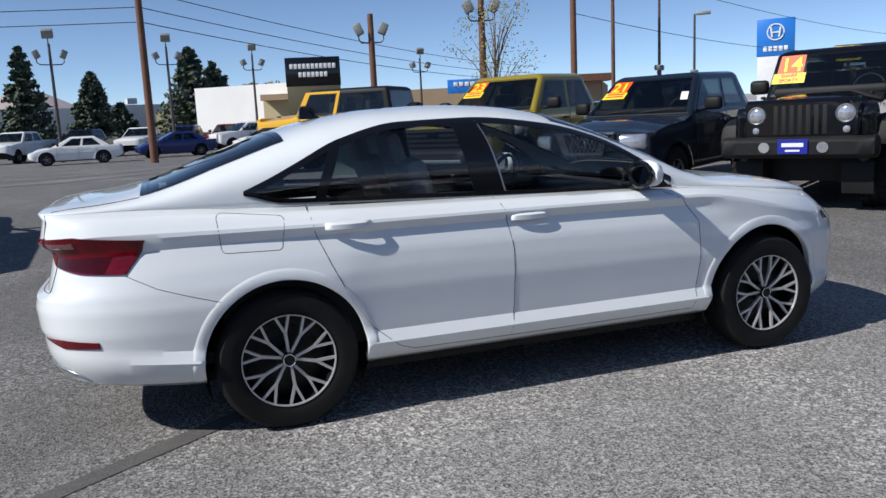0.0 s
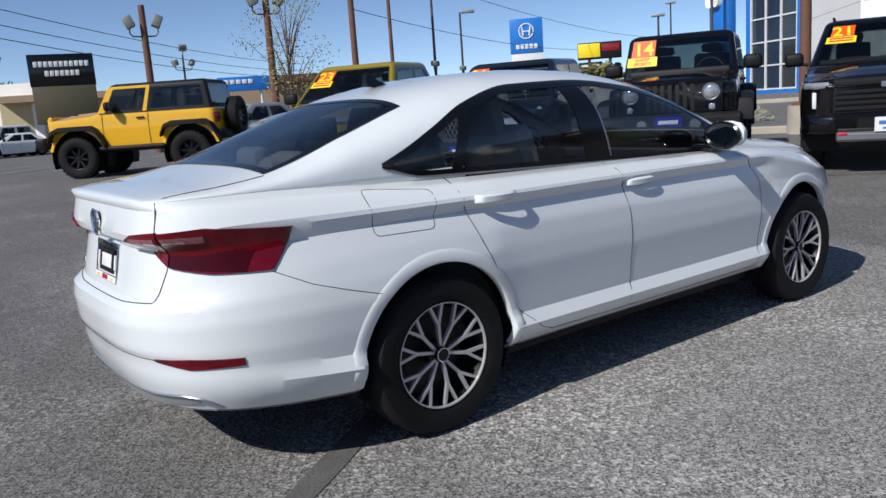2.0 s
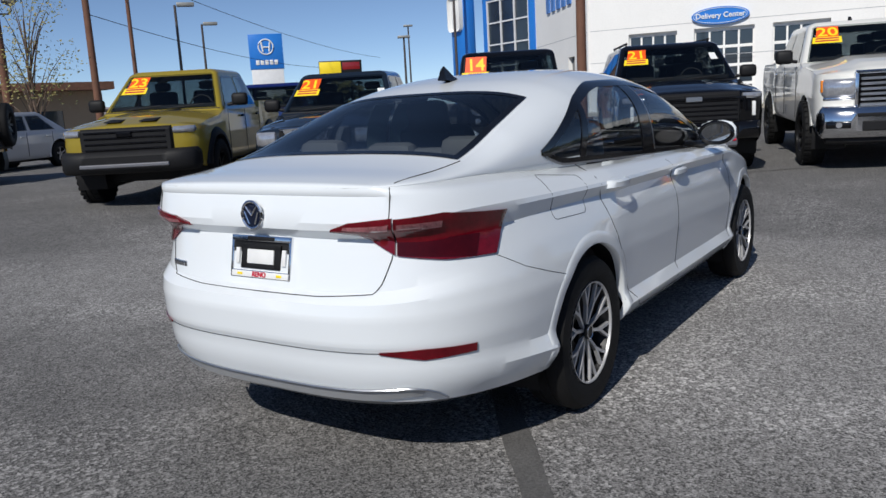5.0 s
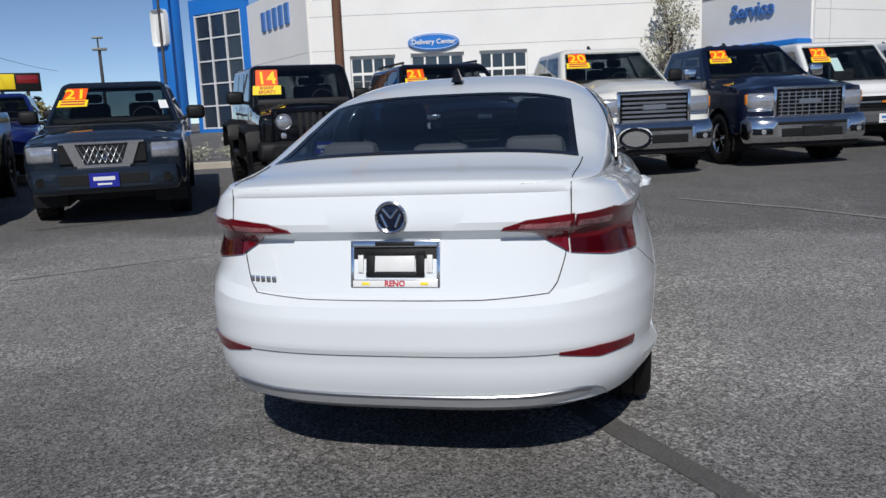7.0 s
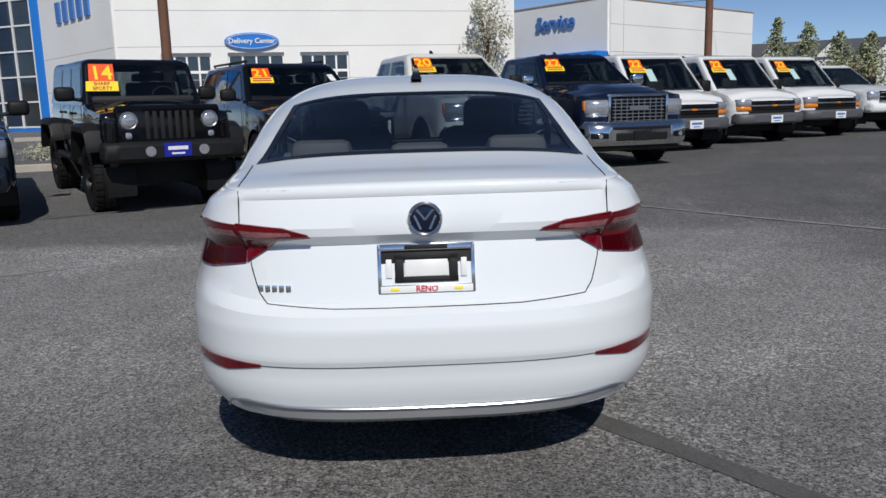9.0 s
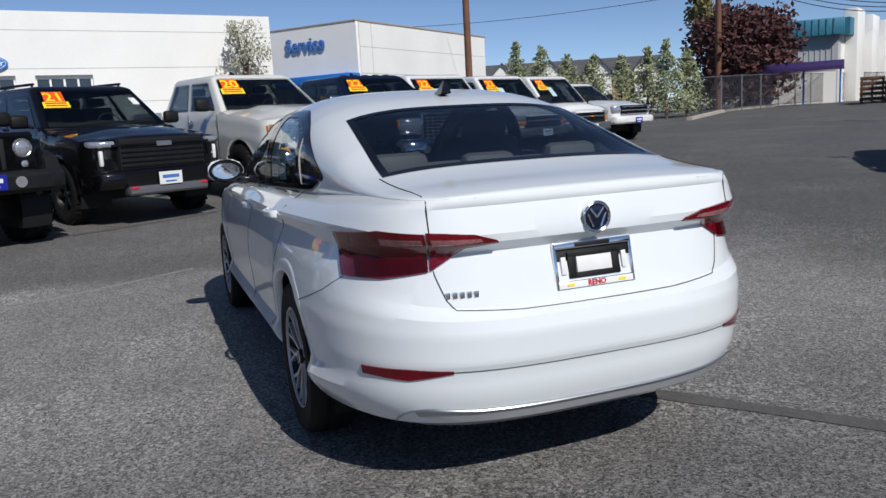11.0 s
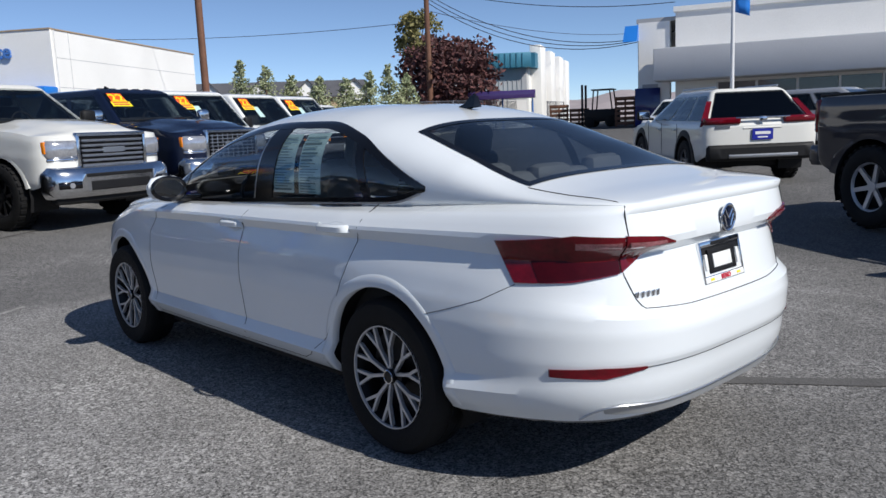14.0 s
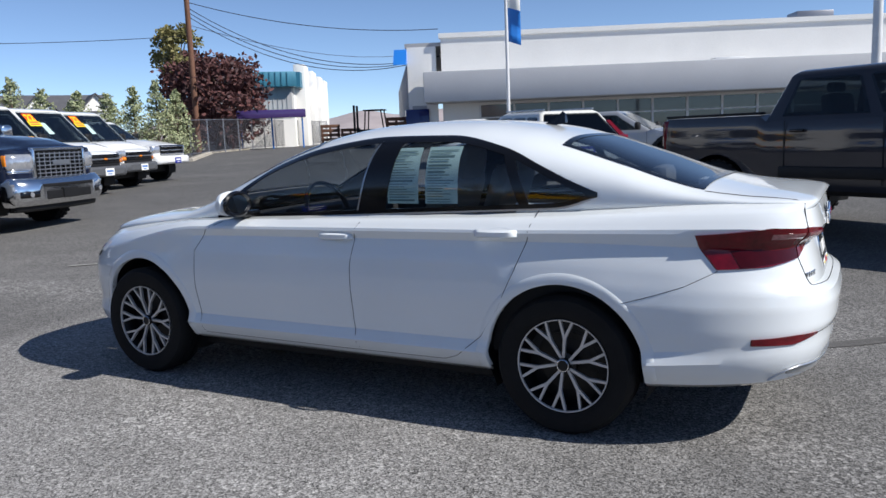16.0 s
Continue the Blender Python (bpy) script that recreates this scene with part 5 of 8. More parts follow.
        if P.get("flare", 0.012):
            fl = P.get("flare", 0.012)
            lip = 0.085 if "flare" in P else 0.045
            for ax in (0.0, -wb):
                bm = fresh()
                n = 16
                rows = []
                for k in range(n + 1):
                    a = math.pi / 2 + a0 * 0.98 - k * (2 * a0 * 0.98) / n
                    c, s = math.cos(a), math.sin(a)
                    rows.append([bm.verts.new((ax + rr * c, side * yy, rt + rr * s)) for rr, yy in ((ra - 0.02, w - 0.05), (ra - 0.02, w * 0.985 + fl), (ra + lip * 0.5, w * 0.985 + fl), (ra + lip, w * 0.985 + 0.004), (ra + lip, w - 0.05))])
                for p, q in zip(rows, rows[1:]):
                    for k in range(4):
                        bm.faces.new((p[k], p[k + 1], q[k + 1], q[k]))
                part("wheel_flare", bm, P.get("flare_mat", TRIM if "flare" in P else body), v, angle=50)
        for ax in (0.0, -wb):
            tw = P.get("tw", 0.27)
            simple_wheel(v, ax, side * (w - tw / 2 + P.get("out", 0.0)), side, rt, tw, P.get("rim", rt * 0.56), P.get("spokes", 6), P.get("rim_mat", STEEL))
    if P.get("fin"):
        bm = fresh()
        xf = lerp(xa, xr, 0.45)
        slab(bm, [(xf + 0.12, 0.02, zr - 0.01), (xf + 0.02, 0.02, zr + 0.06), (xf - 0.07, 0.02, zr + 0.10), (xf - 0.09, 0.02, zr - 0.01)], (0, 1, 0), 0.04)
        part("antenna_fin", bm, TRIM, v)
    return v, {"front": front, "rear": rear, "left": left, "right": right, "zs": zs, "fo": fo, "w": w, "zh0": zh0, "xb": xb, "xc": xc}


def nose_box(v, name, mat, x, y, z, sx, sy, sz, bevel=0.02, parent=None, label=""):
    """A rounded bar; on a vehicle's nose or tail it bends with the body's plan."""
    spec = NOSES.get(v.name)
    bm = fresh()
    end = 0 if spec is None else (1 if x > spec["front"][0] - 0.25 else -1 if x < spec["rear"][0] + 0.25 else 0)
    if end and sy > 0.12:
        n = max(4, int(sy / 0.07))
        b = min(bevel, sx * 0.45, sz * 0.45)
        hx, hz = sx / 2, sz / 2
        rows = []
        for i in range(-1, n + 2):
            k = 0.0 if 0 <= i <= n else b
            yy = y - sy / 2 + sy * min(max(i, 0), n) / n
            yy += b * 0.6 * ((i == 0) - (i == n)) * (1 if n > 3 else 0)
            back = end_x(spec, yy, end > 0)
            c = b * 0.6
            loop = [(hx - k, -hz + b), (hx - k, hz - b), (hx - c, hz - c * 0.4 - k), (hx - b, hz - k), (-hx + k, hz - k), (-hx + k, -hz + k), (hx - b, -hz + k), (hx - c, -hz + c * 0.4 + k)]
            rows.append([bm.verts.new((x + back + end * px, yy, z + pz)) for px, pz in loop])
        for p, q in zip(rows, rows[1:]):
            for k in range(8):
                bm.faces.new((p[k], p[(k + 1) % 8], q[(k + 1) % 8], q[k]))
        bm.faces.new(rows[0])
        bm.faces.new(rows[-1])
    else:
        dx = end_x(spec, y, end > 0) if end and abs(y) > 0.3 else 0.0
        box(bm, (x + dx, y, z), (sx, sy, sz), bevel)
    return part(name, bm, mat, parent or v, label)


def plate(v, x, z, blue=True, back=False):
    s = -1 if back else 1
    p = nose_box(v, "dealer_plate", PLATE_B if blue else PLATE_W, x, 0, z, 0.012, 0.33, 0.17, 0.003)
    nose_box(v, "plate_bar", PLATE_W if blue else LETTER_B, x + s * 0.007, 0, z + 0.02, 0.004, 0.24, 0.045, 0.001, p)
    nose_box(v, "plate_bar", PLATE_W if blue else LETTER_B, x + s * 0.007, 0, z - 0.045, 0.004, 0.16, 0.022, 0.001, p)


def ram_front(v, P, chrome_grille=True):
    fo, w, zh = P["fo"], P["w"], P["zh0"]
    g = nose_box(v, "grille", GLOSSY, fo - 0.01, 0, zh - 0.30, 0.10, 1.05, 0.46, 0.04)
    if chrome_grille:
        for k in range(6):
            nose_box(v, "grille_bar", SATIN, fo + 0.045, 0, zh - 0.47 + k * 0.066, 0.045, 1.00, 0.036, 0.016, g)
    else:
        for k in range(7):
            nose_box(v, "grille_bar", SATIN, fo + 0.042, 0, zh - 0.48 + k * 0.058, 0.03, 0.98, 0.016, 0.006, g)
        for k in range(9):
            nose_box(v, "grille_bar", SATIN, fo + 0.033, -0.44 + k * 0.11, zh - 0.30, 0.03, 0.014, 0.38, 0.004, g)
    nose_box(v, "name_bar", SATIN, fo + 0.06, 0, zh - 0.27, 0.02, 0.36, 0.075, 0.01, g)
    for a, b in ((zh - 0.055, 1.12), (zh - 0.545, 1.12)):
        nose_box(v, "grille_frame", CHROME, fo + 0.015, 0, a, 0.09, b, 0.05, 0.015, g)
    for s in (-1, 1):
        nose_box(v, "grille_frame", CHROME, fo + 0.01, s * 0.545, zh - 0.30, 0.09, 0.05, 0.5, 0.015, g)
        h = nose_box(v, "headlamp", LENS, fo - 0.045, s * 0.735, zh - 0.25, 0.17, 0.40, 0.25, 0.05)
        nose_box(v, "lamp_lip", CHROME, fo - 0.06, s * 0.735, zh - 0.385, 0.14, 0.36, 0.05, 0.015, h)
        nose_box(v, "turn_signal", AMBER, fo - 0.06, s * 0.92, zh - 0.22, 0.14, 0.05, 0.16, 0.01, h)
        for k in (-0.06, 0.06):
            bm = fresh()
            lathe(bm, [(0.001, 0.02), (0.045, 0.025), (0.052, 0.0)], seg=16)
            bmesh.ops.transform(bm, matrix=pose(fo - 0.005 + end_x(NOSES[v.name], 0.72 + k), s * (0.72 + k), zh - 0.25, 0, 0, -90), verts=bm.verts)
            part("lamp_bowl", bm, CHROME, h)
    b = nose_box(v, "front_bumper", CHROME, fo + 0.04, 0, zh - 0.69, 0.26, 2 * w - 0.06, 0.42, 0.10, label="chrome bumper")
    nose_box(v, "bumper_opening", TRIM, fo + 0.165, 0, zh - 0.74, 0.03, 0.98, 0.13, 0.02, b)
    nose_box(v, "bumper_slot", TRIM, fo + 0.165, 0, zh - 0.60, 0.025, 1.10, 0.05, 0.015, b)
    for s in (-1, 1):
        nose_box(v, "fog_lamp", GLOSSY, fo + 0.155, s * 0.76, zh - 0.72, 0.05, 0.30, 0.11, 0.03, b)
        bm = fresh()
        xf = fo + 0.18 + end_x(NOSES[v.name], 0.76)
        rod(bm, (xf, s * 0.76, zh - 0.72), (xf + 0.012, s * 0.76, zh - 0.72), 0.038, seg=14)
        part("fog_lens", bm, LENS, b)
    nose_box(v, "air_dam", TRIM, fo - 0.03, 0, zh - 0.90, 0.14, 2 * w - 0.25, 0.16, 0.03)


GLASS_F = glass_material("vehicle_glass", (0.56, 0.60, 0.61), 1.55)
SEAT_D = material("dark_seat_cloth", (0.045, 0.044, 0.042), 0.8, 0, 0.1, 8, 0.1, 250, 0.1)

# white heavy-duty pickup
RAM = dict(wb=3.85, fo=1.02, ro=1.25, w=1.01, rt=0.45, tw=0.31, out=0.05, zs=0.56, zh0=1.33, zh1=1.46, zb=1.42, zr=2.06, cab=(-0.62, -1.45, -3.10, -3.28), bed=1.50, wt=0.74, windows=((0.10, 0.50), (0.55, 0.92)), doors=(-0.75, -1.95, -3.0), mat=CREAM, handle=CHROME, spokes=8, rim=0.26, rim_mat=ALLOY_D, gap=0.11, mirror_h=0.21, fin=True, dome=0.055, round=(0.55, 4.2))
white_pickup, Q = vehicle("pickup_truck", "cream-white lifted pickup truck with a chrome grille", "truck", 9.83, -1.09, 198, RAM)
ram_front(white_pickup, RAM)
sticker(white_pickup, Q["front"], 0.18, 0.72, "20", "", 0.40)

RAM2 = dict(RAM)
RAM2.update(mat=NAVY, rt=0.42, out=0.0, zs=0.50, zh0=1.28, zh1=1.42, zb=1.40, zr=2.02, rim_mat=CHROME, rim=0.25, spokes=6, bed=1.46, handle=NAVY, mirror_mat=CHROME)
navy_pickup, Q = vehicle("pickup_truck", "dark navy pickup truck with a chrome mesh grille", "truck", 10.88, -3.55, 195, RAM2)
ram_front(navy_pickup, RAM2, False)
sticker(navy_pickup, Q["front"], 0.18, 0.72, "22", "", 0.38)
nose_box(navy_pickup, "plate_frame", TRIM, 1.21, 0.0, 0.55, 0.02, 0.32, 0.16, 0.01)
for k in range(5):
    bm = fresh()
    box(bm, (-1.7, -0.5 + 0.25 * k, 2.025), (0.12, 0.10, 0.04), 0.015)
    part("roof_marker_lamp", bm, TRIM, navy_pickup)

# passenger vans
GREY_PLASTIC = material("grey_plastic", (0.085, 0.088, 0.095), 0.5, 0, 0.08, 6, 0.08, 200, 0.1)
VAN = dict(wb=3.43, fo=0.88, ro=1.2, w=1.0, rt=0.375, tw=0.245, zs=0.40, zh0=1.04, zh1=1.26, zb=1.22, zt=1.22, zr=2.08, cab=(0.02, -0.78, -4.55, -4.63), wt=0.84, windows=((0.035, 0.17), (0.20, 0.34), (0.37, 0.66), (0.69, 0.95)), doors=(-0.15, -1.05, -2.3), mat=WHITE_B, spokes=8, rim_mat=STEEL, mirror_h=0.26, fin=True, round=(0.50, 3.4))
for i, (vx, vy, hd) in enumerate(((13.58, -5.56, 196), (15.35, -8.05, 197), (16.85, -10.35, 198))):
    van, Q = vehicle("passenger_van", "white passenger van with grey bumpers and amber lamps", "van", vx, vy, hd, VAN)
    fo = VAN["fo"]
    g = nose_box(van, "grille", GLOSSY, fo + 0.0, 0, 0.86, 0.06, 1.25, 0.22, 0.02)
    nose_box(van, "grille_bar", SATIN, fo + 0.035, 0, 0.86, 0.03, 1.24, 0.035, 0.008, g)
    nose_box(van, "badge", AMBER, fo + 0.055, 0, 0.86, 0.01, 0.13, 0.04, 0.01, g)
    for k in range(3):
        nose_box(van, "grille_bar", TRIM, fo + 0.028, 0, 0.79 + k * 0.07, 0.03, 1.22, 0.015, 0.004, g)
    for s in (-1, 1):
        h = nose_box(van, "headlamp", LENS, fo - 0.02, s * 0.76, 0.93, 0.11, 0.30, 0.15, 0.02)
        nose_box(van, "turn_signal", AMBER, fo - 0.015, s * 0.76, 0.80, 0.11, 0.29, 0.09, 0.015, h)
    nose_box(van, "lower_grille", TRIM, fo + 0.0, 0, 0.715, 0.05, 1.30, 0.10, 0.02)
    b = nose_box(van, "front_bumper", GREY_PLASTIC, fo + 0.03, 0, 0.57, 0.20, 1.92, 0.24, 0.05, label="grey plastic bumper")
    plate(van, fo + 0.14, 0.56, False)
    sticker(van, Q["front"], 0.22, 0.72, "22", "", 0.36)
    part("price_sheet", pane(Q["front"], 0.32, 0.42, 0.30, 0.62, 0.010, 0.003), PAPER, van)

SILV = dict(wb=3.64, fo=0.95, ro=1.15, w=0.99, rt=0.40, tw=0.27, zs=0.50, zh0=1.14, zh1=1.28, zb=1.26, zr=1.86, cab=(-0.60, -1.35, -2.95, -3.10), bed=1.34, wt=0.73, windows=((0.10, 0.50), (0.55, 0.92)), doors=(-0.72, -1.9, -2.9), mat=WHITE_B, spokes=5)
white_truck, Q = vehicle("pickup_truck", "white full-size pickup truck at the row's end", "truck", 18.3, -12.75, 198, SILV)
fo = 0.95
g = nose_box(white_truck, "grille", GLOSSY, fo, 0, 0.95, 0.08, 1.3, 0.30, 0.03)
for k in range(3):
    nose_box(white_truck, "grille_bar", CHROME, fo + 0.04, 0, 0.84 + k * 0.11, 0.03, 1.28, 0.03, 0.01, g)
for s in (-1, 1):
    nose_box(white_truck, "headlamp", LENS, fo - 0.03, s * 0.80, 0.97, 0.12, 0.26, 0.22, 0.03)
nose_box(white_truck, "front_bumper", WHITE_B, fo + 0.05, 0, 0.66, 0.24, 1.9, 0.24, 0.06)
plate(white_truck, fo + 0.18, 0.64, True)

# black sport utility vehicle
SUV = dict(wb=3.07, fo=0.98, ro=1.25, w=1.0, rt=0.415, tw=0.285, zs=0.42, zh0=1.19, zh1=1.31, zb=1.28, zt=1.30, zr=1.92, cab=(-0.50, -1.30, -3.95, -4.25), wt=0.76, windows=((0.07, 0.34), (0.37, 0.64), (0.68, 0.95)), doors=(-0.65, -1.75, -2.75), mat=BLACKP, spokes=6, rim_mat=ALLOY_D, rim=0.25)
suv, Q = vehicle("sport_utility", "dark blue-black sport utility vehicle with a black grille", "car", 9.03, 1.49, 206, SUV)
fo = 0.98
g = nose_box(suv, "grille", TRIM, fo, 0, 0.93, 0.08, 1.25, 0.44, 0.05)
for k in range(5):
    nose_box(suv, "grille_bar", GLOSSY, fo + 0.035, 0, 0.77 + k * 0.065, 0.03, 1.18, 0.025, 0.006, g)
nose_box(suv, "badge", SATIN, fo + 0.06, 0, 1.06, 0.02, 0.22, 0.07, 0.015, g)
nose_box(suv, "grille_frame", GLOSSY, fo + 0.02, 0, 1.06, 0.06, 1.4, 0.035, 0.01, g)
for s in (-1, 1):
    h = nose_box(suv, "headlamp", LENS, fo - 0.02, s * 0.80, 1.08, 0.10, 0.30, 0.08, 0.02)
    nose_box(suv, "running_lamp", PLATE_W, fo - 0.005, s * 0.82, 0.90, 0.06, 0.05, 0.20, 0.015, h)
b = nose_box(suv, "front_bumper", BLACKP, fo + 0.02, 0, 0.62, 0.20, 1.86, 0.24, 0.06)
nose_box(suv, "skid_plate", STEEL, fo + 0.06, 0, 0.46, 0.18, 1.15, 0.12, 0.03, b)
for s in (-1, 1):
    nose_box(suv, "tow_hook", INK_R, fo + 0.135, s * 0.50, 0.50, 0.06, 0.10, 0.035, 0.01, b)
plate(suv, fo + 0.16, 0.60, False)
sticker(suv, Q["front"], 0.17, 0.72, "21", "", 0.36)
part("price_sheet", pane(Q["front"], 0.86, 0.92, 0.55, 0.72, 0.010, 0.003), PLATE_W, suv)
for s in (-1, 1):
    bm = fresh()
    rod(bm, (-1.45, s * 0.66, 1.955), (-3.8, s * 0.66, 1.955), 0.02, seg=8)
    for xx in (-1.5, -2.6, -3.75):
        rod(bm, (xx, s * 0.66, 1.90), (xx, s * 0.66, 1.955), 0.016, seg=6)
    part("roof_rail", bm, TRIM, suv)

# dark blue mid-size pickup
FRO = dict(wb=3.2, fo=0.90, ro=1.15, w=0.93, rt=0.365, tw=0.255, zs=0.42, zh0=1.04, zh1=1.16, zb=1.16, zr=1.74, cab=(-0.48, -1.15, -2.55, -2.70), bed=1.22, wt=0.68, windows=((0.09, 0.50), (0.55, 0.92)), doors=(-0.6, -1.6, -2.5), mat=SLATE, spokes=6)
blue_pickup, Q = vehicle("pickup_truck", "dark slate-blue pickup truck with a chrome-framed grille", "truck", 5.75, 5.60, 208, FRO)
fo = 0.90
g = nose_box(blue_pickup, "grille", TRIM, fo, 0, 0.86, 0.06, 0.98, 0.24, 0.02)
for k in range(8):
    for s in (-1, 1):
        bm = fresh()
        rod(bm, (fo + 0.034, -0.24 + k * 0.065, 0.76), (fo + 0.034, -0.24 + k * 0.065 + s * 0.1, 0.96), 0.005, seg=4)
        part("grille_wire", bm, SATIN, g)
for y0, y1 in ((0.20, 0.30), (-0.20, -0.30)):
    bm = fresh()
    slab(bm, [(fo + 0.05, y1, 0.99), (fo + 0.05, y1 + math.copysign(0.12, y1), 0.99), (fo + 0.05, y0 + math.copysign(0.12, y1), 0.73), (fo + 0.05, y0, 0.73)], (1, 0, 0), 0.05)
    part("grille_frame", bm, CHROME, g)
nose_box(blue_pickup, "grille_frame", CHROME, fo + 0.02, 0, 0.995, 0.06, 0.95, 0.04, 0.01, g)
nose_box(blue_pickup, "grille_frame", CHROME, fo + 0.02, 0, 0.72, 0.06, 0.60, 0.05, 0.01, g)
bm = fresh()
tube(bm, [(fo + 0.05, 0.055 * math.cos(2 * math.pi * i / 16), 0.86 + 0.055 * math.sin(2 * math.pi * i / 16)) for i in range(17)], 0.01, 5)
part("badge", bm, CHROME, g)
for s in (-1, 1):
    nose_box(blue_pickup, "headlamp", LENS, fo - 0.055, s * 0.70, 0.87, 0.16, 0.34, 0.20, 0.04)
b = nose_box(blue_pickup, "front_bumper", SLATE, fo + 0.03, 0, 0.55, 0.18, 1.70, 0.30, 0.07)
nose_box(blue_pickup, "bumper_opening", TRIM, fo + 0.115, 0, 0.57, 0.02, 1.0, 0.13, 0.02, b)
for s in (-1, 1):
    bm = fresh()
    xf = fo + 0.09 + end_x(NOSES[blue_pickup.name], 0.70)
    rod(bm, (xf, s * 0.70, 0.56), (xf + 0.04, s * 0.70, 0.56), 0.055, seg=18)
    part("fog_lamp", bm, GLOSSY, b)
plate(blue_pickup, fo + 0.14, 0.56)
sticker(blue_pickup, Q["front"], 0.17, 0.70, "21", "", 0.36)
part("price_sheet", pane(Q["front"], 0.88, 0.95, 0.35, 0.55, 0.010, 0.003), PLATE_W, blue_pickup)

# olive-yellow mid-size pickup
COL = dict(wb=3.34, fo=0.93, ro=1.12, w=0.96, rt=0.42, tw=0.29, out=0.05, zs=0.50, zh0=1.14, zh1=1.26, zb=1.26, zr=1.88, cab=(-0.52, -1.2, -2.62, -2.80), bed=1.36, wt=0.69, windows=((0.09, 0.50), (0.55, 0.92)), doors=(-0.65, -1.65, -2.6), mat=OLIVE, flare=0.05, spokes=6, rim_mat=ALLOY_D, handle=TRIM)
olive, Q = vehicle("pickup_truck", "olive-yellow pickup truck with black grille and hood stripes", "truck", 4.3, 7.75, 213, COL)
fo = 0.93
g = nose_box(olive, "grille", TRIM, fo + 0.0, 0, 0.92, 0.10, 1.25, 0.34, 0.04)
for k in range(4):
    nose_box(olive, "grille_bar", GLOSSY, fo + 0.05, 0, 0.81 + k * 0.075, 0.03, 1.1, 0.03, 0.01, g)
nose_box(olive, "badge", GLOSSY, fo + 0.07, 0, 1.0, 0.02, 0.20, 0.06, 0.015, g)
for s in (-1, 1):
    nose_box(olive, "headlamp", LENS, fo - 0.04, s * 0.76, 1.03, 0.14, 0.28, 0.09, 0.03)
    bm = fresh()
    box(bm, (0.18, s * 0.24, 1.222), (1.15, 0.22, 0.012), 0.004, Matrix.Rotation(radians(6), 4, "Y"))
    part("hood_stripe", bm, TRIM, olive)
b = nose_box(olive, "front_bumper", TRIM, fo + 0.06, 0, 0.64, 0.24, 1.88, 0.30, 0.07, label="black plastic bumper")
nose_box(olive, "skid_bar", STEEL, fo + 0.185, 0, 0.60, 0.03, 1.2, 0.055, 0.015, b)
sticker(olive, Q["front"], 0.18, 0.70, "23", "", 0.36)

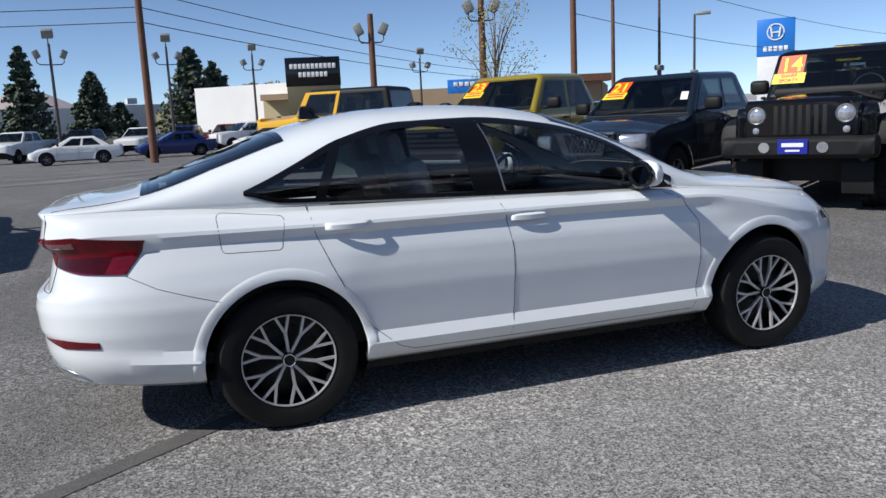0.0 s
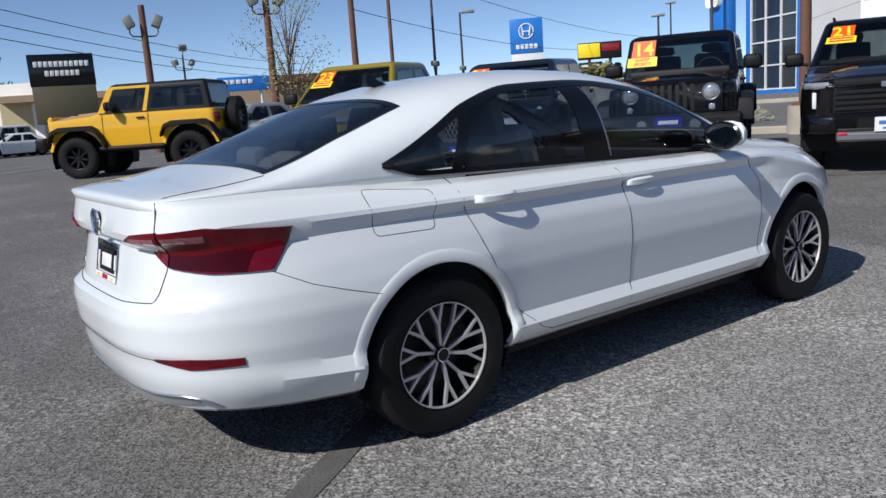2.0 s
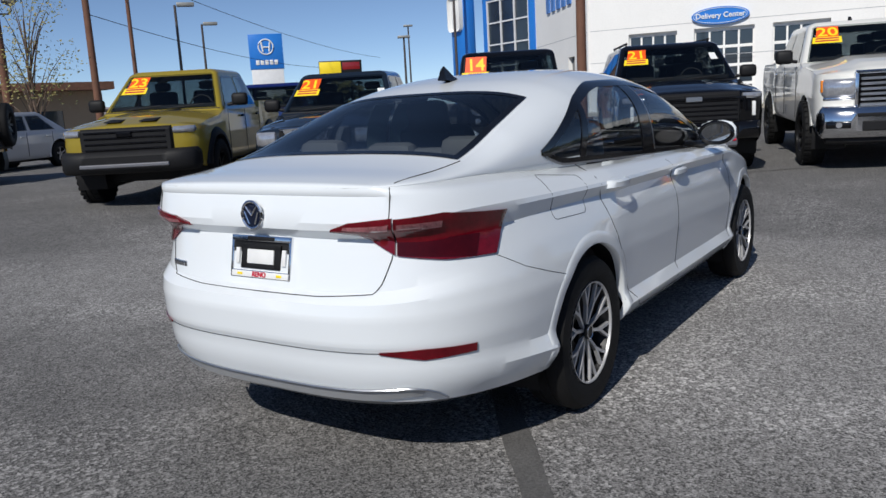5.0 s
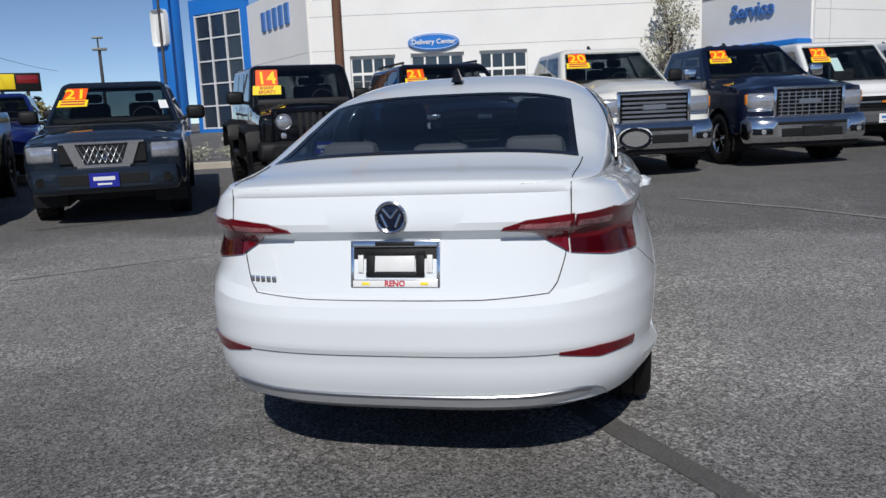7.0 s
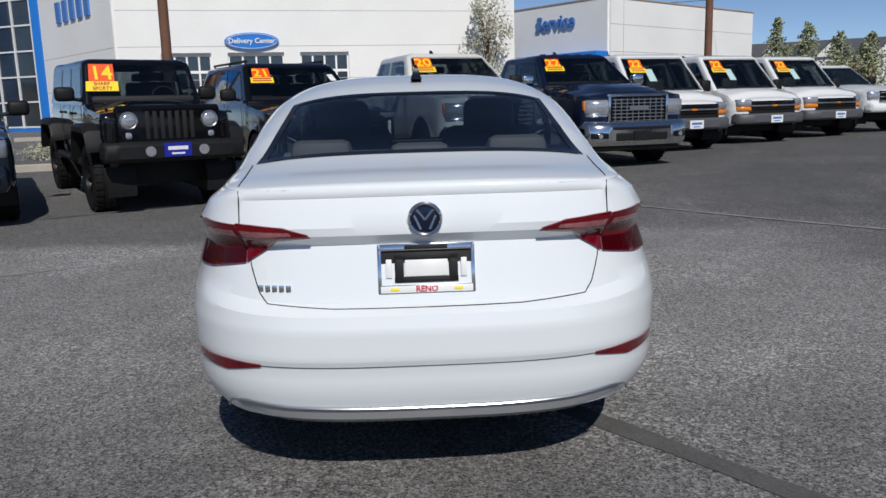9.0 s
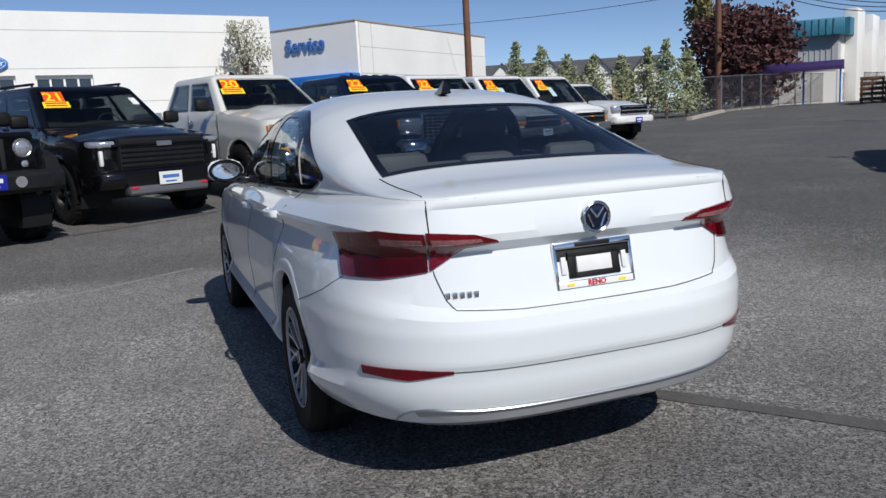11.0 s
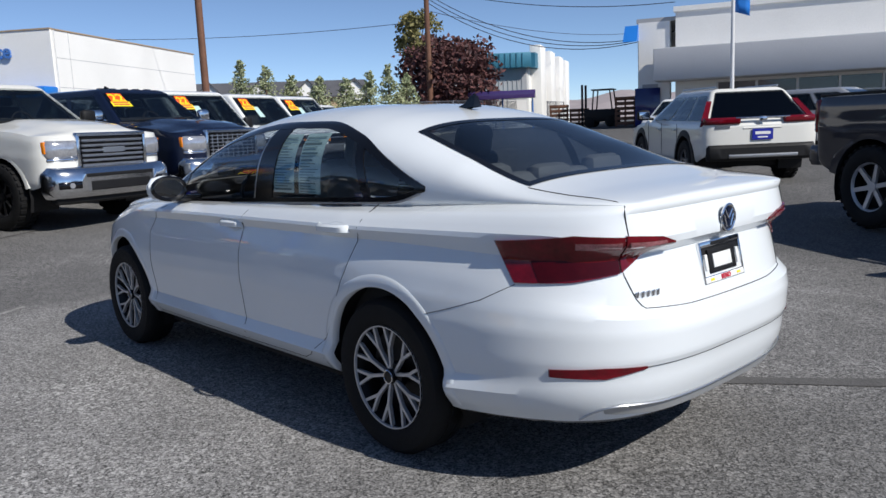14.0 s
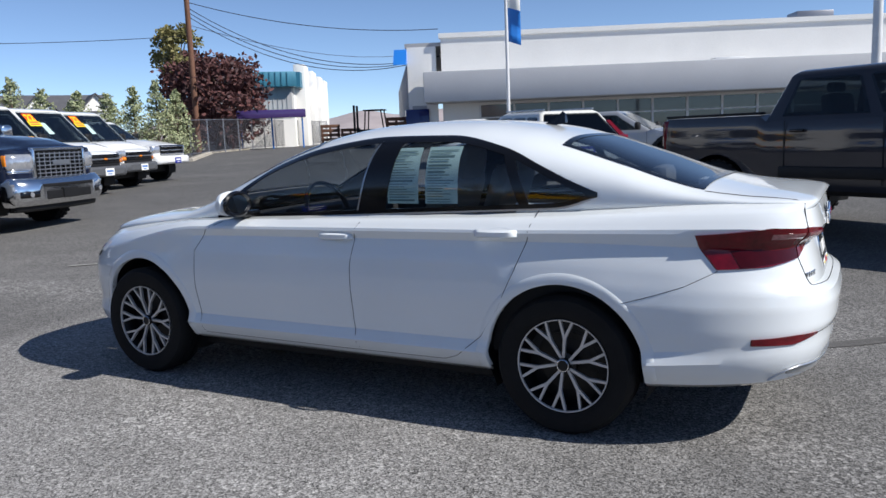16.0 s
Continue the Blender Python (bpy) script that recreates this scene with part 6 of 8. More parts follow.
# off-road vehicles
def jeep(x, y, hd, mat, label, top_mat, wb, spare, number=None, words=""):
    P = dict(wb=wb, fo=0.62, ro=0.62, w=0.80, rt=0.435, tw=0.33, out=0.10, zs=0.58, zh0=1.30, zh1=1.36, zb=1.34, zt=1.34, zr=1.93, cab=(-0.52, -0.80, -wb - 0.42, -wb - 0.52), wt=0.70, tuck=0.02, windows=((0.06, 0.40), (0.44, 0.95)) if spare else ((0.05, 0.30), (0.34, 0.60), (0.64, 0.96)), doors=(-0.6, -1.6) if spare else (-0.6, -1.5, -2.4), mat=mat, roof_mat=top_mat, spokes=8, rim_mat=ALLOY_D, round=(0.20, 7.0), dome=0.03, gap=0.17, handle=TRIM, rim=0.235)
    v, Q = vehicle("off_road_vehicle", label, "car", x, y, hd, P)
    fo = 0.62
    g = nose_box(v, "grille", mat, fo + 0.02, 0, 1.10, 0.10, 1.28, 0.46, 0.05)
    for k in range(7):
        bm = fresh()
        box(bm, (fo + 0.068, -0.27 + k * 0.09, 1.09), (0.012, 0.05, 0.34), 0.005)
        part("grille_slot", bm, SEAM, g)
    for s in (-1, 1):
        bm = fresh()
        lathe(bm, [(0.001, 0.03), (0.06, 0.028), (0.088, 0.012), (0.095, 0.0)], seg=26)
        bmesh.ops.transform(bm, matrix=pose(fo + 0.065, s * 0.49, 1.15, 0, 0, -90), verts=bm.verts)
        h = part("headlamp", bm, LENS, v, "round clear headlamp")
        bm = fresh()
        tube(bm, [(fo + 0.075, s * 0.49 + 0.098 * math.cos(2 * math.pi * i / 24), 1.15 + 0.098 * math.sin(2 * math.pi * i / 24)) for i in range(25)], 0.012, 5)
        part("lamp_ring", bm, SATIN, h)
        nose_box(v, "turn_signal", LENS, fo + 0.06, s * 0.50, 0.97, 0.04, 0.09, 0.09, 0.03, h)
        # flat fenders over the wheels
        for ax, ln in ((0.0, 1.08), (-wb, 1.12)):
            bm = fresh()
            pts = [(-ln * 0.60, 0.70), (-ln * 0.46, 1.00), (-ln * 0.34, 1.085), (ln * 0.30, 1.085), (ln * 0.45, 1.02), (ln * 0.52, 0.86)]
            rows = [[bm.verts.new((ax + px, s * yy, pz + dz)) for px, pz in pts] for yy, dz in ((0.74, 0.02), (0.93, 0.015), (0.975, -0.015), (0.975, -0.075), (0.955, -0.085), (0.74, -0.06))]
            for a, c in zip(rows, rows[1:] + rows[:1]):
                for k in range(len(pts) - 1):
                    bm.faces.new((a[k], a[k + 1], c[k + 1], c[k]))
            for e in (0, -1):
                bm.faces.new([r[e] for r in rows])
            part("fender", bm, TRIM, v, "flat black fender", angle=30)
        bm = fresh()
        rod(bm, (-0.52, s * 0.86, 0.60), (-wb + 0.55, s * 0.86, 0.60), 0.05, seg=10)
        part("side_step", bm, TRIM, v)
    b = nose_box(v, "front_bumper", TRIM, fo + 0.22, 0, 0.78, 0.22, 1.72, 0.24, 0.05, label="black steel bumper")
    for s in (-1, 1):
        bm = fresh()
        rod(bm, (fo + 0.31, s * 0.32, 0.79), (fo + 0.345, s * 0.32, 0.79), 0.062, seg=18)
        part("fog_lamp", bm, LENS, b)
    if number:
        plate(v, fo + 0.345, 0.80)
        sticker(v, Q["front"], 0.16, 0.64, number, words, 0.36)
    if spare:
        w, h = wheel(v, -wb - 0.80, 0.0, 1, 0.42, 0.235, 0.28, "", "spare_wheel")
        w.location = (-wb - 0.80, 0.02, 1.12)
        w.rotation_euler = (0, 0, radians(90))
        bm = fresh()
        for k in range(8):
            a = 2 * math.pi * k / 8
            spoke(bm, 1, (a, a), 0.03, 0.225, 0.022, 0.02, h * 0.62, h * 0.78, 0.03)
        part("rim", bm, ALLOY_D, w)
        for s in (-1, 1):
            nose_box(v, "tail_lamp", LAMP_RED, -wb - 0.62, s * 0.68, 1.12, 0.07, 0.14, 0.22, 0.02)
        nose_box(v, "rear_bumper", TRIM, -wb - 0.70, 0, 0.76, 0.18, 1.6, 0.20, 0.04)
    if spare:
        for q, flip in ((Q["left"], False), (Q["right"], True)):
            for e0, e1, t0, t1 in ((0.0, 0.062, 0.0, 0.95), (0.398, 0.432, 0.0, 0.95), (0.062, 0.398, 0.855, 0.95)):
                e0, e1 = (1 - e1, 1 - e0) if flip else (e0, e1)
                part("door_frame", pane(q, e0, e1, t0, t1, 0.009, 0.02), mat, v, "yellow window frame of the door")
    hood_seam = fresh()
    for s in (-1, 1):
        box(hood_seam, (0.05, s * 0.62, 1.345), (0.10, 0.035, 0.035), 0.01)
    part("hood_latch", hood_seam, TRIM, v)
    return v, Q


black_jeep, Q = jeep(7.19, 3.38, 211, BLACKP, "black off-road vehicle with round headlamps and slotted grille", BLACKP, 2.95, False, "14", "SHARP\nSPORTY")
yellow_jeep, Q = jeep(2.66, 15.5, 140, YELLOW, "bright yellow two-door off-road vehicle with black hardtop", TRIM, 2.46, True)

# white crossover seen from behind
CRV = dict(wb=2.66, fo=0.92, ro=0.98, w=0.925, rt=0.355, tw=0.235, zs=0.34, zh0=0.92, zh1=1.06, zb=1.0, zt=1.04, zr=1.53, cab=(-0.42, -1.35, -3.05, -3.50), wt=0.60, windows=((0.10, 0.40), (0.43, 0.70), (0.73, 0.95)), doors=(-0.55, -1.4, -2.3), mat=CREAM, spokes=5, rear_pane=(0.05, 0.95, 0.03, 0.95), rear_glass=GLASS_D, flare=0.02)
crossover, Q = vehicle("crossover", "pearl-white crossover with tall red tail lamps", "car", 5.92, -11.83, -42, CRV)
xe = -2.66 - 0.98
for s in (-1, 1):
    e0, e1 = (-0.03, 0.03) if s > 0 else (0.97, 1.03)
    l = part("tail_lamp", pane(Q["rear"], e0, e1, -0.05, 0.66, 0.012, 0.06), LAMP_RED, crossover, "tall red tail lamp")
    nose_box(crossover, "lamp_wing", LAMP_RED, xe + 0.02, s * 0.62, 1.02, 0.10, 0.56, 0.11, 0.03, l)
nose_box(crossover, "tailgate_chrome", CHROME, xe - 0.01, 0, 1.06, 0.04, 0.86, 0.03, 0.01)
nose_box(crossover, "badge", CHROME, xe - 0.03, 0, 1.04, 0.03, 0.12, 0.08, 0.02)
nose_box(crossover, "rear_bumper", TRIM, xe + 0.02, 0, 0.52, 0.16, 1.72, 0.26, 0.05, label="black lower bumper")
nose_box(crossover, "bumper_trim", SATIN, xe - 0.06, 0, 0.47, 0.04, 1.1, 0.06, 0.02)
nose_box(crossover, "name_bar", SATIN, xe - 0.005, 0.62, 0.93, 0.02, 0.22, 0.05, 0.008)
nose_box(crossover, "number_recess", CREAM, xe + 0.01, 0, 0.90, 0.04, 0.62, 0.04, 0.015)
plate(crossover, xe - 0.02, 0.80, True, True)
for s in (-1, 1):
    bm = fresh()
    rod(bm, (-1.35, s * 0.50, 1.555), (-3.0, s * 0.50, 1.555), 0.016, seg=8)
    part("roof_rail", bm, SATIN, crossover)

# dark grey pickup whose flank fills the view
TUN = dict(wb=3.98, fo=1.0, ro=0.90, w=1.01, rt=0.42, tw=0.285, zs=0.52, zh0=1.24, zh1=1.38, zb=1.30, zr=1.83, cab=(-0.62, -1.40, -3.15, -3.34), bed=1.37, wt=0.75, windows=((0.10, 0.50), (0.55, 0.92)), doors=(-0.75, -1.95, -3.05), mat=GREYP, spokes=6, flare=0.008, flare_mat=GREYP, rim_mat=ALLOY, rim=0.25, handle=GLOSSY)
tundra, Q = vehicle("pickup_truck", "dark metallic grey full-size pickup truck with silver wheels", "truck", -3.50, -4.72, 150, TUN)
for s in (-1, 1):
    nose_box(tundra, "tail_lamp", LAMP_RED, -4.87, s * 0.92, 1.15, 0.10, 0.15, 0.36, 0.03)
    bm = fresh()
    box(bm, (-1.9, s * 1.03, 0.72), (2.4, 0.03, 0.12), 0.012)
    part("door_moulding", bm, TRIM, tundra)
nose_box(tundra, "rear_bumper", GREYP, -4.93, 0, 0.72, 0.20, 1.9, 0.22, 0.05)
nose_box(tundra, "bed_rail", TRIM, -4.10, 0.90, 1.375, 1.40, 0.10, 0.03, 0.01)
nose_box(tundra, "bed_rail", TRIM, -4.10, -0.90, 1.375, 1.40, 0.10, 0.03, 0.01)

# cars farther off
CAR = dict(wb=2.65, fo=0.88, ro=1.0, w=0.87, rt=0.32, tw=0.2, zs=0.25, zh0=0.72, zh1=0.92, zb=0.93, zt=0.95, zr=1.42, cab=(-0.25, -1.15, -2.35, -3.05), wt=0.60, windows=((0.16, 0.48), (0.52, 0.84)), doors=(-0.5, -1.5, -2.4), mat=WHITE_B, spokes=5)
for x, y, hd, mt, lb in ((-6.2, 40.6, 185, WHITE_B, "white sedan parked by the street"), (-1.2, 44.5, 190, BLUEP, "blue hatchback parked by the street"), (4.8, 50, 190, WHITE_B, "white car across the street"), (6.0, 17.6, 200, SILVERP, "silver sedan behind the yellow vehicle")):
    P = dict(CAR)
    P["mat"] = mt
    vehicle("sedan_car", lb, "car", x, y, hd, P)
FAR_T = dict(SILV)
for x, y, hd, mt, lb in ((-9.5, 48, 250, WHITE_B, "white pickup truck on the lot across the street"), (-6.0, 51, 250, BLACKP, "black pickup truck on the lot across the street"), (-2.5, 53, 250, WHITE_B, "white pickup truck across the street"), (0.5, 55, 250, BLUEP, "blue pickup truck across the street"), (3.6, 56, 250, REDP, "red pickup truck across the street"), (6.4, 56, 250, WHITE_B, "white pickup truck across the street"), (8.2, 41, 200, SILVERP, "silver pickup truck at the lot's edge")):
    P = dict(FAR_T)
    P["mat"] = mt
    vehicle("pickup_truck", lb, "truck", x, y, hd, P)
P = dict(SUV)
P["mat"] = WHITE_B
vehicle("sport_utility", "white sport utility vehicle across the street", "car", 3.6, 52, 200, P)
P = dict(FRO)
P["mat"] = BLUEP
vehicle("pickup_truck", "blue pickup truck between the olive and slate ones", "truck", 9.3, 10.6, 215, P)
P = dict(CRV)
P["mat"] = SILVERP
vehicle("crossover", "silver crossover behind the white one", "car", 3.2, -16.8, 180, P)
P["mat"] = WHITE_B
vehicle("crossover", "white crossover near the flagpole", "car", 10.4, -19.0, 112, P)
P = dict(SUV)
P["mat"] = WHITE_B
vehicle("sport_utility", "white sport utility vehicle with a roof rack", "car", -0.5, -15.2, 10, P)
P = dict(SUV)
P["mat"] = SILVERP
vehicle("sport_utility", "silver sport utility vehicle parked behind the sedan, casting a shadow", "car", -5.0, 8.2, 92, P)


# ---- buildings ----
def wall_run(bm, a, b, z0, z1, th, holes=()):
    """A straight wall from a to b with real openings (s0, s1, za, zb), in metres along it."""
    a, b = Vector(a), Vector(b)
    ln = (b - a).length
    ang = math.atan2((b - a).y, (b - a).x)

    def put(s0, s1, za, zb):
        if s1 - s0 > 0.01 and zb - za > 0.01:
            vs = box(bm, ((s0 + s1) / 2, 0, (za + zb) / 2), (s1 - s0, th, zb - za))
            bmesh.ops.transform(bm, matrix=pose(a.x, a.y, 0, 0, 0, math.degrees(ang)), verts=vs)
    s = 0.0
    for s0, s1, za, zb in sorted(holes):
        put(s, s0, z0, z1)
        put(s0, s1, z0, za)
        put(s0, s1, zb, z1)
        s = s1
    put(s, ln, z0, z1)
    return ang


def along(a, b, s, out=0.0, z=0.0):
    a, b = Vector(a), Vector(b)
    d = (b - a).normalized()
    p = a + d * s + Vector((d.y, -d.x)) * out
    return Vector((p.x, p.y, z))


def wall_box(name, mat, parent, a, b, s0, s1, z0, z1, out0, out1, bevel=0.0, label=""):
    a, b = Vector(a), Vector(b)
    ang = math.degrees(math.atan2((b - a).y, (b - a).x))
    bm = fresh()
    vs = box(bm, ((s0 + s1) / 2, -(out0 + out1) / 2, (z0 + z1) / 2), (s1 - s0, abs(out1 - out0), z1 - z0), bevel)
    bmesh.ops.transform(bm, matrix=pose(a.x, a.y, 0, 0, 0, ang), verts=bm.verts)
    return part(name, bm, mat, parent, label)


def letters(txt, size, depth, mat, a, b, s, z, out, parent, name="letters"):
    a, b = Vector(a), Vector(b)
    ang = math.degrees(math.atan2((b - a).y, (b - a).x))
    bm = text_mesh(txt, size, depth, size * 0.02)
    p = along(a, b, s, out, z)
    bmesh.ops.transform(bm, matrix=pose(p.x, p.y, p.z, 0, 0, ang), verts=bm.verts)
    return part(name, bm, mat, parent)


def building(name, label):
    return thing(name, label, "building", pose(0, 0, 0))


# dealership: the walls are walked with their outside on the right-hand side
show = building("dealership", "white stucco car dealership with service bays and blue trim")
A, B = (31.1, 12.2), (34.6, -5.0)
BAYS = [(1.7, 3.75), (4.45, 6.85), (7.55, 9.7)]
edges = [0.0] + [s for bay in BAYS for s in bay] + [17.55]
for i in range(0, len(edges), 2):
    wall_box("bay_pier", WALLW, show, A, B, edges[i], edges[i + 1], 0.3, 3.95, -0.15, 0.15)
wall_box("bay_wall", WALLW, show, A, B, 0.0, 17.55, 3.95, 6.45, -0.15, 0.15)
for s0, s1 in BAYS:
    d = wall_box("bay_door", WINDOWD, show, A, B, s0, s1, 0.6, 3.95, -0.12, -0.06)
    for k in range(4):
        wall_box("door_rail", WALLW, d, A, B, s0, s1, 0.75 + k * 0.78, 0.87 + k * 0.78, -0.06, -0.03)
    for k in range(5):
        x = lerp(s0 + 0.03, s1 - 0.03, k / 4)
        wall_box("door_stile", WALLW, d, A, B, x - 0.04, x + 0.04, 0.6, 3.95, -0.06, -0.035)
    wall_box("door_head", WALLW, d, A, B, s0, s1, 3.8, 3.95, -0.06, -0.03)
for k in (1.9, 3.3, 4.8):
    wall_box("score_line", WALLG, show, A, B, 0.0, 17.4, k + 0.9, k + 0.925, 0.15, 0.153)
bm = fresh()
p = along(A, B, 5.5, 0.22, 4.42)
for r, mt, nm, dep in ((1.0, SIGNB, "oval_sign", 0.14), (0.9, PLATE_W, "oval_ring", 0.15)):
    bm = fresh()
    ring = [bm.verts.new((1.15 * r * math.cos(2 * math.pi * i / 40), -dep * 0.5, 0.36 * r * math.sin(2 * math.pi * i / 40))) for i in range(40)]
    back = [bm.verts.new((v.co.x, 0.1, v.co.z)) for v in ring]
    bm.faces.new(ring)
    for i in range(40):
        bm.faces.new((ring[i], ring[(i + 1) % 40], back[(i + 1) % 40], back[i]))
    ang = math.degrees(math.atan2(B[1] - A[1], B[0] - A[0]))
    bmesh.ops.transform(bm, matrix=pose(p.x, p.y, p.z, 0, 0, ang), verts=bm.verts)
    if r < 1:
        bm2 = fresh()
        bm.free()
        tube(bm2, [(1.07 * math.cos(2 * math.pi * i / 40), -0.075, 0.31 * math.sin(2 * math.pi * i / 40)) for i in range(41)], 0.012, 5)
        bmesh.ops.transform(bm2, matrix=pose(p.x, p.y, p.z, 0, 0, ang), verts=bm2.verts)
        part(nm, bm2, mt, show)
    else:
        part(nm, bm, mt, show)
letters("Delivery Center", 0.30, 0.02, PLATE_W, A, B, 5.5, 4.42, 0.31, show)
# return wall with the franchise lettering, shown as plain bars
C, D = (39.0, 19.2), (31.1, 12.2)
bm = fresh()
wall_run(bm, C, D, 0.3, 7.4, 0.3, [(7.6, 8.6, 0.6, 3.3)])
part("return_wall", bm, WALLW, show)
wall_box("side_door", WINDOWD, show, C, D, 7.6, 8.6, 0.6, 3.3, -0.1, -0.05)
for k in range(5):
    wall_box("name_bar", LETTER_B, show, C, D, 4.2 + k * 0.9, 4.72 + k * 0.9, 5.75, 6.7, 0.15, 0.24)
for k in (2.6, 4.2):
    wall_box("score_line", WALLG, show, C, D, 0, 10.5, k, k + 0.025, 0.15, 0.153)
# glazed entrance bay and blue portal
bm = fresh()
wall_run(bm, (39.6, 22.6), (37.7, 18.2), 0.3, 8.2, 0.25, [(0.35, 4.3, 0.9, 7.35)])
part("entrance_wall", bm, SIGNB, show)
gl = wall_box("glazing", WINDOWD, show, (39.6, 22.6), (37.7, 18.2), 0.35, 4.3, 0.9, 7.35, -0.05, 0.02)
for k in range(4):
    s = 0.4 + k * 1.28
    wall_box("mullion", POLEW, gl, (39.6, 22.6), (37.7, 18.2), s - 0.05, s + 0.05, 0.9, 7.35, 0.02, 0.10)
for k in range(6):
    wall_box("transom", POLEW, gl, (39.6, 22.6), (37.7, 18.2), 0.35, 4.3, 0.92 + k * 1.26, 1.0 + k * 1.26, 0.02, 0.09)
por = wall_box("portal", SIGNB, show, (38.6, 24.0), (37.9, 22.3), 0.0, 1.5, 0.8, 10.5, -0.4, 0.5, 0.25, "tall blue portal")
wall_box("emblem", PLATE_W, por, (38.6, 24.0), (37.9, 22.3), 0.15, 1.35, 5.6, 7.6, 0.5, 0.56, 0.25)
# roof of the bays and service wing
bm = fresh()
slab(bm, [(31.1, 12.2, 6.3), (39.0, 19.2, 6.3), (56, 14, 6.3), (56, -4, 6.3), (34.6, -5.0, 6.3)], (0, 0, 1), 0.2)
part("roof", bm, WALLG, show)
S0, S1, S2 = (51.8, -6.2), (44.3, -12.0), (54.3, -24.9)
bm = fresh()
wall_run(bm, S0, S1, 0.5, 7.55, 0.3)
part("service_wall", bm, WALLW, show)
bm = fresh()
wall_run(bm, S1, S2, 0.5, 7.5, 0.3)
part("service_flank", bm, WALLW, show)
wall_box("parapet_cap", WALLT, show, S0, S1, 0, 9.5, 7.55, 7.62, -0.2, 0.2)
wall_box("parapet_cap", WALLT, show, S1, S2, 0, 16.4, 7.5, 7.57, -0.2, 0.2)
for k in (2.6, 4.4, 6.0):
    wall_box("score_line", WALLG, show, S1, S2, 0, 16.3, k, k + 0.03, 0.15, 0.155)
wall_box("score_line", WALLG, show, S1, S2, 1.2, 1.23, 0.5, 7.5, 0.15, 0.156)
wall_box("awning", SIGNB, show, S0, S1, 2.0, 9.6, 3.9, 4.45, 0.1, 1.3, 0.1, "blue band over the service door")
letters("Service", 1.1, 0.05, LETTER_B, S0, S1, 5.5, 6.45, 0.28, show)
for k in (9.5, 13.0):
    wall_box("roof_unit", POLEW, show, S1, S2, k, k + 1.1, 7.5, 8.0, -3.2, -2.2, 0.08)
bm = fresh()
slab(bm, [(51.8, -6.2, 7.4), (44.3, -12.0, 7.4), (54.3, -24.9, 7.4), (64, -19, 7.4)], (0, 0, 1), 0.2)
part("service_roof", bm, WALLG, show)

# white building with the grey canopy
south = building("white_building", "long white building with a grey canopy band")
W0, W1 = (19.8, -35.0), (-26.0, -57.5)
bm = fresh()
wall_run(bm, W0, W1, 0.4, 6.7, 0.35, [(2.0, 46.0, 0.8, 3.0)])
part("long_wall", bm, WALLW, south)
wall_box("parapet_cap", WALLW, south, W0, W1, -0.1, 51, 6.7, 6.95, -0.25, 0.28)
wall_box("canopy", material("pale_grey_panel", (0.60, 0.60, 0.61), 0.7, 0, 0.04, 0.4, 0.04, 25, 0.1), south, W0, W1, -0.9, 50, 3.15, 4.75, 0.2, 2.4, 0.05, "deep grey canopy band")
gl = wall_box("shop_glazing", WINDOWD, south, W0, W1, 2.0, 46.0, 0.8, 3.0, -0.06, 0.0)
for k in range(24):
    wall_box("mullion", POLEW, gl, W0, W1, 2.0 + k * 1.9, 2.12 + k * 1.9, 0.8, 3.0, 0.0, 0.08)
wall_box("transom", POLEW, gl, W0, W1, 2.0, 46.0, 2.25, 2.33, 0.0, 0.07)
wall_box("corner_block", WALLW, south, W0, W1, -1.9, -0.3, 0.4, 6.3, -1.0, 0.0)
wall_box("corner_gap", WALLG, south, W0, W1, -1.7, -0.9, 0.4, 3.1, 0.0, 0.06)
bm = fresh()
q = [along(W0, W1, -2.6, o, zz) for o, zz in ((0.0, 6.2), (0.0, 5.4), (0.9, 5.3))] + []
q2 = [along(W0, W1, -1.9, o, zz) for o, zz in ((0.0, 6.2), (0.0, 5.4), (0.9, 5.3))]
va, vb = [bm.verts.new(p) for p in q], [bm.verts.new(p) for p in q2]
for i in range(3):
    bm.faces.new((va[i], va[(i + 1) % 3], vb[(i + 1) % 3], vb[i]))
bm.faces.new(va)
bm.faces.new(vb[::-1])
part("small_awning", bm, SIGNB, south)
wall_box("roof_unit", STEEL, south, W0, W1, 20.5, 22.6, 6.9, 7.7, -4.5, -3.0, 0.05)
wall_box("roof_unit", POLEW, south, W0, W1, 14.6, 16.2, 4.72, 4.95, 0.4, 1.2, 0.04)
bm = fresh()
a, b = Vector(along(W0, W1, -2, 0.0)), Vector(along(W0, W1, 46, 0.0))
n = Vector((18, -36, 0)).normalized() * 18
slab(bm, [(a.x, a.y, 6.5), (b.x, b.y, 6.5), (b.x + n.x, b.y + n.y, 6.5), (a.x + n.x, a.y + n.y, 6.5)], (0, 0, 1), 0.2)
part("roof", bm, WALLG, south)
bm = fresh()
e = along(W0, W1, -1.9, -1.0)
wall_run(bm, (e.x + 14, e.y - 22), (e.x, e.y), 0.4, 5.4, 0.3)
part("far_flank", bm, WALLG, south)

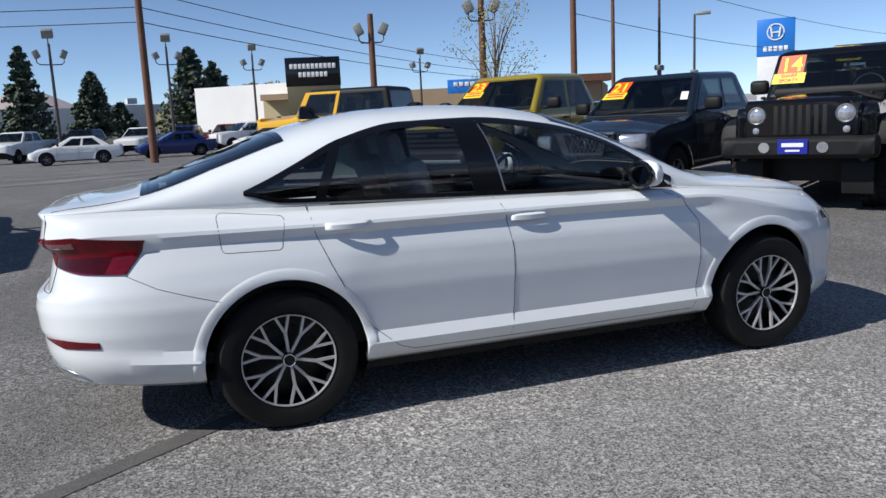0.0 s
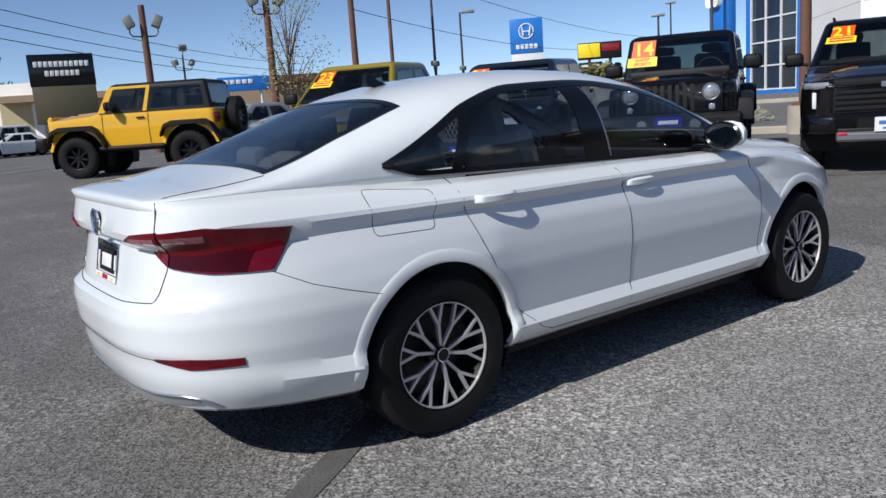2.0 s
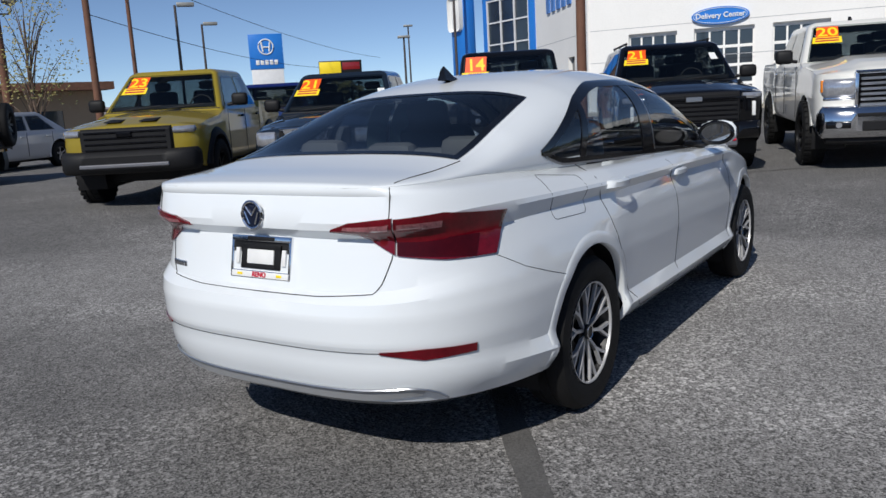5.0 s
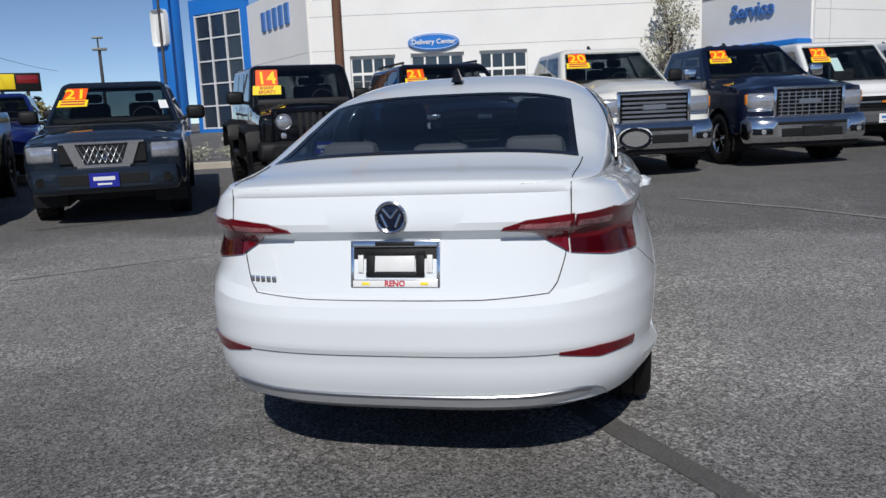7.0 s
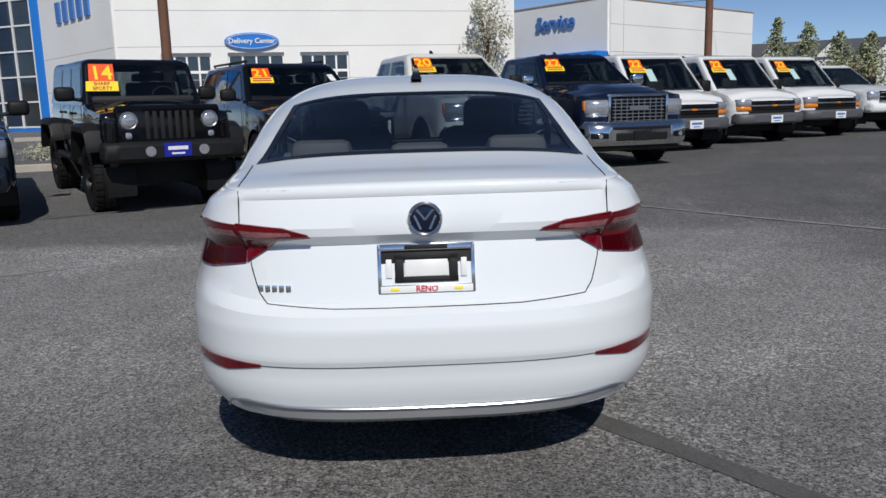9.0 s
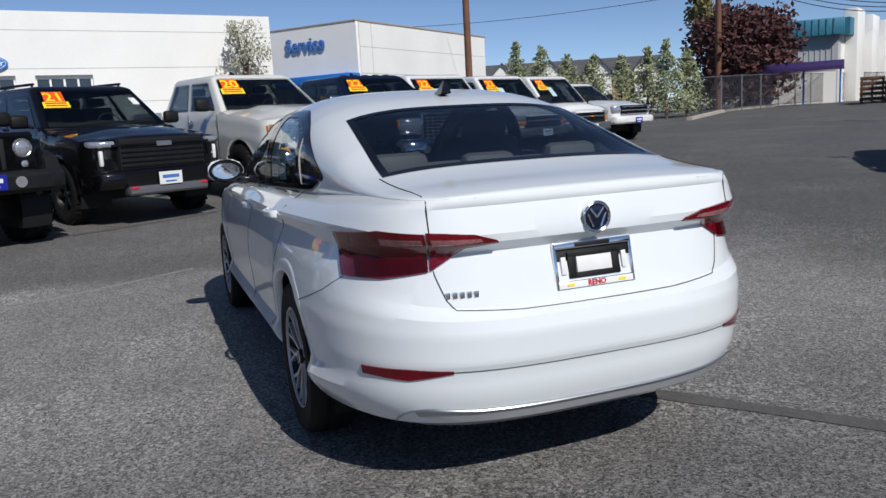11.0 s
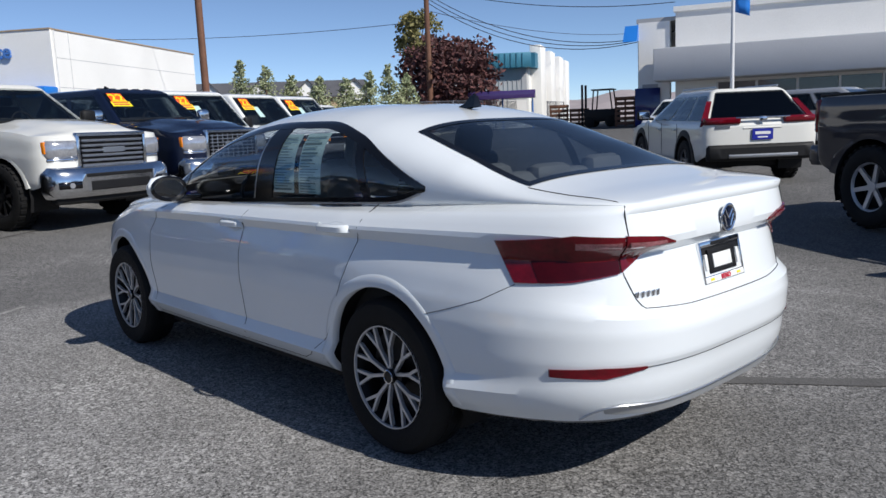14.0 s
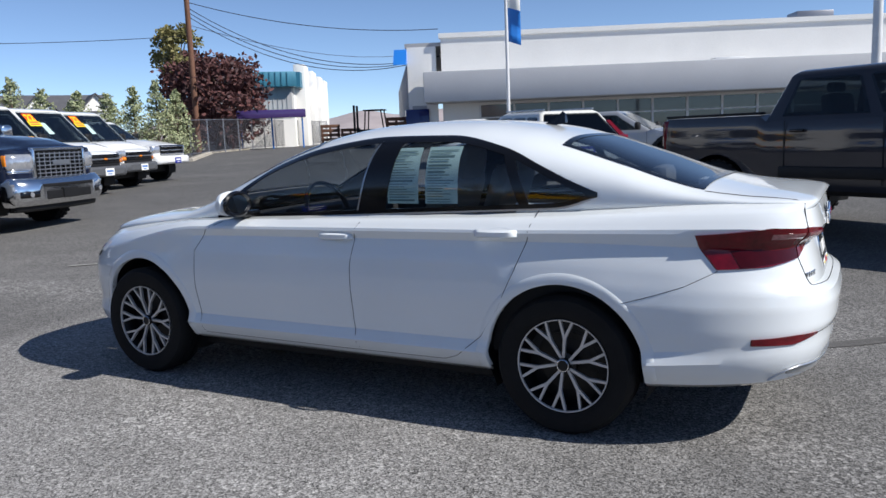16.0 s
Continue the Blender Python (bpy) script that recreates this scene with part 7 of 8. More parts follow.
# teal-roofed hall with white pilasters
hall = building("metal_hall", "metal hall with teal eaves and white pilasters")
T0, T1, T2 = (40.1, -36.7), (35.6, -41.4), (45.5, -57.5)
bm = fresh()
wall_run(bm, T0, T1, 0.6, 5.4, 0.3)
part("front_wall", bm, WALLG, hall)
for k in range(19):
    wall_box("rib", WALLG, hall, T0, T1, 0.2 + k * 0.33, 0.26 + k * 0.33, 2.4, 5.3, 0.15, 0.19)
wall_box("eave", TEAL, hall, T0, T1, -0.3, 6.8, 5.3, 6.35, -0.3, 0.8, 0.04, "teal ribbed eave")
for k in range(16):
    wall_box("eave_rib", TEAL, hall, T0, T1, 0.0 + k * 0.41, 0.07 + k * 0.41, 5.4, 6.3, 0.8, 0.85)
bm = fresh()
wall_run(bm, T1, T2, 0.6, 5.9, 0.3)
part("flank_wall", bm, WALLW, hall)
for s in (1.2, 7.0, 12.8, 17.5):
    wall_box("pilaster", WALLW, hall, T1, T2, s, s + 2.6, 0.6, 7.0, 0.1, 0.9, 0.03)
wall_box("eave", TEAL, hall, T1, T2, -0.2, 1.2, 5.3, 6.35, -0.3, 0.7)
wall_box("porch", WALLW, hall, T0, T1, 2.6, 6.3, 0.6, 3.3, 0.1, 2.0)
wall_box("porch_roof", TEAL, hall, T0, T1, 2.4, 6.5, 3.3, 3.55, 0.1, 2.2)

# street side
store = building("store_building", "long low white building across the street")
bm = fresh()
wall_run(bm, (-8.4, 90), (-60, 62), 0.0, 4.5, 0.3)
wall_run(bm, (12.5, 96), (-8.4, 90), 0.0, 4.7, 0.3)
part("store_wall", bm, WALLW, store)
wall_box("store_window", TEAL, store, (12.5, 96), (-8.4, 90), 7.5, 11.5, 1.0, 2.6, 0.15, 0.25)
for k in range(4):
    wall_box("roof_unit", POLEW, store, (12.5, 96), (-8.4, 90), 3 + k * 4.6, 4.0 + k * 4.6, 4.7, 5.3, -3, -2)
tan = building("tan_building", "low tan stucco building with a flat roof")
bm = fresh()
wall_run(bm, (36.0, 57.0), (19.0, 62.0), 0.0, 4.1, 0.3, [(3.0, 6.0, 1.0, 2.6)])
wall_run(bm, (42.0, 66.0), (36.0, 57.0), 0.0, 4.1, 0.3)
part("tan_wall", bm, WALLT, tan)
wall_box("window_band", WINDOWD, tan, (36.0, 57.0), (19.0, 62.0), 3.0, 6.0, 1.0, 2.6, -0.05, 0.0)
wall_box("roof_band", WOODP, tan, (36.0, 57.0), (19.0, 62.0), -0.6, 9.0, 4.1, 4.7, -2.0, 0.5)
cream = building("cream_building", "cream and white low shops behind the lot")
bm = fresh()
wall_run(bm, (19.0, 62.0), (8.0, 66.0), 0.0, 3.7, 0.3)
part("shop_wall", bm, WALLC, cream)
bm = fresh()
wall_run(bm, (9.0, 84.0), (-1.0, 86.0), 0.0, 3.6, 0.3)
part("shop_wall", bm, WALLC, cream)
wall_box("roof_band", WALLT, cream, (19.0, 62.0), (8.0, 66.0), 0, 11.5, 3.7, 4.2, -2, 0.3)
wall_box("shed", WALLW, cream, (19.0, 66.0), (8.0, 74.0), 6, 16, 0, 5.2, -6, 0)


def pylon(name, label, x, y, face, w, z0, z1, mat, base=None):
    """A free-standing sign that faces the direction face (degrees)."""
    s = thing(name, label, "sign", pose(x, y, 0, 0, 0, face + 90))
    bm = fresh()
    box(bm, (0, 0, (z0 + z1) / 2), (w, 0.5, z1 - z0), 0.04)
    part("sign_face", bm, mat, s)
    if base:
        bm = fresh()
        box(bm, (0, 0.02, z0 / 2), (w * 0.95, 0.42, z0), 0.03)
        part("sign_base", bm, base, s)
    return s


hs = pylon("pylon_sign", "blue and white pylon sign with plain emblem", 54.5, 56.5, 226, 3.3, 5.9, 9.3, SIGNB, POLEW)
bm = fresh()
tube(bm, [(0.72 * math.cos(a) * (1 - 0.0), -0.28, 8.05 + 0.72 * math.sin(a)) for a in [2 * math.pi * i / 32 for i in range(33)]], 0.07, 6)
for s in (-1, 1):
    rod(bm, (s * 0.42, -0.28, 8.5), (s * 0.30, -0.28, 7.6), 0.09, seg=6)
rod(bm, (-0.34, -0.28, 8.02), (0.34, -0.28, 8.02), 0.08, seg=6)
part("emblem", bm, PLATE_W, hs)
for k in range(5):
    bm = fresh()
    box(bm, (-0.9 + 0.45 * k, -0.27, 6.55), (0.34, 0.06, 0.46), 0.03)
    part("name_bar", bm, PLATE_W, hs)
ds = pylon("dealer_sign", "black and olive dealer sign on a post", 10.4, 54.7, 259, 4.0, 4.3, 6.4, GLOSSY)
bm = fresh()
box(bm, (0, -0.01, 3.1), (3.9, 0.46, 2.5), 0.03)
part("lower_panel", bm, material("olive_panel", (0.115, 0.10, 0.055), 0.5, 0, 0.08, 0.6), ds)
bm = fresh()
box(bm, (0.3, -0.1, 1.35), (2.1, 0.5, 0.85), 0.03)
part("red_panel", bm, REDP, ds)
for k in range(5):
    bm = fresh()
    box(bm, (-0.3 + 0.28 * k, -0.37, 1.35), (0.2, 0.04, 0.24), 0.01)
    part("name_bar", bm, PLATE_W, ds)
for k in range(11):
    bm = fresh()
    box(bm, (-1.55 + 0.31 * k, -0.26, 5.75), (0.24, 0.05, 0.36), 0.02)
    part("name_bar", bm, PLATE_W, ds)
for k in range(7):
    bm = fresh()
    box(bm, (-0.93 + 0.31 * k, -0.26, 5.15), (0.24, 0.05, 0.36), 0.02)
    part("name_bar", bm, PLATE_W, ds)
bm = fresh()
rod(bm, (0, 0, 0), (0, 0, 1.9), 0.4, seg=10)
part("sign_post", bm, TRIM, ds)
hs2 = pylon("service_sign", "light blue arrow sign on a post", 21.5, 51.0, 250, 3.6, 3.3, 4.3, SIGNB)
for k in range(5):
    bm = fresh()
    box(bm, (-1.2 + 0.42 * k, -0.27, 3.95), (0.32, 0.05, 0.3), 0.02)
    part("name_bar", bm, PLATE_W, hs2)
bm = fresh()
rod(bm, (1.2, 0, 0), (1.2, 0, 3.4), 0.09, seg=8)
part("sign_post", bm, POLEW, hs2)
bb = pylon("billboard", "small distant billboard with yellow and dark panels", 58.0, 50.0, 221, 4.2, 4.7, 6.3, TRIM)
bm = fresh()
box(bm, (-1.0, -0.27, 5.55), (2.1, 0.04, 1.3), 0.02)
part("yellow_panel", bm, STICK_Y, bb)
bm = fresh()
box(bm, (1.05, -0.27, 5.75), (1.7, 0.04, 0.7), 0.02)
part("red_panel", bm, REDP, bb)
bm = fresh()
box(bm, (-0.9, 0.0, 3.95), (2.3, 0.4, 1.0), 0.03)
part("lower_panel", bm, SLATE, bb)
for k in (3.7, 4.1):
    bm = fresh()
    box(bm, (-0.9, -0.22, k), (1.7, 0.04, 0.22), 0.01)
    part("text_bar", bm, PLATE_W, bb)
bm = fresh()
for s in (-1, 1):
    rod(bm, (s, 0, 0), (s, 0, 4.8), 0.15, seg=8)
part("sign_post", bm, POLEM, bb)


# ---- poles, lamps, cables ----
def pole(name, label, x, y, h, r0, r1, mat, cat="pole"):
    z = ground_z(x, y)
    p = thing(name, label, cat, pose(x, y, z))
    bm = fresh()
    rod(bm, (0, 0, -0.05), (0, 0, h), r0, r1, 12)
    part("shaft", bm, mat, p)
    return p


def flood(p, z, ang, out, size=0.5, mat=None):
    """A floodlight on a bracket."""
    c, s = math.cos(radians(ang)), math.sin(radians(ang))
    bm = fresh()
    tube(bm, [(0, 0, z - 0.35), (c * out * 0.8, s * out * 0.8, z - 0.33), (c * out, s * out, z - 0.2), (c * out, s * out, z)], 0.035, 6)
    br = part("bracket", bm, POLEM, p)
    bm = fresh()
    vs = box(bm, (0, 0, 0), (size * 0.6, size, size * 0.8), 0.05)
    bmesh.ops.transform(bm, matrix=pose(c * out, s * out, z + size * 0.4, 0, 25, ang), verts=bm.verts)
    part("floodlight", bm, mat or LAMPH, p)


def flood_mast(x, y, h, label="flood lamp mast at the street lot"):
    p = pole("flood_mast", label, x, y, h, 0.11, 0.07, POLEM, "street lamp")
    flood(p, h - 0.8, 10, 0.7, 0.55)
    flood(p, h - 0.8, 190, 0.7, 0.55)
    flood(p, h + 0.3, 270, 0.15, 0.6)
    return p


def polar(ex, ey, az, d):
    return ex + d * math.cos(radians(az)), ey + d * math.sin(radians(az))


for az, d, h in ((96.4, 50, 6.6), (89.3, 55, 6.9), (83.7, 62, 6.9), (72.0, 66, 6.4)):
    flood_mast(*polar(-0.44, -4.34, az, d), h)
wood_a = pole("utility_pole", "tall brown wooden utility pole by the street", *polar(-0.44, -4.34, 90.75, 36), 11.0, 0.17, 0.12, WOODP)
for az, d, h in ((75.35, 36, 6.0), (67.5, 34, 6.4)):
    p = pole("flood_mast", "brown pole with two floodlights", *polar(-0.44, -4.34, az, d), h, 0.17, 0.13, WOODP, "street lamp")
    flood(p, h - 0.9, 165, 0.55, 0.6)
    flood(p, h - 0.9, 345, 0.55, 0.6)
wood_b = pole("utility_pole", "brown wooden utility pole with a conduit", *polar(-0.44, -4.34, 61.1, 44), 11.5, 0.19, 0.14, WOODP)
pole("utility_pole", "slim wooden pole beside the service lot", *polar(-0.44, -4.34, 58.4, 46), 10.5, 0.12, 0.09, WOODP)
for az, d, h in ((55.3, 48, 7.3), (53.0, 58, 7.3)):
    p = pole("street_lamp", "tall lamp post with a shoebox head", *polar(-0.44, -4.34, az, d), h, 0.10, 0.07, POLEM, "street lamp")
    bm = fresh()
    box(bm, (0.45, -0.35, h + 0.02), (0.95, 0.5, 0.2), 0.04, Matrix.Rotation(radians(-38), 4, "Z"))
    part("lamp_head", bm, LAMPH, p)
    flood(p, h * 0.45, 40, 0.35, 0.35)
    flood(p, h * 0.45, 220, 0.35, 0.35)
for az, d, h in ((37.3, 52, 5.2), (36.6, 70, 7.6), (33.8, 46, 9.5)):
    p = pole("street_lamp", "tall slender lamp post far behind the lot", *polar(-2.04, -3.0, az, d), h, 0.09, 0.06, POLEM, "street lamp")
    bm = fresh()
    box(bm, (0, 0, h), (0.8, 0.5, 0.14), 0.03, Matrix.Rotation(radians(-52), 4, "Z"))
    part("lamp_head", bm, LAMPH, p)
p = pole("lamp_pole", "brown steel lamp pole on a concrete pedestal", 13.45, 5.0, 9.5, 0.11, 0.09, WOODP, "street lamp")
bm = fresh()
rod(bm, (0, 0, -0.05), (0, 0, 0.55), 0.33, 0.31, 20)
part("pedestal", bm, CONC, p, "chipped concrete pedestal")
bm = fresh()
box(bm, (0, 0, 0.58), (0.34, 0.34, 0.06), 0.01)
part("base_plate", bm, WOODP, p)
pole("lamp_pole", "brown steel lamp pole beside the service wing", 22.3, -9.7, 9.5, 0.13, 0.10, WOODP, "street lamp")
wood_c = pole("utility_pole", "brown wooden utility pole carrying cables", 34.1, -30.55, 10.2, 0.19, 0.15, WOODP)
fp = pole("flagpole", "white flagpole with a blue feather flag", 10.63, -23.05, 7.4, 0.075, 0.05, POLEW)
bm = fresh()
n = 10
rows = []
for i in range(n + 1):
    z = lerp(7.3, 4.3, i / n)
    wv = 0.08 * math.sin(i * 0.9)
    rows.append([bm.verts.new((-0.06 - 0.26 * k + wv * k * 0.4, -0.03 - 0.11 * k - wv * k, z - 0.10 * k)) for k in (0, 0.5, 1.0, 1.6)])
for a, b in zip(rows, rows[1:]):
    for k in range(3):
        bm.faces.new((a[k], a[k + 1], b[k + 1], b[k]))
for f in bm.faces:
    f.material_index = 1 if f.calc_center_median().z > 5.4 else 0
fl = part("flag", bm, [SIGNB, PLATE_W], fp, "blue and white hanging flag")
fl.modifiers.new("cloth", "SOLIDIFY").thickness = 0.01
pole("flagpole", "white pole in front of the white building", -1.3, -25.0, 8.0, 0.16, 0.13, POLEW)


def cable(name, a, b, sag, r=0.02):
    bm = fresh()
    a, b = Vector(a), Vector(b)
    tube(bm, [a.lerp(b, i / 20) - Vector((0, 0, sag * 4 * (i / 20) * (1 - i / 20))) for i in range(21)], r, 5)
    tagged(part(name, bm, WIRE), "black overhead cable strung between poles", "cable")


top_c = Vector((34.1, -30.55, 9.4))
for k, (dz, sg) in enumerate(((0.0, 1.6), (-0.25, 1.7), (-0.5, 1.8), (0.3, 0.5))):
    cable("overhead_cable", top_c + Vector((0, 0, dz)), (20.6 + 0.1 * k, -36.8, 6.0 + (1.5 if k == 3 else 0)), sg if k < 3 else 0.6, 0.022)
cable("overhead_cable", top_c + Vector((0, 0, -1.6)), (60, -14, 9.0), 0.6, 0.018)
cable("overhead_cable", top_c + Vector((0, 0, -1.0)), (38, -62, 9.2), 0.8, 0.018)
pa, pb = wood_a.location, wood_b.location
for dz in (0.0, -0.7, -1.3):
    cable("overhead_cable", (pa.x - 60, pa.y + 6, 7.6 + dz * 0.8), (pa.x, pa.y, 7.3 + dz), 0.5, 0.018)
    cable("overhead_cable", (pa.x, pa.y, 7.3 + dz), (36, 70, 6.4 + dz), 0.6, 0.02)
cable("overhead_cable", (8.0, 28.0, 8.6), (pb.x, pb.y, 7.8), 0.3, 0.02)
cable("overhead_cable", (pb.x, pb.y, 6.7), (70, 60, 6.5), 0.8, 0.02)
cable("overhead_cable", (pb.x, pb.y, 9.5), (80, 62, 8.0), 0.8, 0.02)


# ---- plants ----
def leaves(bm, c, r, count, size, rng, flat=1.0):
    for _ in range(count):
        while True:
            d = Vector((rng.uniform(-1, 1), rng.uniform(-1, 1), rng.uniform(-1, 1)))
            if d.length <= 1:
                break
        p = Vector(c) + Vector((d.x * r, d.y * r, d.z * r * flat))
        u = Vector((rng.gauss(0, 1), rng.gauss(0, 1), rng.gauss(0, 1))).normalized()
        v = u.orthogonal().normalized() * size * rng.uniform(0.5, 1.2)
        u = u * size * rng.uniform(0.6, 1.3)
        bm.faces.new([bm.verts.new(q) for q in (p - u, p + v * 0.6, p + u, p - v * 0.6)])


def broad_tree(name, label, x, y, h, spread, leaf, seed, clumps, per, size, trunk=0.16, z_low=0.25):
    rng = random.Random(seed)
    z = ground_z(x, y)
    t = thing(name, label, "tree", pose(x, y, z - 0.05))
    bm = fresh()
    tube(bm, [(0, 0, 0), (0.05, 0, h * 0.2), (-0.04, 0.05, h * 0.45), (0.02, 0, h * 0.8)], [trunk, trunk * 0.8, trunk * 0.55, trunk * 0.2], 8)
    cs = []
    for i in range(clumps):
        a, zz = rng.uniform(0, 6.283), rng.uniform(z_low, 0.95)
        rad = spread * math.sqrt(max(0.05, 1 - ((zz - 0.5) / 0.55) ** 2)) * rng.uniform(0.35, 1.0)
        c = Vector((rad * math.cos(a), rad * math.sin(a), zz * h))
        cs.append(c)
        if i % 2 == 0:
            tube(bm, [(0, 0, h * max(0.15, zz - 0.35)), (c.x * 0.5, c.y * 0.5, lerp(h * max(0.15, zz - 0.35), c.z, 0.6)), tuple(c)], [trunk * 0.35, trunk * 0.2, trunk * 0.06], 5)
    part("trunk", bm, BARK, t)
    bm = fresh()
    for c in cs:
        leaves(bm, c, spread * rng.uniform(0.22, 0.38), per, size, rng, 0.8)
    tagged(part("crown", bm, leaf, t, recalc=False), kind="stuff")
    return t


def conifer(name, label, x, y, h, spread, leaf, seed, layers=16, per=42, size=0.16, rise=0.0):
    rng = random.Random(seed)
    z = ground_z(x, y)
    t = thing(name, label, "tree", pose(x, y, z - 0.05))
    bm = fresh()
    rod(bm, (0, 0, 0), (0, 0, h), 0.04 + h * 0.012, 0.01, 8)
    crown = fresh()
    for i in range(layers):
        zz = lerp(0.08, 0.97, i / (layers - 1))
        r = spread * (1 - zz) ** 0.8 * rng.uniform(0.8, 1.15) + 0.04
        for k in range(7):
            a = rng.uniform(0, 6.283)
            tip = Vector((r * math.cos(a), r * math.sin(a), (zz - 0.02 + 0.05 * rng.random() + rise * rng.uniform(0.3, 1.0) * (1 - zz * 0.6)) * h))
            rod(bm, (0, 0, zz * h), tip, 0.012, 0.004, 4)
            for f in (0.35, 0.65, 0.95):
                c = Vector((0, 0, zz * h)).lerp(tip, f)
                leaves(crown, c, r * 0.22 + 0.05, per // 18 + 2, size, rng, 0.6)
    part("trunk", bm, BARK, t)
    tagged(part("crown", crown, leaf, t, recalc=False), kind="stuff")
    return t


broad_tree("plum_tree", "round purple-leaved plum tree behind the fence", 35.4, -33.6, 6.0, 3.2, LEAF_RED, 3, 120, 70, 0.17, 0.25, 0.12)
broad_tree("green_tree", "yellow-green tree behind the plum tree", 39.0, -34.2, 8.3, 1.9, LEAF_GREEN, 5, 44, 60, 0.15, 0.22, 0.62)
broad_tree("grey_tree", "silvery narrow tree before the service wing", 33.0, -3.6, 5.6, 1.25, LEAF_GREY, 8, 70, 42, 0.07, 0.10, 0.2)
broad_tree("thin_tree", "young half-bare tree with sparse yellow-green leaves", *polar(-0.44, -4.34, 66.6, 31), 5.8, 1.8, LEAF_SPRING, 11, 64, 22, 0.06, 0.075, 0.35)
for k, (az, h) in enumerate(((-25.6, 3.6), (-27.4, 3.4), (-29.3, 2.9), (-31.0, 2.8), (-33.0, 2.7), (-34.8, 3.0), (-36.0, 3.2), (-37.4, 2.8))):
    x, y = polar(-3.4, 0.5, az, 40 + (k % 3))
    conifer("young_conifer", "young pale green conifer along the lot's edge", x, y, h + 0.45, 1.15, LEAF_PINE, 20 + k, 16, 90, 0.07, 0.17)
for k, (az, d, h, sp) in enumerate(((98.2, 80, 9.5, 2.6), (94.2, 84, 7.6, 2.8), (87.9, 86, 10.0, 4.0), (86.4, 88, 8.6, 3.8), (92.6, 92, 4.8, 2.4))):
    x, y = polar(-0.44, -4.34, az, d)
    conifer("fir_tree", "dark green conifer behind the white building", x, y, h, sp, LEAF_FIR, 40 + k, 26, 130, 0.30)
for k, (az, d) in enumerate(((82.2, 95), (80.6, 96), (84.6, 95), (42.5, 80), (44.2, 78), (46.0, 82))):
    x, y = polar(-0.44, -4.34, az, d)
    broad_tree("far_tree", "green tree beyond the roofs", x, y, 6.5 if k < 3 else 3.6, 2.4, LEAF_GREEN, 60 + k, 30, 40, 0.3, 0.2, 0.3)
for k, (x, y) in enumerate(((16.8, 9.3), (17.4, 8.6), (15.6, 9.9), (29.5, 8.0), (30.2, 5.0))):
    rng = random.Random(80 + k)
    bm = fresh()
    z = ground_z(x, y)
    for i in range(9):
        leaves(bm, (x + rng.uniform(-0.4, 0.4), y + rng.uniform(-0.4, 0.4), z + rng.uniform(0.1, 0.32)), 0.22, 40, 0.05, rng)
    tagged(part("shrub", bm, LEAF_GREY, recalc=False), "low grey-green shrub in a gravel bed", "shrub")

# ---- kerbs, gravel, fence, lot markings ----
def kerb(pts, w=0.16, h=0.14, mat=None, name="kerb", label="pale concrete kerb"):
    bm = fresh()
    fine = []
    for a, b in zip(pts, pts[1:]):
        n = max(2, int((Vector(b) - Vector(a)).length / 0.8))
        fine += [Vector(a).lerp(Vector(b), i / n) for i in range(n)]
    fine.append(Vector(pts[-1]))
    prev = None
    for i, p in enumerate(fine):
        d = (fine[min(i + 1, len(fine) - 1)] - fine[max(i - 1, 0)]).normalized()
        s = Vector((-d.y, d.x)) * w / 2
        z = ground_z(p.x, p.y)
        row = [bm.verts.new((p.x + k * s.x, p.y + k * s.y, z + zz)) for k, zz in ((1, -0.05), (1, h - 0.02), (0.8, h), (-0.8, h), (-1, h - 0.02), (-1, -0.05))]
        if prev:
            for k in range(5):
                bm.faces.new((prev[k], prev[k + 1], row[k + 1], row[k]))
        else:
            bm.faces.new(row)
        prev = row
    bm.faces.new(prev[::-1])
    return tagged(part(name, bm, mat or CONC), label, "kerb", kind="structure")


kerb([(12.2, 8.6), (13.1, 6.6), (14.0, 4.2), (14.6, 2.0)], 0.2)
kerb([(6.5, 12.2), (9.5, 11.0), (12.2, 8.6)], 0.2)
strip("gravel_bed", [(7.2, 12.9), (10.2, 11.6), (13.0, 9.0), (14.9, 4.2)], 1.0, DIRT, "tan gravel strip behind the kerb", 0.03)
kerb([(28.2, 15.5), (30.0, 9.0), (32.0, -6.0)], 0.3, 0.15)
kerb([(26.0, -22.0), (31.0, -28.5), (33.4, -34.0)], 0.25)
strip("tar_seam", [(0.1, -0.35), (-0.3, -0.62), (-0.72, -0.93), (-1.12, -1.22), (-1.7, -1.72), (-2.6, -2.5)], 0.11, PATCH, "faint tar-filled seam in the asphalt")
strip("pavement_joint", [(4.5, 5.9), (5.9, 4.75), (7.25, 2.85), (8.0, 1.4), (9.5, -0.9), (10.6, -3.6), (12.4, -6.4)], 0.035, PATCH, "thin dark joint before the parked row")
strip("parking_line", [(2.2, 4.3), (3.1, 3.45), (3.9, 2.1), (4.6, 1.0)], 0.05, LINE, "worn pale line on the asphalt")
strip("parking_line", [(3.6, -4.5), (5.8, -2.8), (6.8, -1.6)], 0.06, LINE, "worn pale line on the asphalt")
for off in (0.0, 2.4):
    strip("road_line", [(-14, 15.0 + off), (-3.0, 16.8 + off), (-0.3, 18.9 + off), (6, 24 + off)], 0.12, LINE, "worn white lane line on the street")
fence = thing("chain_fence", "grey chain-link fence with steel posts", "fence", pose(0, 0, 0))
fa, fb = Vector((29.2, -25.2)), Vector((39.0, -50.0))
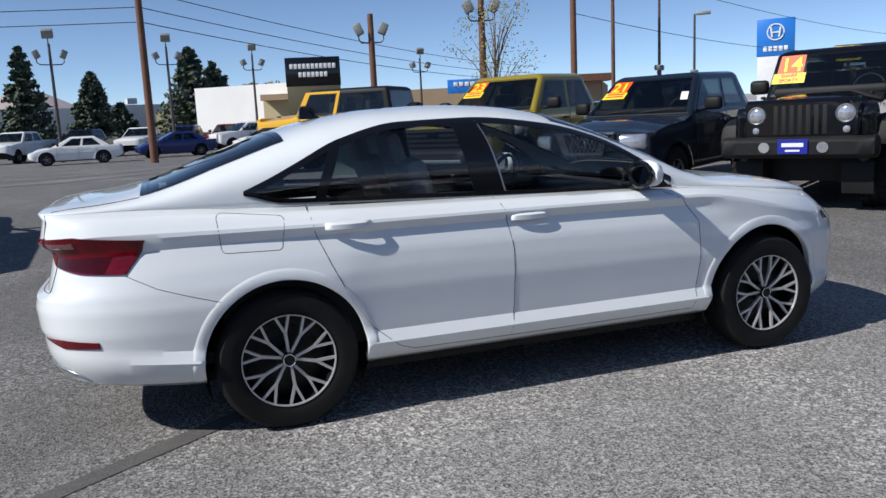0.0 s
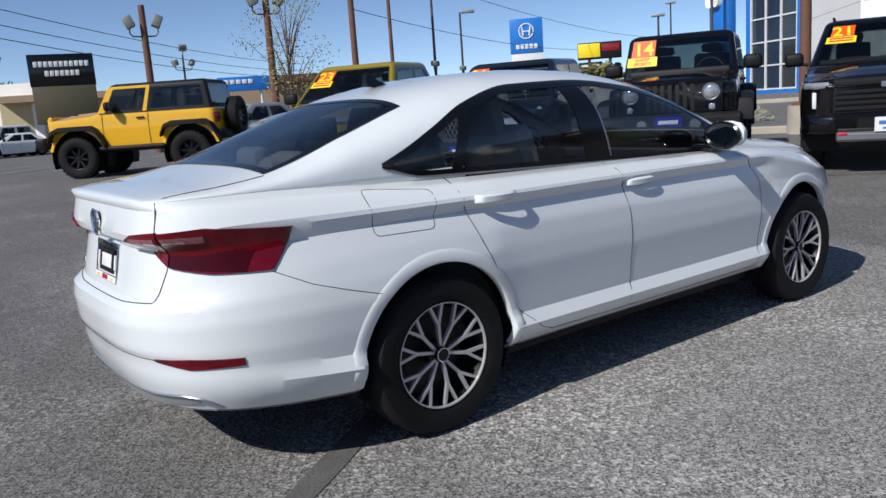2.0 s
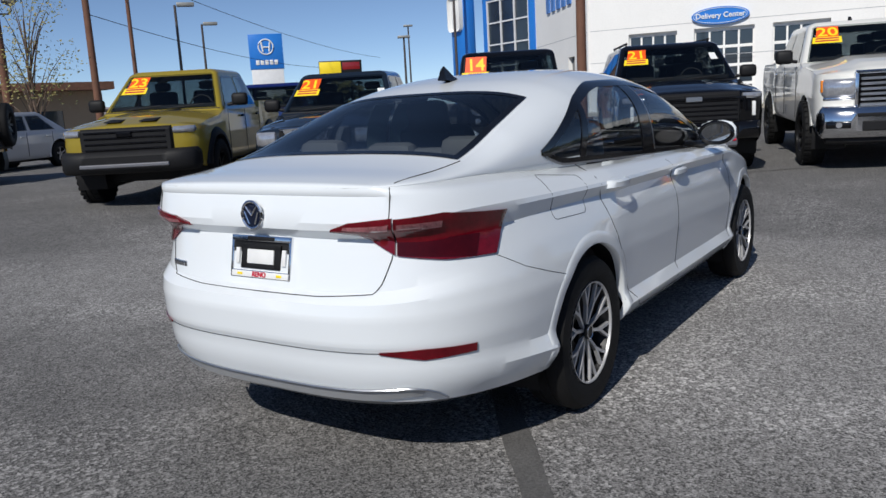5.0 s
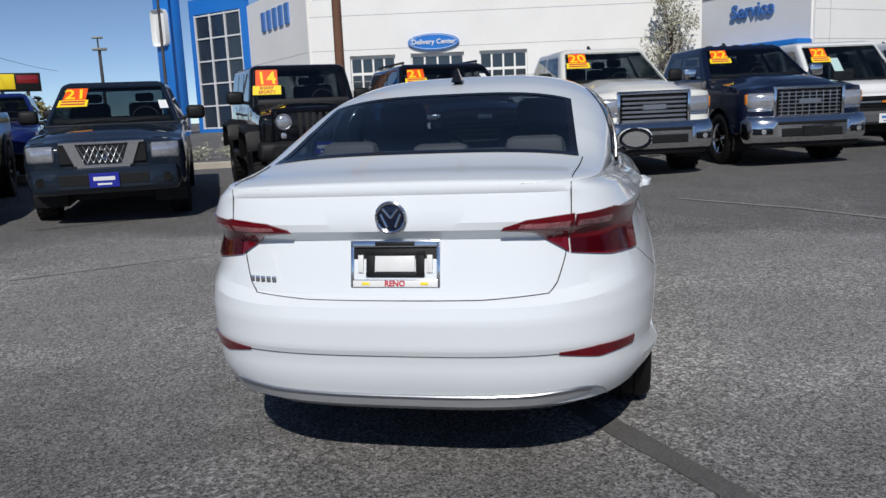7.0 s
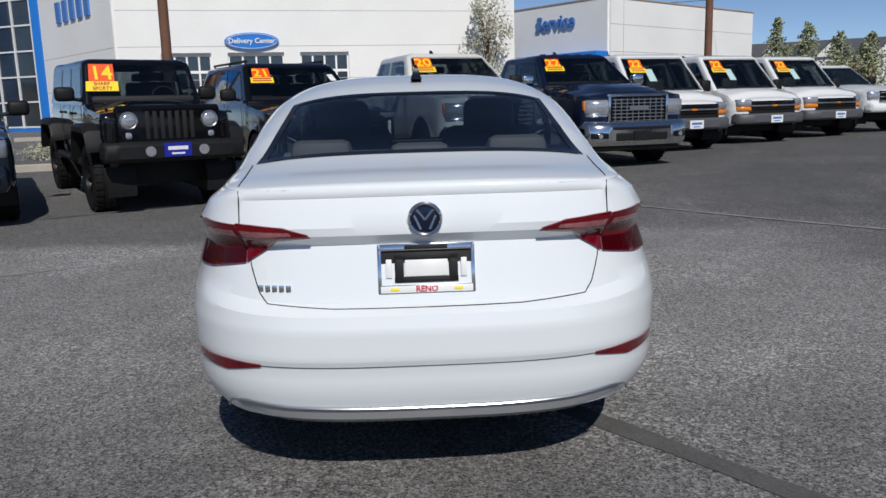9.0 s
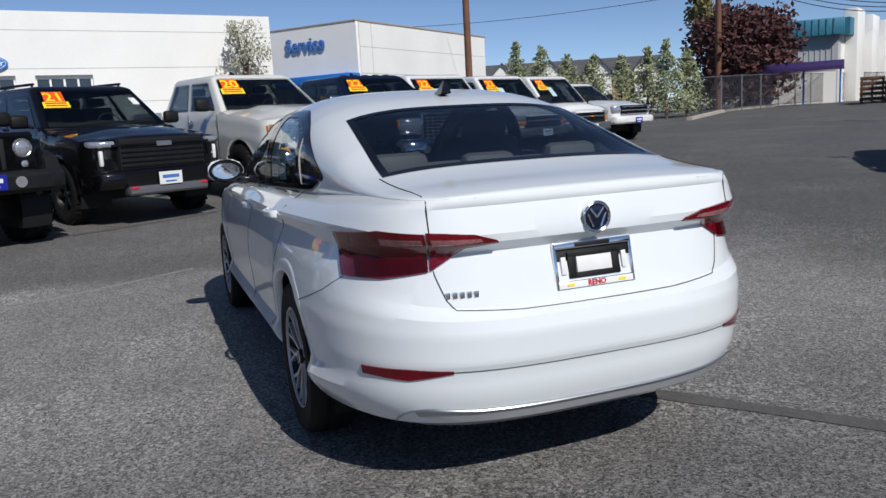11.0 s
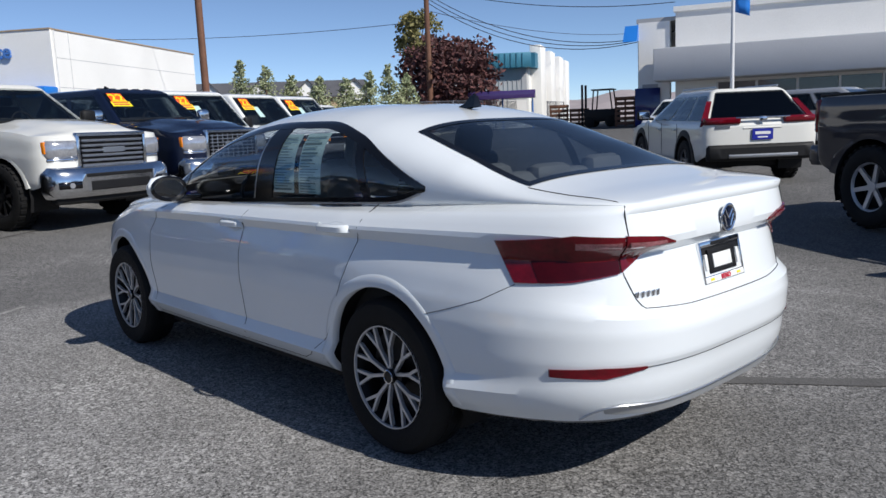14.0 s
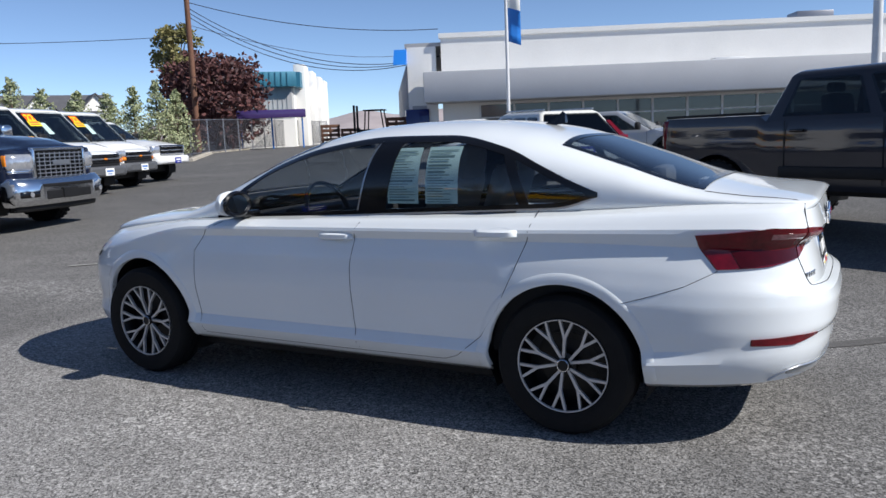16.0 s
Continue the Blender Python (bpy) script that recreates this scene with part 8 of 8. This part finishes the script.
for i in range(13):
    p = fa.lerp(fb, i / 12)
    z = ground_z(p.x, p.y)
    bm = fresh()
    rod(bm, (p.x, p.y, z - 0.05), (p.x, p.y, z + 1.9), 0.035, seg=6)
    part("post", bm, STEEL, fence)
for z in (0.15, 1.85):
    bm = fresh()
    tube(bm, [(fa.lerp(fb, i / 12).x, fa.lerp(fb, i / 12).y, ground_z(*fa.lerp(fb, i / 12)) + z) for i in range(13)], 0.025, 5)
    part("rail", bm, STEEL, fence)
bm = fresh()
ln = (fb - fa).length
for i in range(150):
    for s in (-1, 1):
        a = i / 150
        b = min(1, max(0, a + s * 1.75 / ln))
        pa_, pb_ = fa.lerp(fb, a), fa.lerp(fb, b)
        rod(bm, (pa_.x, pa_.y, ground_z(*pa_) + 0.12), (pb_.x, pb_.y, ground_z(*pb_) + 1.85), 0.009, seg=3, caps=False)
tagged(part("mesh_wire", bm, STEEL, fence), kind="stuff")
shel = thing("canopy_gate", "small purple-roofed gate shelter by the fence", "shelter", pose(31.8, -34.6, ground_z(31.8, -34.6), 0, 0, 40))
bm = fresh()
box(bm, (0, 0, 2.15), (4.2, 1.2, 0.5), 0.03)
part("shelter_roof", bm, paint("purple_panel", (0.07, 0.04, 0.16), 0.5), shel)
for s in (-1.9, 0.0, 1.9):
    bm = fresh()
    rod(bm, (s, -0.5, 0), (s, -0.5, 2.0), 0.05, seg=8)
    part("shelter_post", bm, SIGNB, shel)

# yard by the white building's corner
def at_yard(az, d):
    return polar(-2.54, 2.46, az, d)


x, y = at_yard(-57.3, 44)
cab = thing("storage_cabinet", "dark blue metal storage cabinet in the yard", "cabinet", pose(x, y, ground_z(x, y), 0, 0, 33))
bm = fresh()
box(bm, (0, 0, 1.0), (1.3, 1.0, 2.0), 0.03)
part("body", bm, BLUEP, cab)
for k in (-0.31, 0.31):
    bm = fresh()
    box(bm, (k, -0.51, 1.0), (0.58, 0.03, 1.85), 0.01)
    part("door", bm, SLATE, cab)
x, y = at_yard(-54.2, 46)
lift = thing("forklift", "dark forklift parked in the yard", "forklift", pose(x, y, ground_z(x, y), 0, 0, 20))
bm = fresh()
box(bm, (0, 0, 0.65), (1.9, 1.0, 0.7), 0.12)
part("body", bm, TRIM, lift)
for px, py in ((-0.7, -0.45), (-0.7, 0.45), (0.45, -0.45), (0.45, 0.45)):
    bm = fresh()
    rod(bm, (px, py, 0.9), (px * 0.8, py, 2.05), 0.04, seg=6)
    part("post", bm, TRIM, lift)
bm = fresh()
box(bm, (-0.1, 0, 2.08), (1.2, 1.0, 0.07), 0.02)
part("roof_guard", bm, TRIM, lift)
for py in (-0.35, 0.35):
    bm = fresh()
    box(bm, (1.05, py, 1.25), (0.12, 0.1, 2.3), 0.02)
    part("mast", bm, TRIM, lift)
for px, py in ((-0.6, -0.5), (-0.6, 0.5), (0.6, -0.5), (0.6, 0.5)):
    bm = fresh()
    lathe(bm, [(0.02, 0.1), (0.2, 0.1), (0.3, 0.06), (0.3, -0.06), (0.2, -0.1), (0.02, -0.1)], seg=18, center=(px, py, 0.3))
    part("wheel", bm, RUBBER, lift)
for az, d, n in ((-55.8, 45, 6), (-52.6, 48, 4), (-51.2, 49, 5)):
    x, y = at_yard(az, d)
    st = thing("pallet_stack", "weathered stack of pallets in the yard", "pallet", pose(x, y, ground_z(x, y), 0, 0, az))
    for k in range(n):
        bm = fresh()
        for py in (-0.5, 0.0, 0.5):
            box(bm, (0, py, 0.05 + k * 0.27), (1.2, 0.1, 0.1))
        box(bm, (0, 0, 0.18 + k * 0.27), (1.2, 1.15, 0.17), 0.01)
        part("pallet", bm, WOODP, st)

# row houses beyond the young conifers
houses = building("row_houses", "grey-roofed houses with white gables beyond the lot")
H0, H1 = polar(-3.4, 0.0, -23.0, 84), polar(-3.4, 0.0, -36.0, 84)
bm = fresh()
wall_run(bm, H0, H1, 0.5, 5.2, 0.3)
part("house_wall", bm, WALLT, houses)
ROOFG = material("grey_shingle", (0.10, 0.10, 0.11), 0.9, 0, 0.12, 1.0, 0.2, 8, 0.3)
hl = (Vector(H1) - Vector(H0)).length
bm = fresh()
slab(bm, [along(H0, H1, -0.5, 0.6, 5.1), along(H0, H1, hl + 0.5, 0.6, 5.1), along(H0, H1, hl + 0.5, -5.0, 7.0), along(H0, H1, -0.5, -5.0, 7.0)], (0, 0, 1), 0.15)
part("roof", bm, ROOFG, houses)
for k in range(4):
    s0 = 1.6 + k * 4.9
    bm = fresh()
    q = [along(H0, H1, s0, 0.5, 1.0), along(H0, H1, s0 + 2.6, 0.5, 1.0), along(H0, H1, s0 + 2.6, 0.5, 5.4), along(H0, H1, s0 + 1.3, 0.5, 6.7), along(H0, H1, s0, 0.5, 5.4)]
    slab(bm, q, along(H0, H1, 0, 1) - along(H0, H1, 0, 0), 0.4)
    gb = part("gable", bm, WALLW, houses)
    wall_box("window", WINDOWD, gb, H0, H1, s0 + 0.8, s0 + 1.8, 3.2, 4.6, 0.5, 0.54)
    for e0, e1 in (((s0 - 0.35, 5.15), (s0 + 1.3, 6.85)), ((s0 + 2.95, 5.15), (s0 + 1.3, 6.85))):
        bm = fresh()
        slab(bm, [along(H0, H1, e0[0], 0.8, e0[1]), along(H0, H1, e1[0], 0.8, e1[1]), along(H0, H1, e1[0], -4.0, e1[1]), along(H0, H1, e0[0], -1.0, e0[1])], (0, 0, 1), 0.14)
        part("gable_roof", bm, ROOFG, gb)


# distant hills, with the haze put into their colour
def hills(name, az0, az1, d, base_h, seed):
    rng = random.Random(seed)
    bm = fresh()
    n = 60
    rows = []
    ph = [rng.uniform(0, 6.28) for _ in range(5)]
    for j, (rr, hh) in enumerate(((0.80, 0.0), (0.9, 0.55), (1.0, 1.0), (1.25, 0.4))):
        row = []
        for i in range(n + 1):
            t = i / n
            a = radians(lerp(az0, az1, t))
            prof = (0.75 + 0.14 * math.sin(7 * t + ph[0]) + 0.08 * math.sin(17 * t + ph[1]) + 0.03 * math.sin(43 * t + ph[2])) * min(1, 4 * t, 4 * (1 - t))
            row.append(bm.verts.new((d * rr * math.cos(a), d * rr * math.sin(a), 1.0 + base_h * hh * max(prof, 0) * (1 + 0.1 * math.sin(40 * t + j)) - (2 if hh == 0 else 0))))
        rows.append(row)
    for a, b in zip(rows, rows[1:]):
        for i in range(n):
            bm.faces.new((a[i], a[i + 1], b[i + 1], b[i]))
    tagged(part(name, bm, HILL, angle=180), "bare tan hills paled by haze on the horizon", "hill", kind="structure")


hills("backdrop", -72, -36, 1500, 72, 4)
hills("backdrop", 86, 125, 1500, 105, 9)
hills("backdrop", 30, 75, 1800, 40, 12)
hills("backdrop", 125, 290, 1600, 90, 15)
